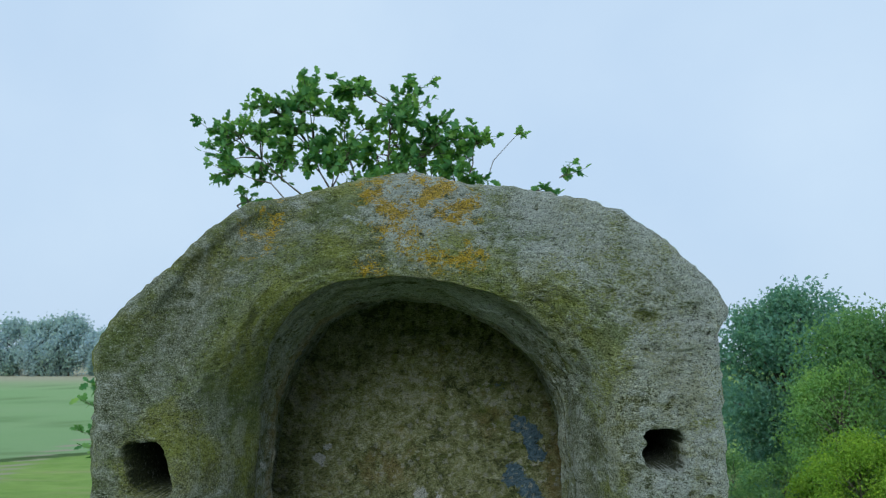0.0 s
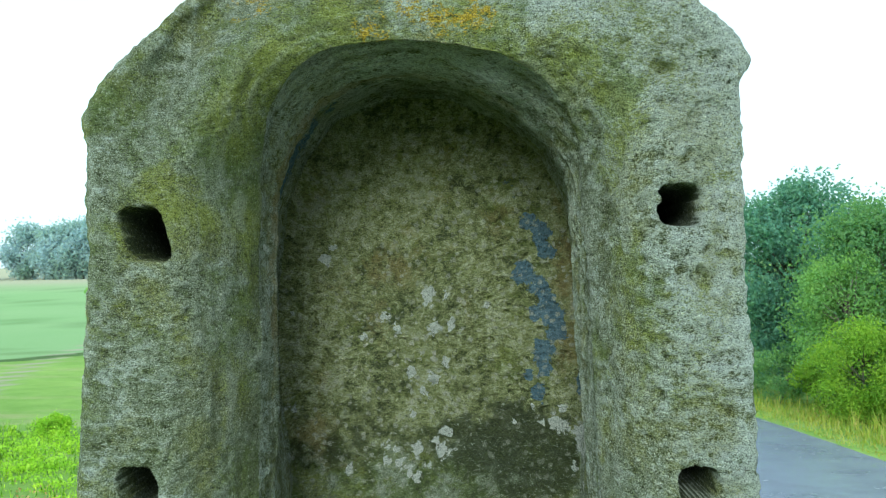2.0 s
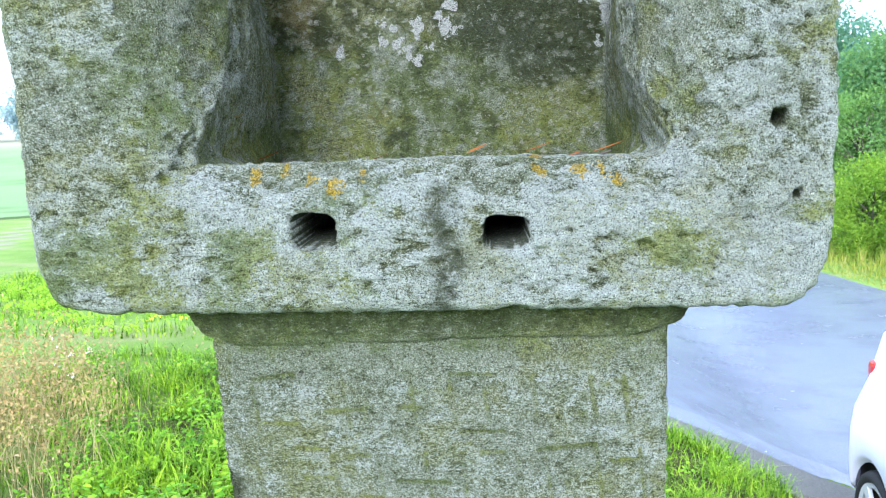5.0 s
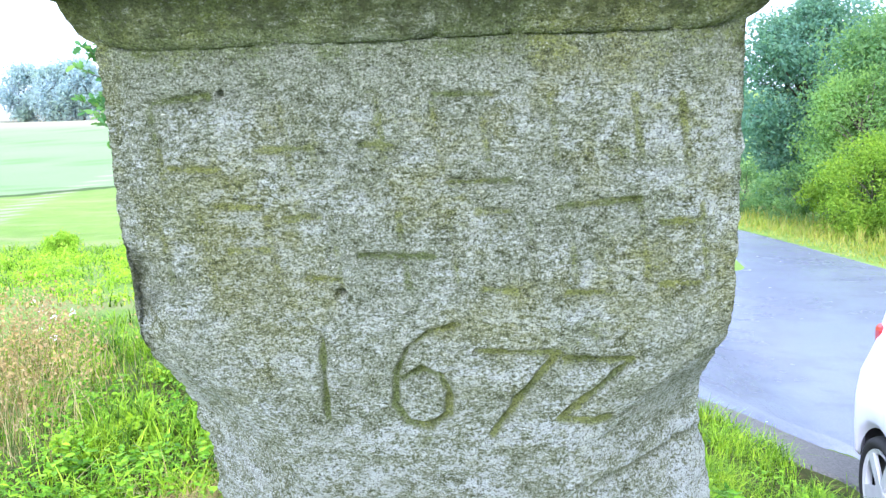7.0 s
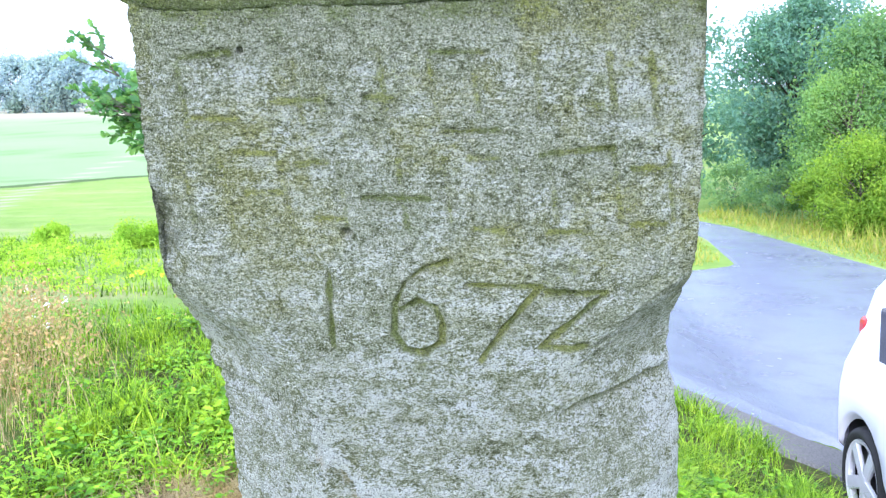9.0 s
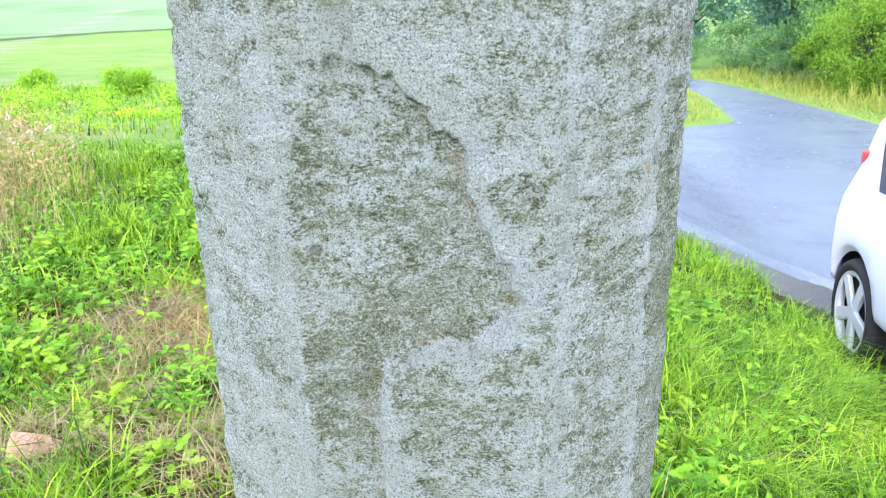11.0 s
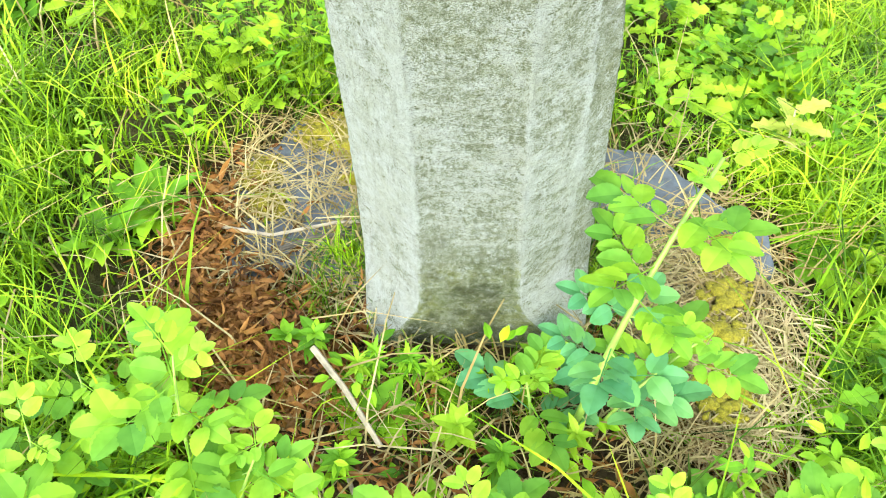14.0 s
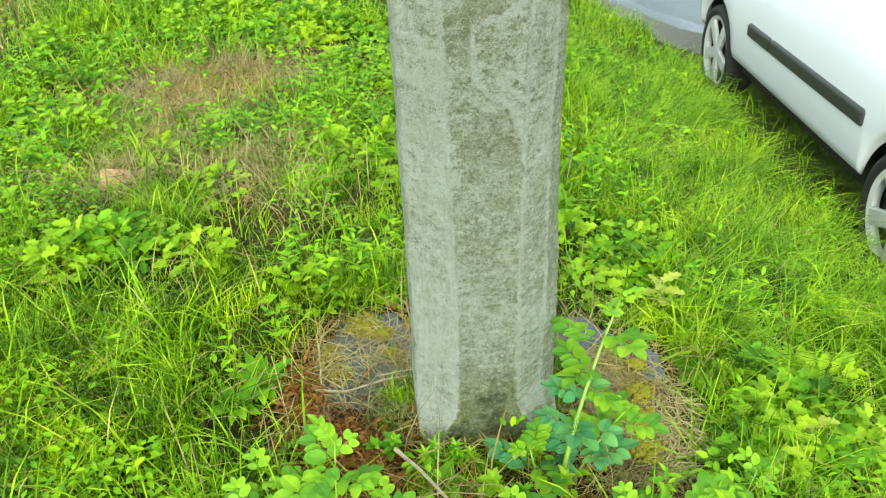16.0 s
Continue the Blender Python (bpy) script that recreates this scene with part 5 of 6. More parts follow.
    for k in range(24):
        c = low[4].lerp(low[6], 0.3 + 0.7 * k / 14) + Vector((rng.normal() * 0.07, rng.normal() * 0.1, rng.normal() * 0.2 - 0.08))
        twig(low[4], c, 0.003, 0, 4)
        spray(c, 0.12, 45, low[4])
    part("trunk", bm, BARK, oak, smooth=True)
    v, f = leaves_on(np.array(pts), np.array(dirs), 0.060, 0.40, rng, 3, 0.35)
    part_mesh("crown", mesh_from("crown", v, f, OAK_LEAF, False), oak)


build_oak()
# ---- slabs at the foot, moss, litter ----
SLATE = plain("slate", (0.085, 0.10, 0.115), 0.6, 0, 0.35, 45, 0.004)
MOSS = plain("moss", (0.23, 0.20, 0.012), 0.95, 0, 0.45, 260, 0.006)
STRAW = leafy("straw", [(0.24, 0.17, 0.08), (0.37, 0.29, 0.15), (0.50, 0.42, 0.24), (0.15, 0.09, 0.04)], 0.7, 0.15, 60)
BROWN = leafy("dead_leaves", [(0.05, 0.022, 0.010), (0.20, 0.085, 0.028), (0.40, 0.19, 0.06), (0.17, 0.09, 0.04), (0.50, 0.33, 0.16)], 0.75, 0.12, 60)
GRASS = leafy("grass_blades", [(0.015, 0.04, 0.002), (0.07, 0.155, 0.006), (0.19, 0.36, 0.010), (0.40, 0.58, 0.025), (0.62, 0.72, 0.09)], 0.5, 0.16, 8)
# lighter copy of the grass further off, its extra brightness painted in
LIGHT_GRASS = leafy("light_grass_blades", [(0.02, 0.06, 0.004), (0.13, 0.27, 0.010), (0.27, 0.46, 0.024), (0.44, 0.62, 0.042), (0.64, 0.74, 0.11)], 0.5, 0.22, 8)
HERB = leafy("herb_leaves", [(0.04, 0.12, 0.008), (0.13, 0.31, 0.016), (0.26, 0.48, 0.022), (0.42, 0.63, 0.03)], 0.5, 0.2, 20)
LIME = leafy("lime_leaves", [(0.21, 0.38, 0.02), (0.34, 0.52, 0.035), (0.48, 0.64, 0.06)], 0.5, 0.28, 20)
BLUISH = leafy("bluish_rose_leaves", [(0.09, 0.28, 0.13), (0.15, 0.38, 0.16), (0.23, 0.48, 0.16)], 0.45, 0.28, 24)
ROSE = leafy("rose_leaves", [(0.13, 0.32, 0.05), (0.21, 0.43, 0.05), (0.32, 0.54, 0.05), (0.46, 0.66, 0.07)], 0.6, 0.42, 24)
ROSE_TIP = leafy("young_rose_leaves", [(0.27, 0.52, 0.06), (0.36, 0.61, 0.06), (0.47, 0.70, 0.08)], 0.45, 0.42, 24)
SEED = leafy("seed_head_brown", [(0.32, 0.22, 0.11), (0.42, 0.31, 0.17), (0.50, 0.41, 0.24)], 0.8, 0.2, 20)
STEM = plain("green_stem", (0.24, 0.38, 0.06), 0.5, 0, 0.25, 40)
TWIG = plain("dry_twig", (0.34, 0.29, 0.21), 0.85, 0, 0.3, 60, 0.002)
YELLOW = leafy("yellowed_leaves", [(0.34, 0.44, 0.05), (0.48, 0.52, 0.10), (0.28, 0.42, 0.04)], 0.5, 0.28, 30)
SHAFT_AT = (0.03, 0.775)


def slab(outline, top, thick, label, seed):
    rng = random.Random(seed)
    cx = sum(p[0] for p in outline) / len(outline)
    cy = sum(p[1] for p in outline) / len(outline)
    ob_z = float(height(cx, cy))
    bm = bmesh.new()
    ring = resample([(x - cx, y - cy) for x, y in outline], 64)
    lo, mid, hi = [], [], []
    for x, y in ring:
        k = 1 + rng.uniform(-0.02, 0.02)
        lo.append(bm.verts.new((x * k * 1.01, y * k * 1.01, -thick)))
        mid.append(bm.verts.new((x * k, y * k, -0.008)))
        hi.append(bm.verts.new((x * k * 0.97, y * k * 0.97, rng.uniform(-0.002, 0.002))))
    for a, b in ((lo, mid), (mid, hi)):
        for i in range(64):
            bm.faces.new((a[i], a[(i + 1) % 64], b[(i + 1) % 64], b[i]))
    cap = bm.faces.new(hi)
    bmesh.ops.triangulate(bm, faces=[cap])
    bmesh.ops.recalc_face_normals(bm, faces=bm.faces[:])
    me = bpy.data.meshes.new("stone_slab")
    bm.to_mesh(me)
    bm.free()
    me.materials.append(SLATE)
    ob = new("stone_slab", me)
    ob.matrix_world = pose(cx, cy, top)
    return tagged(ob, label, "stone slab", "slabs at the foot of the shrine")


slab([(-0.40, 1.01), (-0.35, 1.06), (-0.33, 1.13), (-0.18, 1.16), (-0.10, 0.95), (-0.12, 0.76), (-0.20, 0.74), (-0.26, 0.78), (-0.34, 0.73), (-0.38, 0.80), (-0.36, 0.88), (-0.42, 0.92)], -0.028, 0.06, "dark grey slate slab with yellow moss and straw", 1)
slab([(0.20, 1.13), (0.33, 1.12), (0.44, 1.0), (0.51, 0.95), (0.51, 0.86), (0.44, 0.80), (0.45, 0.70), (0.34, 0.69), (0.20, 0.78)], -0.048, 0.06, "slate slab half hidden by straw and roses", 2)


def moss_bits():
    rng = np.random.default_rng(3)
    v, f, o = [], [], 0
    spots = [(-0.27, 1.10, 0.06, 190), (-0.36, 0.98, 0.05, 150), (-0.33, 0.91, 0.04, 110), (-0.19, 0.98, 0.035, 60), (-0.22, 1.06, 0.04, 70), (0.42, 0.80, 0.05, 130), (0.40, 0.62, 0.05, 130), (0.44, 0.90, 0.03, 40), (0.41, 0.72, 0.045, 120)]
    ico = bmesh.new()
    bmesh.ops.create_icosphere(ico, subdivisions=1, radius=1)
    iv = np.array([x.co[:] for x in ico.verts])
    jf = np.array([[x.index for x in q.verts] for q in ico.faces])
    ico.free()
    for cx, cy, r, n in spots:
        for k in range(n):
            a, q = rng.uniform(0, 6.28), r * math.sqrt(rng.uniform())
            s = rng.uniform(0.003, 0.012) * (1.3 - q / r)
            top = -0.028 if cx < 0 else -0.036
            v.append(iv * np.array([s * 1.3, s * 1.3, s * 0.95]) + np.array([cx + q * math.cos(a), cy + q * math.sin(a), top]))
            f.append(jf + o)
            o += len(iv)
    ob = new("moss", mesh_from("moss", np.concatenate(v), np.concatenate(f), MOSS))
    tagged(ob, "yellow-green moss cushions on the slate slabs", "moss", kind="stuff")


moss_bits()


def blades(pos, hgt, wid, rng, lean=0.5, azim=None, segs=3):
    """Bent tapering blades, one island each."""
    n = len(pos)
    az = rng.uniform(0, 2 * np.pi, n) if azim is None else azim
    d = np.stack([np.cos(az), np.sin(az), 0 * az], 1)
    s = np.stack([-np.sin(az), np.cos(az), 0 * az], 1)
    tw = rng.uniform(-0.6, 0.6, n)[:, None]
    s = s * np.cos(tw) + d * np.sin(tw)
    b = lean * rng.uniform(0.25, 1.5, n)
    rows = []
    for k in range(segs + 1):
        t = k / segs
        out = hgt * b * t ** 1.9
        up = hgt * (t - 0.42 * np.clip(b, 0, 1.6) * t ** 2.6)
        c = pos + d * out[:, None] + np.array([0, 0, 1.0]) * up[:, None]
        w = (wid * (1 - t ** 1.6) * 0.5 + (0.0 if k == segs else 0.0004))[:, None]
        rows += [c] if k == segs else [c - s * w, c + s * w]
    v = np.stack(rows, 1)
    m = v.shape[1]
    f = []
    for k in range(segs - 1):
        a = 2 * k
        f += [(a, a + 1, a + 3), (a, a + 3, a + 2)]
    f.append((2 * segs - 2, 2 * segs - 1, 2 * segs))
    f = (np.array(f)[None] + (np.arange(n) * m)[:, None, None]).reshape(-1, 3)
    return v.reshape(-1, 3), f


def surface(x, y):
    q = np.c_[x, y, 0 * x]
    nearby = np.exp(-((x / 6) ** 2 + ((y - 2) / 8) ** 2)) * sstep(2.7, 2.0, x)
    foot = np.exp(-((x - 0.03) ** 2 + (y - 0.77) ** 2) / 0.36)
    return height(x, y) + 0.035 * fbm(q, 1.1, 3, 5) * (1 - foot) * np.clip(nearby * 2, 0, 1) + 0.008 * fbm(q, 9, 3, 6) * nearby


def scatter(n, x0, x1, y0, y1, rng, keep):
    x, y = rng.uniform(x0, x1, n), rng.uniform(y0, y1, n)
    k = rng.uniform(size=n) < keep(x, y)
    x, y = x[k], y[k]
    return x, y, np.c_[x, y, surface(x, y) - 0.004]


def litter_zone(x, y):
    """1 over the bare, littered ground round the foot."""
    q = np.c_[x, y, 0 * x]
    r = np.hypot((x - 0.04) / 0.56, (y - 0.80) / 0.47) + 0.22 * fbm(q, 5, 2, 33)
    return 1 - sstep(0.82, 1.05, r)


def off_road(x, y):
    edge = np.interp(x, [-0.9, 0.5, 1.13, 1.55, 2.1, 2.6, 3.0], [6.4, 6.3, 6.2, 5.9, 5.6, 4.2, 2.0])
    return (y < edge) & (x < 3.0)


def dead(x, y):
    """1 over the patch of dead grass."""
    return np.clip(1.2 * np.exp(-(((x + 1.10 - 0.35 * (y - 2.8)) / 0.34) ** 2 + ((y - 2.80) / 0.46) ** 2)) + 1.2 * np.exp(-(((x + 1.22) / 0.13) ** 2 + ((y - 1.97) / 0.13) ** 2)) + 0.5 * np.exp(-(((x + 0.70) / 0.25) ** 2 + ((y - 2.15) / 0.22) ** 2)), 0, 1)


def meadow():
    rng = np.random.default_rng(11)
    clump = lambda x, y: 0.13 + 0.87 * sstep(-0.25, 0.30, fbm(np.c_[x, y, 0 * x], 4.2, 3, 44))
    v, f, o = [], [], 0
    for (n, x0, x1, y0, y1, h0, h1, w0, w1, lean) in ((88000, -1.9, 1.5, -0.25, 1.45, 0.03, 0.13, 0.0018, 0.0046, 0.8), (9000, -1.9, 1.5, -0.1, 2.8, 0.12, 0.27, 0.003, 0.007, 1.1),
                                                       (76000, -3.6, 2.9, 2.3, 6.4, 0.05, 0.19, 0.004, 0.008, 0.8), (30000, -9.0, 1.0, 5.5, 14.0, 0.06, 0.18, 0.006, 0.014, 0.8),
                                                       (5000, 1.0, 1.62, 1.0, 5.6, 0.10, 0.22, 0.003, 0.007, 1.1), (52000, -1.95, 1.55, 1.35, 2.6, 0.03, 0.14, 0.002, 0.005, 0.8),
                                                       (14000, -6.0, 2.9, -3.5, 0.0, 0.05, 0.18, 0.006, 0.013, 0.8), (15000, -6.0, -1.7, -0.2, 4.0, 0.05, 0.20, 0.005, 0.011, 0.8), (9000, 1.4, 2.9, -0.3, 2.2, 0.05, 0.16, 0.003, 0.008, 0.8),
                                                       (15000, 0.6, 1.72, 0.5, 4.6, 0.11, 0.25, 0.002, 0.0045, 1.3)):
        keep = lambda x, y: clump(x, y) * (1 - 0.99 * litter_zone(x, y)) * (1 - 0.75 * (np.abs(x) < 0.6) * (y < 0.45) * sstep(-0.1, 0.3, fbm(np.c_[x, y, 0 * x], 5, 2, 77))) * (1 - 0.95 * dead(x, y)) * (1 - 0.93 * (x > 1.70) * (y > 1.2) * (y < 5.8)) * np.where(y < 7, off_road(x, y), x < -0.9)
        x, y, p = scatter(n, x0, x1, y0, y1, rng, keep)
        m = len(x)
        vv, ff = blades(p, rng.uniform(h0, h1, m) * (0.7 + 0.5 * clump(x, y)), rng.uniform(w0, w1, m), rng, lean)
        v.append(vv)
        f.append(ff + o)
        o += len(vv)
    for name, ks, mat, label in (("grass", (0, 1), GRASS, "lush uncut green grass round the shrine"), ("meadow_grass", (2, 3, 4, 5, 6, 7, 8, 9), LIGHT_GRASS, "light yellow-green meadow grass down the slope")):
        start = [0]
        for q in (v[k] for k in ks):
            start.append(start[-1] + len(q))
        ff = np.concatenate([f[k] - f[k].min() + s for k, s in zip(ks, start)])
        tagged(new(name, mesh_from(name, np.concatenate([v[k] for k in ks]), ff, mat, False)), label, "grass", kind="stuff")
    # dry stalks and straw
    v, f, o = [], [], 0
    for (n, x0, x1, y0, y1, h0, h1, lean, keep) in (
            (24000, -1.8, -0.2, 1.5, 3.6, 0.06, 0.20, 1.7, lambda x, y: dead(x, y)),
            (26000, -1.8, -0.2, 1.5, 3.6, 0.02, 0.08, 2.5, lambda x, y: dead(x, y)),
            (1300, -0.44, -0.12, 0.66, 1.12, 0.02, 0.07, 2.6, lambda x, y: 0.5 + 0 * x),
            (2600, -0.7, 0.75, 0.15, 1.4, 0.03, 0.10, 2.4, lambda x, y: litter_zone(x, y) * (1 - 0.45 * ((x > -0.42) & (x < -0.12) & (y > 0.72) & (y < 1.12)))),
            (4200, -1.9, 1.5, -0.2, 3.2, 0.06, 0.24, 1.2, lambda x, y: 0.5 + 0 * x),
            (6500, -4.6, -2.0, 3.0, 6.0, 0.22, 0.60, 0.6, lambda x, y: np.exp(-(((x + 2.85 + 0.62 * (y - 4.2)) / 0.5) ** 2 + ((y - 4.4) / 0.9) ** 2)))):
        x, y, p = scatter(n, x0, x1, y0, y1, rng, keep)
        m = len(x)
        vv, ff = blades(p + np.array([0, 0, 0.004]), rng.uniform(h0, h1, m), rng.uniform(0.0015, 0.004, m), rng, lean)
        v.append(vv)
        f.append(ff + o)
        o += len(vv)
    tagged(new("dry_stalks", mesh_from("dry_stalks", np.concatenate(v), np.concatenate(f), STRAW, False)), "dry straw-coloured stalks among the grass", "dry grass", kind="stuff")
    # seed heads on the tall dry weeds
    x, y, p = scatter(1500, -4.6, -2.0, 3.0, 6.0, rng, lambda x, y: np.exp(-(((x + 2.85 + 0.62 * (y - 4.2)) / 0.5) ** 2 + ((y - 4.4) / 0.9) ** 2)))
    q = np.repeat(p + np.array([0, 0, 0.38]), 14, 0) + rng.normal(size=(len(p) * 14, 3)) * np.array([0.04, 0.04, 0.09])
    vv, ff = leaf_cloud(q, 0.022, rng)
    tagged(new("seed_heads", mesh_from("seed_heads", vv, ff, SEED, False)), "reddish-brown dry seed heads of tall weeds", "seed heads", kind="stuff")


meadow()


def smooth_leaf(points, dirs, length, width, rng, curl=0.2, flat=0.75, stations=6, shape=0.8, teeth=0.0):
    t = np.linspace(0, 1, stations)
    e = width * np.sin(np.pi * t ** 0.85) ** shape * (1 - teeth * (np.arange(stations) % 2))
    n = len(points)
    nrm = rng.normal(size=(n, 3)) * (1 - flat) + np.array([0, 0, 1.0])
    d = dirs / np.linalg.norm(dirs, axis=1, keepdims=True)
    s = np.cross(nrm, d)
    s /= np.maximum(np.linalg.norm(s, axis=1, keepdims=True), 1e-6)
    nn = np.cross(d, s)
    L = (length * rng.uniform(0.7, 1.25, n))[:, None, None]
    mid = points[:, None] + L * (d[:, None] * t[None, :, None] - nn[:, None] * (curl * t * t)[None, :, None])
    a = mid + L * (s[:, None] * e[None, :, None] + nn[:, None] * (0.25 * e)[None, :, None])
    b = mid + L * (-s[:, None] * e[None, :, None] + nn[:, None] * (0.25 * e)[None, :, None])
    v = np.concatenate([mid, a, b], 1)
    k = stations
    j = np.arange(k - 1)
    f = np.concatenate([np.stack([j, j + 1, k + j + 1, k + j], 1), np.stack([j + 1, j, 2 * k + j, 2 * k + j + 1], 1)])
    f = (f[None] + (np.arange(n) * 3 * k)[:, None, None]).reshape(-1, 4)
    return v.reshape(-1, 3), f


def herbs():
    rng = np.random.default_rng(21)
    patchy = lambda x, y: (1 - 0.75 * sstep(0.6, 0.9, x)) * sstep(-0.1, 0.4, fbm(np.c_[x, y, 0 * x], 2.1, 3, 91)) * (1 - 0.9 * dead(x, y)) * (1 - 0.9 * litter_zone(x, y)) * off_road(x, y)
    v, f, o = [], [], 0
    for (n, x0, x1, y0, y1, h0, h1, size, per) in ((5200, -1.9, 1.4, -0.2, 2.6, 0.03, 0.14, 0.026, 9), (4000, -3.6, 1.8, 2.4, 6.0, 0.06, 0.18, 0.038, 9), (180, -0.5, 0.75, 0.05, 0.62, 0.02, 0.09, 0.026, 7)):
        keep = patchy if n > 1000 else (lambda x, y: 0.25 + 0.75 * sstep(-0.1, 0.4, fbm(np.c_[x, y, 0 * x], 6, 2, 95)) * (np.hypot(x - SHAFT_AT[0], y - SHAFT_AT[1]) > 0.2))
        x, y, p = scatter(n, x0, x1, y0, y1, rng, keep)
        m = len(x)
        h = rng.uniform(h0, h1, m)
        a = rng.uniform(0, 6.283, (m, per))
        rad = rng.uniform(0.2, 1.0, (m, per)) * 0.045
        q = p[:, None] + np.stack([np.cos(a) * rad, np.sin(a) * rad, h[:, None] * rng.uniform(0.45, 1.0, (m, per))], 2)
        dr = np.stack([np.cos(a), np.sin(a), rng.uniform(-0.1, 0.5, (m, per))], 2)
        vv, ff = smooth_leaf(q.reshape(-1, 3), dr.reshape(-1, 3), size, 0.25, rng, stations=4)
        v.append(vv)
        f.append(ff + o)
        o += len(vv)
    tagged(new("herbs", mesh_from("herbs", np.concatenate(v), np.concatenate(f), HERB, False)), "low leafy green herbs growing through the grass", "herbs", kind="stuff")


herbs()


def tufts():
    """Fine grass pressed against the shaft."""
    rng = np.random.default_rng(77)
    v, f, o = [], [], 0
    for cx, cy, r, n, h in ((-0.16, 0.80, 0.028, 220, 0.09), (-0.20, 0.70, 0.03, 160, 0.07), (0.215, 0.86, 0.04, 420, 0.12), (0.21, 0.74, 0.03, 160, 0.08), (-0.05, 0.56, 0.07, 260, 0.06), (0.08, 0.56, 0.06, 260, 0.06), (-0.42, 1.25, 0.08, 500, 0.16), (0.1, 1.25, 0.1, 500, 0.14)):
        p = np.c_[rng.normal(cx, r, n), rng.normal(cy, r, n)]
        p = np.c_[p, surface(p[:, 0], p[:, 1])]
        vv, ff = blades(p, rng.uniform(0.5, 1.1, n) * h, rng.uniform(0.001, 0.002, n), rng, 0.6)
        v.append(vv)
        f.append(ff + o)
        o += len(vv)
    tagged(new("grass_tufts", mesh_from("grass_tufts", np.concatenate(v), np.concatenate(f), GRASS, False)), "fine green grass tufts against the stone shaft", "grass", kind="stuff")


tufts()


def narrow_herbs():
    """Upright stems with narrow leaves, set in clumps."""
    rng = np.random.default_rng(23)
    keep = lambda x, y: (1 - 0.7 * sstep(0.6, 0.9, x)) * sstep(0.0, 0.45, fbm(np.c_[x, y, 0 * x], 2.6, 3, 191)) * (1 - 0.9 * dead(x, y)) * (1 - 0.95 * litter_zone(x, y)) * off_road(x, y)
    x, y, p = scatter(2600, -2.6, 1.7, -0.2, 4.2, rng, keep)
    m, per = len(x), 12
    h = rng.uniform(0.08, 0.24, m)
    t = np.linspace(0.25, 1.0, per)[None]
    a = np.arange(per)[None] * 2.4 + rng.uniform(0, 6.28, (m, 1))
    q = p[:, None] + np.stack([0 * a, 0 * a, h[:, None] * t], 2)
    d = np.stack([np.cos(a), np.sin(a), 0.55 + 0 * a], 2)
    v, f = smooth_leaf(q.reshape(-1, 3), d.reshape(-1, 3), 0.034, 0.17, rng, 0.3, 0.7, 4)
    tagged(new("narrow_herbs", mesh_from("narrow_herbs", v, f, HERB, False)), "upright narrow-leaved green herbs in the grass", "herbs", kind="stuff")


narrow_herbs()


def leafy_weeds():
    """Domed clumps of lime and deep green leaves standing over the grass."""
    rng = np.random.default_rng(29)
    for name, mat, label, seed, count in (("leafy_weeds", LIME, "clumps of lime-green leafy weeds over the grass", 291, 80), ("dark_weeds", HERB, "clumps of deep green leafy weeds in the grass", 292, 60)):
        x, y = rng.uniform(-2.3, 1.5, count * 4), rng.uniform(-0.1, 4.2, count * 4)
        k = (rng.uniform(size=count * 4) < 0.15 + 0.85 * sstep(-0.1, 0.35, fbm(np.c_[x, y, 0 * x], 1.5, 2, seed))) & off_road(x, y) & (np.hypot((x - 0.04) / 0.66, (y - 0.8) / 0.58) > 1) & ~((x > 1.55) & (y > 1.3))
        k &= ~((np.abs(x) < 0.55) & (y < 0.3)) & (dead(x, y) < 0.4)
        x, y = x[k][:count], y[k][:count]
        x = np.r_[x, rng.normal(-0.85, 0.35, 22), rng.normal(-1.52, 0.10, 8), rng.normal(0.80, 0.09, 8), rng.normal(-0.46, 0.08, 4), rng.normal(-1.10, 0.12, 6)]
        y = np.r_[y, rng.normal(3.85, 0.2, 22), rng.normal(2.4, 0.16, 8), rng.normal(0.9, 0.2, 8), rng.normal(3.2, 0.1, 4), rng.normal(1.50, 0.08, 6)]
        p = np.c_[x, y, surface(x, y)]
        per = 56
        r = rng.uniform(0.05, 0.12, len(p))[:, None]
        h = rng.uniform(0.07, 0.17, len(p))[:, None] * np.where(y < 0.6, 0.6, 1.0)[:, None]
        a = rng.uniform(0, 6.283, (len(p), per))
        q = np.sqrt(rng.uniform(0, 1, (len(p), per)))
        c = p[:, None] + np.stack([np.cos(a) * q * r, np.sin(a) * q * r, h * (1 - 0.6 * q ** 2) * rng.uniform(0.35, 1.0, a.shape)], 2)
        d = np.stack([np.cos(a) * q + rng.normal(size=a.shape) * 0.5, np.sin(a) * q + rng.normal(size=a.shape) * 0.5, rng.uniform(-0.1, 0.6, a.shape)], 2)
        v, f = leaves_on(c.reshape(-1, 3), d.reshape(-1, 3), 0.046, 0.36, rng, 3, 0.7, 0.25)
        tagged(new(name, mesh_from(name, v, f, mat, False)), label, "weeds", kind="stuff")


leafy_weeds()


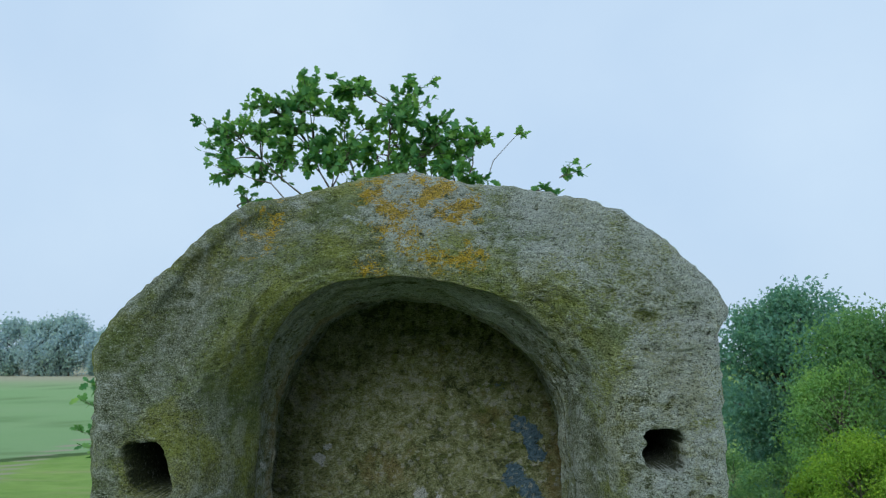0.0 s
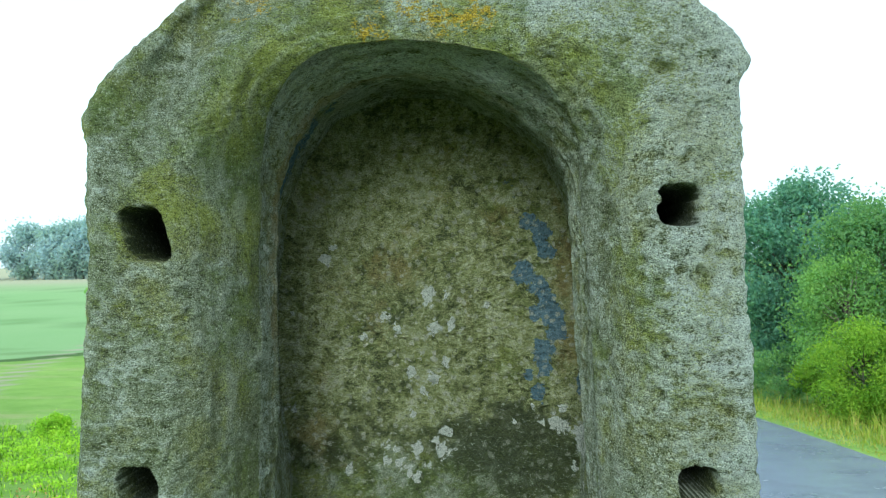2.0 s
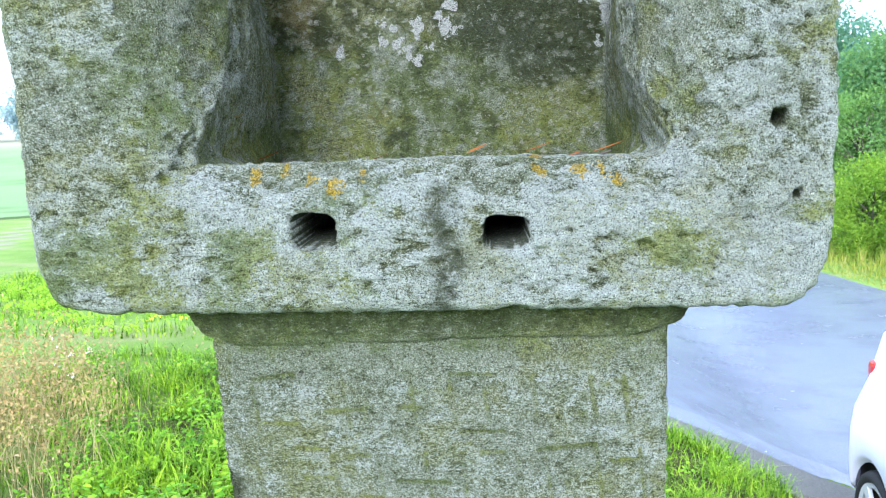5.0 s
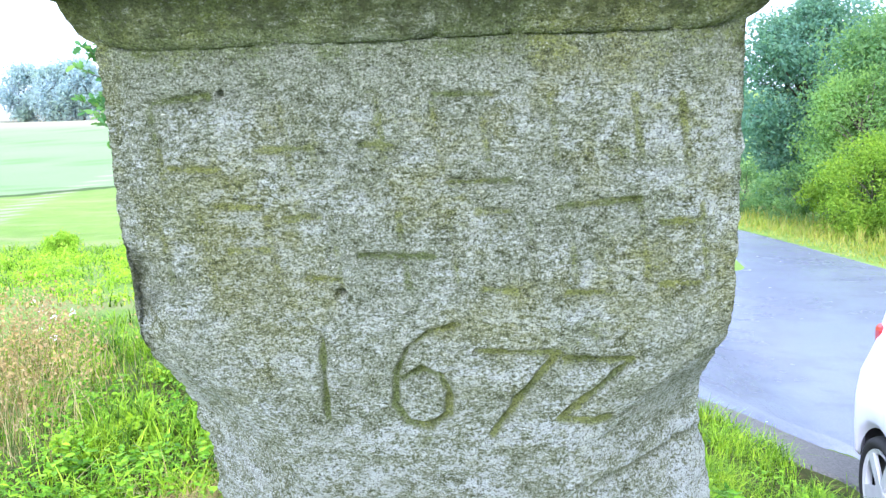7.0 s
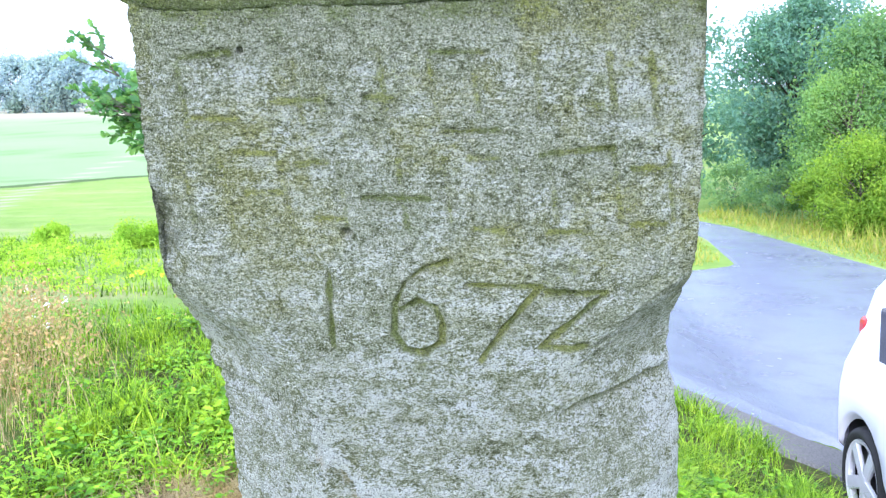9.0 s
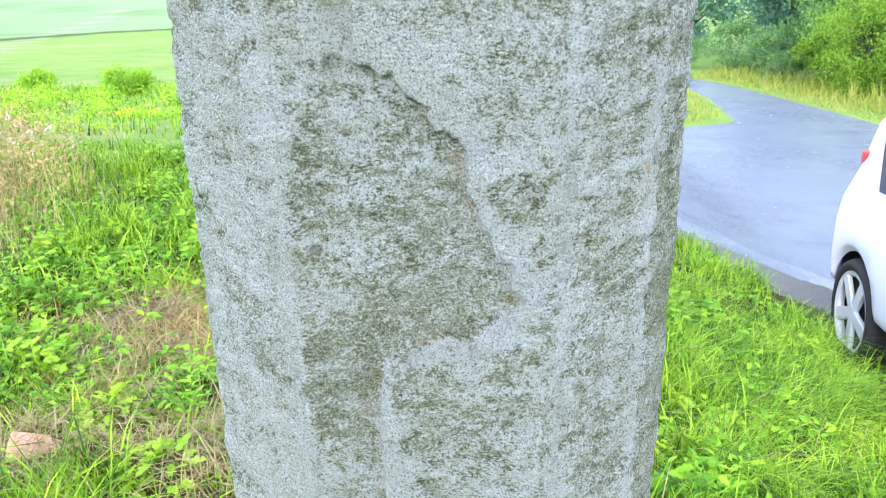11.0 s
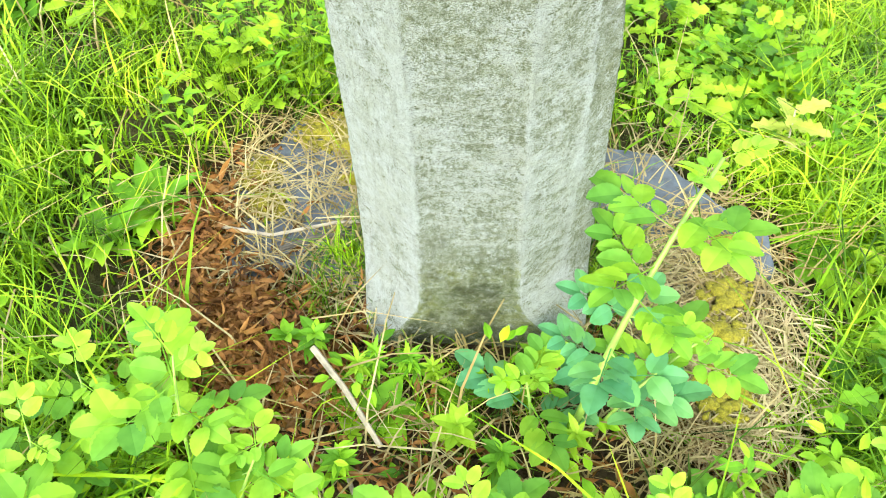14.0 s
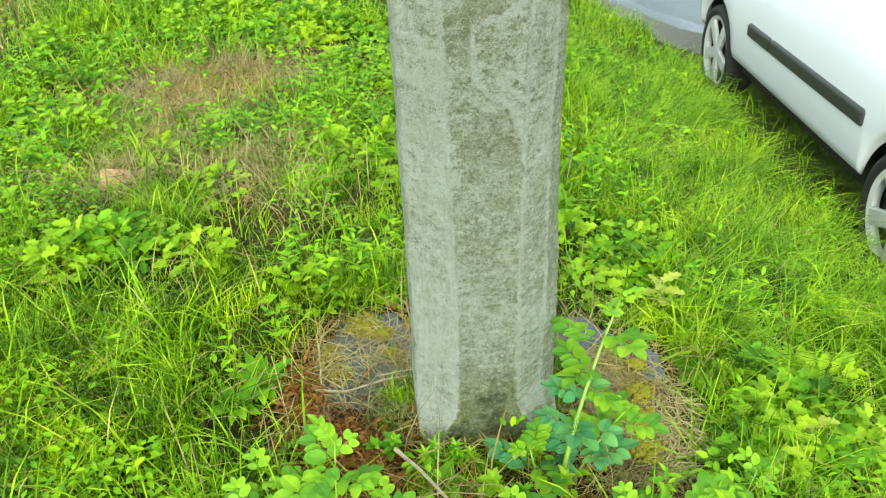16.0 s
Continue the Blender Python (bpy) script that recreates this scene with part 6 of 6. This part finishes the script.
def litter():
    rng = np.random.default_rng(31)
    x, y, p = scatter(16000, -0.66, 0.72, 0.2, 1.35, rng, lambda x, y: litter_zone(x, y) * (1 - 0.5 * ((x > -0.40) & (x < -0.14) & (y > 0.76) & (y < 1.10))) * np.clip(np.exp(-(((x + 0.30) / 0.13) ** 2 + ((y - 0.64) / 0.14) ** 2)) * 1.3 + 0.10 + 0.5 * np.exp(-(((x - 0.42) / 0.12) ** 2 + ((y - 0.68) / 0.14) ** 2)), 0, 1))
    heap = []
    for cx, cy, sx, sy, n, top in ((-0.30, 0.63, 0.075, 0.075, 4600, 0.030), (-0.41, 0.80, 0.035, 0.09, 900, 0.02), (0.45, 0.58, 0.06, 0.08, 500, 0.015), (0.05, 0.42, 0.16, 0.07, 500, 0.012)):
        hx, hy = rng.normal(cx, sx, n), rng.normal(cy, sy, n)
        k = np.exp(-((hx - cx) / sx) ** 2 / 2 - ((hy - cy) / sy) ** 2 / 2)
        out = (np.hypot(hx - SHAFT_AT[0], hy - SHAFT_AT[1]) > 0.17) & ~((hx > -0.37) & (hx < -0.12) & (hy > 0.70) & (rng.uniform(size=n) < 0.6))
        heap.append(np.c_[hx, hy, surface(hx, hy) + top * k * rng.uniform(0.5, 1.0, n)][out])
    p = np.concatenate([p] + heap)
    a = rng.uniform(0, 6.283, len(p))
    d = np.c_[np.cos(a), np.sin(a), rng.uniform(-0.2, 0.35, len(p))]
    v, f = smooth_leaf(p + np.array([0, 0, 0.006]) + rng.uniform(0, 0.022, (len(p), 1)) * np.array([0, 0, 1]), d, rng.uniform(0.012, 0.034, len(p)), 0.15, rng, 0.8, 0.25, 4)
    tagged(new("leaf_litter", mesh_from("leaf_litter", v, f, BROWN, False)), "reddish-brown dead leaf litter round the foot", "leaf litter", kind="stuff")


litter()


def straw_mat():
    """Pale dry straw matted over the slab and down its edge."""
    rng = np.random.default_rng(37)
    n = 5600
    x, y = rng.normal(0.39, 0.075, n), rng.normal(0.74, 0.16, n)
    e = np.hypot((x - 0.40) / 0.13, (y - 0.74) / 0.28)
    k = (np.hypot(x - SHAFT_AT[0], y - SHAFT_AT[1]) > 0.23) & (rng.uniform(size=n) < np.where((x > 0.44) & (y > 0.86), 0.3, 1.0))
    top = np.maximum(surface(x, y) + 0.012, -0.046 - 0.10 * sstep(0.8, 1.7, e))
    p = np.c_[x, y, top + rng.uniform(0, 0.014, n)][k]
    a = rng.uniform(0, 6.283, len(p))
    v, f = smooth_leaf(p, np.c_[np.cos(a), np.sin(a), rng.uniform(-0.1, 0.15, len(p))], rng.uniform(0.02, 0.055, len(p)), 0.032, rng, 0.1, 0.5, 4)
    tagged(new("straw_mat", mesh_from("straw_mat", v, f, STRAW, False)), "pale dry straw matted over the slate slab", "straw", kind="stuff")


straw_mat()


# ---- wild rose shoots ----
def rose_leaf_mesh(seed, leaflets, size, mat=None):
    rng = np.random.default_rng(seed)
    pts, dirs = [], []
    L = size * leaflets * 0.31
    for k in range(leaflets // 2):
        t = 0.35 + 0.55 * k / max(1, leaflets // 2 - 1) if leaflets > 3 else 0.6
        for s in (-1, 1):
            pts.append((L * t, 0.003 * s, -0.05 * L * t))
            dirs.append((0.55, s * 0.9, 0.08))
    pts.append((L, 0, -0.05 * L))
    dirs.append((1, 0, -0.05))
    v, f = smooth_leaf(np.array(pts), np.array(dirs, float), size, 0.36, rng, 0.16, 0.85, 17, 0.60, 0.11)
    w = 0.0011
    rib = np.array([(0, -w, 0), (0, w, 0), (L, w * 0.6, -0.05 * L), (L, -w * 0.6, -0.05 * L)])
    f = np.concatenate([f, np.array([[0, 1, 2, 3]]) + len(v)])
    return mesh_from("leaf", np.concatenate([v, rib]), f, mat or ROSE, False)


ROSE_LEAVES = [rose_leaf_mesh(k, n, s) for k, (n, s) in enumerate(((7, 0.042), (5, 0.048), (7, 0.036), (5, 0.034), (3, 0.030)))]
TIP_LEAVES = [rose_leaf_mesh(k + 3, n, s, ROSE_TIP) for k, (n, s) in enumerate(((5, 0.034), (7, 0.026)))]
BLUE_LEAVES = [rose_leaf_mesh(k, n, s, BLUISH) for k, (n, s) in enumerate(((7, 0.040), (5, 0.044), (7, 0.034), (5, 0.034), (3, 0.030)))]


def rose_shoot(x, y, tip, leaves, label, seed, scale=1.0, kinds=ROSE_LEAVES, thick=0.0032):
    """A stem from the ground to tip (offset) with alternate compound leaves."""
    rng = np.random.default_rng(seed)
    z = float(surface(np.array([x]), np.array([y]))[0])
    ob = thing("rose_shoot", pose(x, y, z - 0.01), label, "rose", "wild rose shoots round the foot")
    tip = Vector(tip)
    bend = Vector((tip.x * 0.25, tip.y * 0.25, tip.z * 0.62))
    curve = [(Vector((0, 0, 0)).lerp(bend, t)).lerp(bend.lerp(tip, t), t) for t in np.linspace(0, 1, 9)]
    bm = bmesh.new()
    tube(bm, curve, [thick * (1.1 - 0.7 * t) for t in np.linspace(0, 1, 9)], 7)
    for k in range(14):
        c = curve[1 + k // 2]
        a = rng.uniform(0, 6.28)
        e = c + Vector((math.cos(a), math.sin(a), -0.3)) * (thick + 0.006)
        tube(bm, [c, e], [thick * 0.5, 0.0002], 5)
    part("stem", bm, STEM, ob, "thorny green stem", True)
    for k in range(leaves):
        t = 0.28 + 0.72 * k / (leaves - 1)
        i = min(7, int(t * 8))
        c = curve[i].lerp(curve[i + 1], t * 8 - i)
        az = math.degrees(k * 2.4 + rng.uniform(-0.4, 0.4))
        pitch = rng.uniform(-35, -5) if t < 0.9 else rng.uniform(-60, -30)
        lf = part_mesh("leaf", TIP_LEAVES[k % 2] if t >= 0.85 else (kinds if t < 0.55 else ROSE_LEAVES)[int(rng.integers(0, 3))], ob)
        sc = scale * rng.uniform(0.8, 1.15) * (1.0 if t < 0.85 else 0.8)
        lf.matrix_basis = Matrix.Translation(c) @ pose(0, 0, 0, rng.uniform(-12, 12), pitch * 0.7, az) @ Matrix.Scale(sc, 4)
    return ob


rose_shoot(-0.29, 0.40, (0.01, 0.06, 0.26), 10, "bright green wild rose shoot beside the brown litter", 1, 1.0)
rose_shoot(-0.23, 0.34, (0.05, 0.07, 0.17), 8, "bright green wild rose shoot beside the brown litter", 2, 1.0)
rose_shoot(-0.44, 0.33, (-0.03, 0.07, 0.17), 7, "low wild rose shoot in the grass", 4, 0.9)
rose_shoot(-0.52, 0.27, (-0.02, 0.05, 0.16), 7, "yellow-green wild rose shoot in the grass", 5, 1.0)
rose_shoot(0.19, 0.54, (0.14, 0.18, 0.39), 14, "tall arching wild rose shoot leaning beside the shaft", 7, 1.02, BLUE_LEAVES, 0.0058)
rose_shoot(0.22, 0.55, (0.14, 0.08, 0.17), 8, "blue-green wild rose shoot at the foot of the shaft", 8, 1.0, BLUE_LEAVES)
rose_shoot(0.14, 0.54, (-0.02, 0.04, 0.11), 6, "blue-green wild rose shoot at the foot of the shaft", 9, 0.9, BLUE_LEAVES)
rose_shoot(0.06, 0.31, (0.02, 0.05, 0.19), 8, "fresh green wild rose shoot in front of the shrine", 10)
rose_shoot(0.27, 0.36, (0.04, 0.05, 0.11), 7, "low wild rose shoot over brown litter", 13, 0.85)
rose_shoot(0.42, 0.38, (0.03, 0.05, 0.10), 6, "low wild rose shoot over brown litter", 14, 0.85)
for rx, ry, tip, count, rl, rs, size in (
        (-0.60, 0.18, (0.02, 0.06, 0.20), 9, "yellow-green wild rose shoot in the grass", 21, 1.1),
        (-0.47, 0.20, (0.03, 0.05, 0.17), 9, "yellow-green wild rose shoot in the grass", 22, 1.1),
        (-0.42, 0.44, (-0.03, 0.05, 0.15), 7, "low wild rose shoot in the grass", 25, 0.9),
        (0.14, 0.27, (0.02, 0.05, 0.16), 9, "fresh green wild rose shoot in front of the shrine", 27, 1.0),
        (0.31, 0.29, (0.03, 0.05, 0.12), 8, "low wild rose shoot over brown litter", 28, 0.95),
        (0.50, 0.38, (0.03, 0.04, 0.13), 8, "fresh green wild rose shoot in the grass", 29, 0.95),
        (0.58, 0.48, (0.04, 0.04, 0.13), 7, "fresh green wild rose shoot in the grass", 30, 0.9)):
    rose_shoot(rx, ry, tip, count, rl, rs, size)


# ---- other single plants ----
def rosette(x, y, leaves, length, width, label, seed, mat=HERB, name="dock_plant", category="plant", rise=0.6):
    rng = np.random.default_rng(seed)
    z = float(surface(np.array([x]), np.array([y]))[0])
    ob = thing(name, pose(x, y, z), label, category)
    for k in range(leaves):
        a = k * 2.399 + rng.uniform(-0.3, 0.3)
        d = np.array([[math.cos(a), math.sin(a), rise * rng.uniform(0.5, 1.5)]])
        v, f = smooth_leaf(np.zeros((1, 3)), d, length * rng.uniform(0.75, 1.2), width, rng, 0.5, 0.95, 8)
        part_mesh("leaf", mesh_from("leaf", v, f, mat, False), ob)
    return ob


rosette(-0.52, 0.88, 20, 0.085, 0.17, "rosette of long green dock leaves at the slab's edge", 1, rise=1.1)
rosette(-0.57, 0.80, 14, 0.08, 0.17, "rosette of long green dock leaves in the grass", 2, rise=1.1)
rosette(-0.28, 1.24, 9, 0.11, 0.16, "rosette of broad green leaves behind the slab", 3)
rosette(-0.12, 0.55, 8, 0.05, 0.30, "small green herb at the foot of the shaft", 4)
rosette(-0.16, 0.60, 7, 0.04, 0.32, "small green herb at the foot of the shaft", 5)
rosette(0.02, 0.54, 9, 0.05, 0.26, "small green herb at the foot of the shaft", 6)
rosette(0.62, 0.98, 9, 0.09, 0.26, "leafy green herb in the grass", 7)
rosette(0.72, 0.80, 10, 0.10, 0.24, "leafy green herb in the grass", 8)


def whorled_herb(x, y, high, whorls, length, width, label, seed, mat=HERB):
    """A small upright stem with rings of narrow leaves."""
    rng = np.random.default_rng(seed)
    ob = thing("herb_seedling", pose(x, y, float(surface(np.array([x]), np.array([y]))[0])), label, "seedling", "seedlings at the foot")
    lean = Vector((rng.normal() * 0.25, rng.normal() * 0.25, 1)) * high
    bm = bmesh.new()
    tube(bm, [Vector((0, 0, -0.012)), lean * 0.5, lean], [0.0016, 0.0013, 0.0008], 5)
    part("stem", bm, STEM, ob)
    pts, dirs = [], []
    for k in range(whorls):
        t = 0.35 + 0.65 * k / max(1, whorls - 1)
        for j in range(6):
            a = j * 1.047 + k * 0.5 + rng.uniform(-0.2, 0.2)
            pts.append(lean * t)
            dirs.append((math.cos(a), math.sin(a), 0.35 + 0.7 * (t > 0.95)))
    v, f = smooth_leaf(np.array(pts), np.array(dirs), length, width, rng, 0.4, 0.8, 5)
    part_mesh("leaves", mesh_from("leaves", v, f, mat, False), ob)


for k, (hx, hy, hh, hw, hl, ww) in enumerate(((-0.107, 0.60, 0.060, 5, 0.024, 0.14), (-0.085, 0.585, 0.075, 6, 0.022, 0.14), (-0.022, 0.60, 0.065, 5, 0.022, 0.15), (0.005, 0.59, 0.045, 4, 0.022, 0.16),
                                              (-0.05, 0.60, 0.050, 4, 0.024, 0.15), (0.12, 0.59, 0.045, 3, 0.026, 0.26), (0.145, 0.60, 0.060, 4, 0.024, 0.24), (-0.185, 0.635, 0.060, 4, 0.030, 0.28),
                                              (-0.215, 0.625, 0.045, 3, 0.028, 0.30), (0.03, 0.52, 0.05, 3, 0.032, 0.30), (-0.12, 0.45, 0.06, 5, 0.026, 0.2), (0.09, 0.46, 0.07, 5, 0.026, 0.2), (0.17, 0.50, 0.06, 5, 0.024, 0.2))):
    whorled_herb(hx, hy, hh, hw, hl, ww, "small green seedling with whorled leaves at the shaft's foot", 70 + k, LIME if k % 3 == 0 else HERB)
rosette(-0.075, 0.535, 6, 0.050, 0.36, "dark green herb with three broad leaves before the shaft", 9, rise=0.9)
rosette(0.036, 0.575, 5, 0.036, 0.38, "small broad-leaved seedling before the shaft", 10, rise=1.0)


def oak_seedling(x, y, label, seed, n=9):
    rng = np.random.default_rng(seed)
    z = float(surface(np.array([x]), np.array([y]))[0])
    ob = thing("oak_seedling", pose(x, y, z), label, "seedling")
    bm = bmesh.new()
    tube(bm, [Vector((0, 0, -0.01)), Vector((0.005, 0, 0.07)), Vector((0.0, 0.01, 0.14))], [0.003, 0.0025, 0.0015], 6)
    part("stem", bm, TWIG, ob)
    for k in range(n):
        a = k * 2.399
        p = np.array([[0.0, 0.008, 0.06 + 0.085 * k / n]])
        d = np.array([[math.cos(a), math.sin(a), rng.uniform(0.0, 0.4)]])
        v, f = leaves_on(p, d, 0.060, 0.32, rng, 4, 0.9)
        part_mesh("leaf", mesh_from("leaf", v, f, YELLOW, False), ob, "pale yellow lobed leaf" if k == 0 else "")


oak_seedling(0.58, 1.20, "oak seedling with pale yellow lobed leaves in the grass", 1)
oak_seedling(0.88, 0.74, "small oak seedling with yellowing leaves", 2, 6)


def stick(points, r, label, mat=TWIG):
    bm = bmesh.new()
    pts = [Vector((x, y, float(surface(np.array([x]), np.array([y]))[0]) + dz)) for x, y, dz in points]
    o = pts[0].copy()
    tube(bm, [p - o for p in pts], [r * (1.1 - 0.4 * k / len(pts)) for k in range(len(pts))], 6)
    me = bpy.data.meshes.new("stick")
    bm.to_mesh(me)
    bm.free()
    me.materials.append(mat)
    ob = new("stick", me)
    ob.matrix_world = Matrix.Translation(o)
    tagged(ob, label, "stick", "fallen sticks")


stick([(-0.175, 0.60, 0.062), (-0.12, 0.545, 0.052), (-0.06, 0.475, 0.035)], 0.0045, "pale grey broken stick beside the shaft")
stick([(-0.40, 0.84, 0.024), (-0.30, 0.83, 0.026), (-0.20, 0.865, 0.03), (-0.14, 0.87, 0.028)], 0.003, "dry forked stick lying across the slab")
stick([(-0.28, 0.80, 0.028), (-0.22, 0.83, 0.032), (-0.15, 0.84, 0.03)], 0.0045, "dark dry stick lying across the slab", BARK)
stick([(-1.32, 2.28, 0.03), (-1.20, 2.20, 0.03), (-1.05, 2.14, 0.02)], 0.004, "dry stick in the dead grass")
stick([(-0.10, 0.44, 0.01), (-0.06, 0.36, 0.015), (-0.05, 0.30, 0.01)], 0.003, "thin dry stick in front of the shrine")
stick([(0.46, 0.92, 0.03), (0.52, 0.84, 0.025)], 0.003, "pale dry stick at the slab's edge")


# broken brick in the grass
BRICK = plain("broken_brick", (0.55, 0.32, 0.20), 0.9, 0, 0.35, 35, 0.004)
bm = box_bm(-0.06, 0.06, -0.035, 0.035, -0.02, 0.045, 0.010, 2)
for vert in bm.verts:
    vert.co += Vector((noise.noise(vert.co * 40), noise.noise(vert.co * 40 + Vector((5, 1, 2))), noise.noise(vert.co * 40 + Vector((1, 9, 2))))) * 0.022
me = bpy.data.meshes.new("broken_brick")
bm.to_mesh(me)
bm.free()
me.materials.append(BRICK)
brick_ob = new("broken_brick", me)
brick_ob.matrix_world = pose(-1.21, 1.97, float(height(-1.21, 1.97)) + 0.022, 14, 18, 25)
tagged(brick_ob, "pale orange broken brick lying in the grass", "brick")


# leaf scraps on the niche's sill
SCRAP = leafy("brown_leaf_scraps", [(0.16, 0.06, 0.02), (0.30, 0.12, 0.04), (0.42, 0.20, 0.07)], 0.75, 0.1, 60)
head_points = np.empty(len(bpy.data.meshes["head"].vertices) * 3)
bpy.data.meshes["head"].vertices.foreach_get("co", head_points)
head_points = head_points.reshape(-1, 3)
sill_points = head_points[(head_points[:, 2] > 1.56) & (head_points[:, 2] < 1.63) & (np.abs(head_points[:, 0]) < 0.16) & (head_points[:, 1] < 0.03)]


def sill_height(x, y):
    return float(np.max(sill_points[np.hypot(sill_points[:, 0] - x, sill_points[:, 1] - y) < 0.006][:, 2], initial=1.58)) + 0.0012


def scrap(x, y, ang, length, width, mat, label, name="dry_leaf", category="dry leaf"):
    rng = np.random.default_rng(int(abs(x) * 1000) + 7)
    v, f = smooth_leaf(np.zeros((1, 3)), np.array([[1.0, 0, 0.12]]), length, width, rng, -0.2, 0.96, 6)
    ob = new(name, mesh_from(name, v, f, mat, False))
    ob.matrix_world = SHRINE @ pose(x, y, sill_height(x, y), 0, 0, ang)
    tagged(ob, label, category, "scraps on the sill")


for sx, sy, sa, sl, sw in ((-0.135, -0.075, -20, 0.020, 0.15), (-0.106, -0.02, -15, 0.018, 0.18), (-0.018, -0.068, -5, 0.016, 0.22), (0.018, -0.132, 35, 0.018, 0.2),
                           (-0.045, -0.119, 5, 0.018, 0.12), (0.055, -0.118, 8, 0.022, 0.12), (0.094, -0.15, 0, 0.022, 0.12), (0.088, -0.085, 30, 0.012, 0.2)):
    scrap(sx, sy, sa, sl, sw, SCRAP, "curled brown leaf scrap on the niche sill")
scrap(-0.142, -0.10, 10, 0.009, 0.35, STRAW, "pale leaf scrap on the niche sill")
bm = bmesh.new()
tube(bm, [Vector((-0.018, 0, 0)), Vector((-0.005, 0.004, 0.004)), Vector((0.012, 0.001, 0.003)), Vector((0.02, -0.003, 0.006))], [0.0012, 0.0014, 0.0012, 0.0008], 5)
me = bpy.data.meshes.new("twig")
bm.to_mesh(me)
bm.free()
me.materials.append(BARK)
twig_ob = new("twig", me)
twig_ob.matrix_world = SHRINE @ pose(0.100, -0.06, sill_height(0.100, -0.06), 0, 0, 8)
tagged(twig_ob, "short dark twig on the niche sill", "twig", "scraps on the sill")


# ---- verge of the far road side, meadow flowers ----
def verge():
    rng = np.random.default_rng(41)
    t = rng.uniform(0, 1, 7000)
    ys = -2 + 32 * t
    xr = np.interp(ys, [-4, 5, 12, 16.4, 20.9, 25.2, 27.6, 30.5], [7.3, 7.4, 7.15, 6.85, 6.5, 6.1, 5.5, 4.9])
    x = xr + 0.05 + np.abs(rng.normal(size=len(t))) * 1.1
    p = np.c_[x, ys, height(x, ys)]
    v, f = blades(p, rng.uniform(0.10, 0.38, len(t)) * (0.25 + 1.3 * np.clip((x - xr - 0.35) / 1.0, 0, 1.2)), rng.uniform(0.016, 0.04, len(t)), rng, 0.5)
    xi, yi = rng.uniform(-1, 4.4, 6000), rng.uniform(15, 26, 6000)
    lim = np.interp(yi, [15.5, 16.5, 17.5, 21.8, 25], [-1, 3.2, 4.0, 4.45, 4.4])
    low = np.interp(xi, [-1, 1.2, 2.9, 3.45, 4.0], [15.3, 15.8, 16.2, 16.5, 17.2])
    k = (xi < lim) & (yi > low)
    q = np.c_[xi[k], yi[k], height(xi[k], yi[k])]
    v2, f2 = blades(q, rng.uniform(0.08, 0.22, len(q)), rng.uniform(0.015, 0.03, len(q)), rng, 0.6)
    tagged(new("verge_grass", mesh_from("verge_grass", np.concatenate([v, v2]), np.concatenate([f, f2 + len(v)]), VERGE, False)), "yellowish grass along the road's edge", "grass", kind="stuff")


VERGE = leafy("verge_grass", [(0.20, 0.28, 0.04), (0.30, 0.37, 0.06), (0.40, 0.38, 0.12), (0.45, 0.36, 0.15)], 0.6, 0.3, 4)
verge()


def flowers(name, spots, size, colour, label, seed):
    rng = np.random.default_rng(seed)
    mat = plain(name, colour, 0.6, 0, 0.1, 30)
    v, f, o = [], [], 0
    for x, y, h in spots:
        c = np.array([x, y, float(height(x, y)) + h])
        vv, ff = leaf_cloud(c + rng.normal(size=(10, 3)) * size * 0.5, size, rng)
        v.append(vv)
        f.append(ff + o)
        o += len(vv)
    tagged(new(name, mesh_from(name, np.concatenate(v), np.concatenate(f), mat, False)), label, "flowers", kind="stuff")


flowers("yellow_flowers", [(-3.3 + 0.17 * k + 0.1 * math.sin(5 * k), 6.8 + 0.25 * math.sin(3.1 * k), 0.22 + 0.03 * math.sin(k)) for k in range(12)], 0.03, (0.75, 0.62, 0.04), "small yellow meadow flowers", 1)
flowers("white_flowers", [(-3.15, 5.1, 0.42), (-3.05, 5.0, 0.38), (-2.9, 4.9, 0.36), (-2.75, 4.85, 0.4), (-2.98, 4.85, 0.3), (-2.85, 4.8, 0.25)], 0.018, (0.85, 0.85, 0.85), "small white flower heads in dry weeds", 2)


def meadow_weeds():
    """Low mounds of weeds in the rough meadow below the bushes."""
    rng = np.random.default_rng(64)
    pts = []
    for k in range(95):
        x, y = rng.uniform(-9.5, -2.2), rng.uniform(7.2, 12.6)
        r, h = rng.uniform(0.15, 0.45), rng.uniform(0.08, 0.24)
        q = rng.normal(size=(130, 3)) * np.array([r * 0.5, r * 0.4, 0.0]) + np.array([x, y, 0])
        q[:, 2] = height(q[:, 0], q[:, 1]) + h * rng.uniform(0.1, 1.0, 130) * np.exp(-((q[:, 0] - x) / r) ** 2)
        pts.append(q)
    v, f = leaf_cloud(np.concatenate(pts), 0.04, rng)
    tagged(new("meadow_weeds", mesh_from("meadow_weeds", v, f, LEAF_MEADOW, False)), "low mounds of light green weeds in the rough meadow", "weeds", kind="stuff")


meadow_weeds()
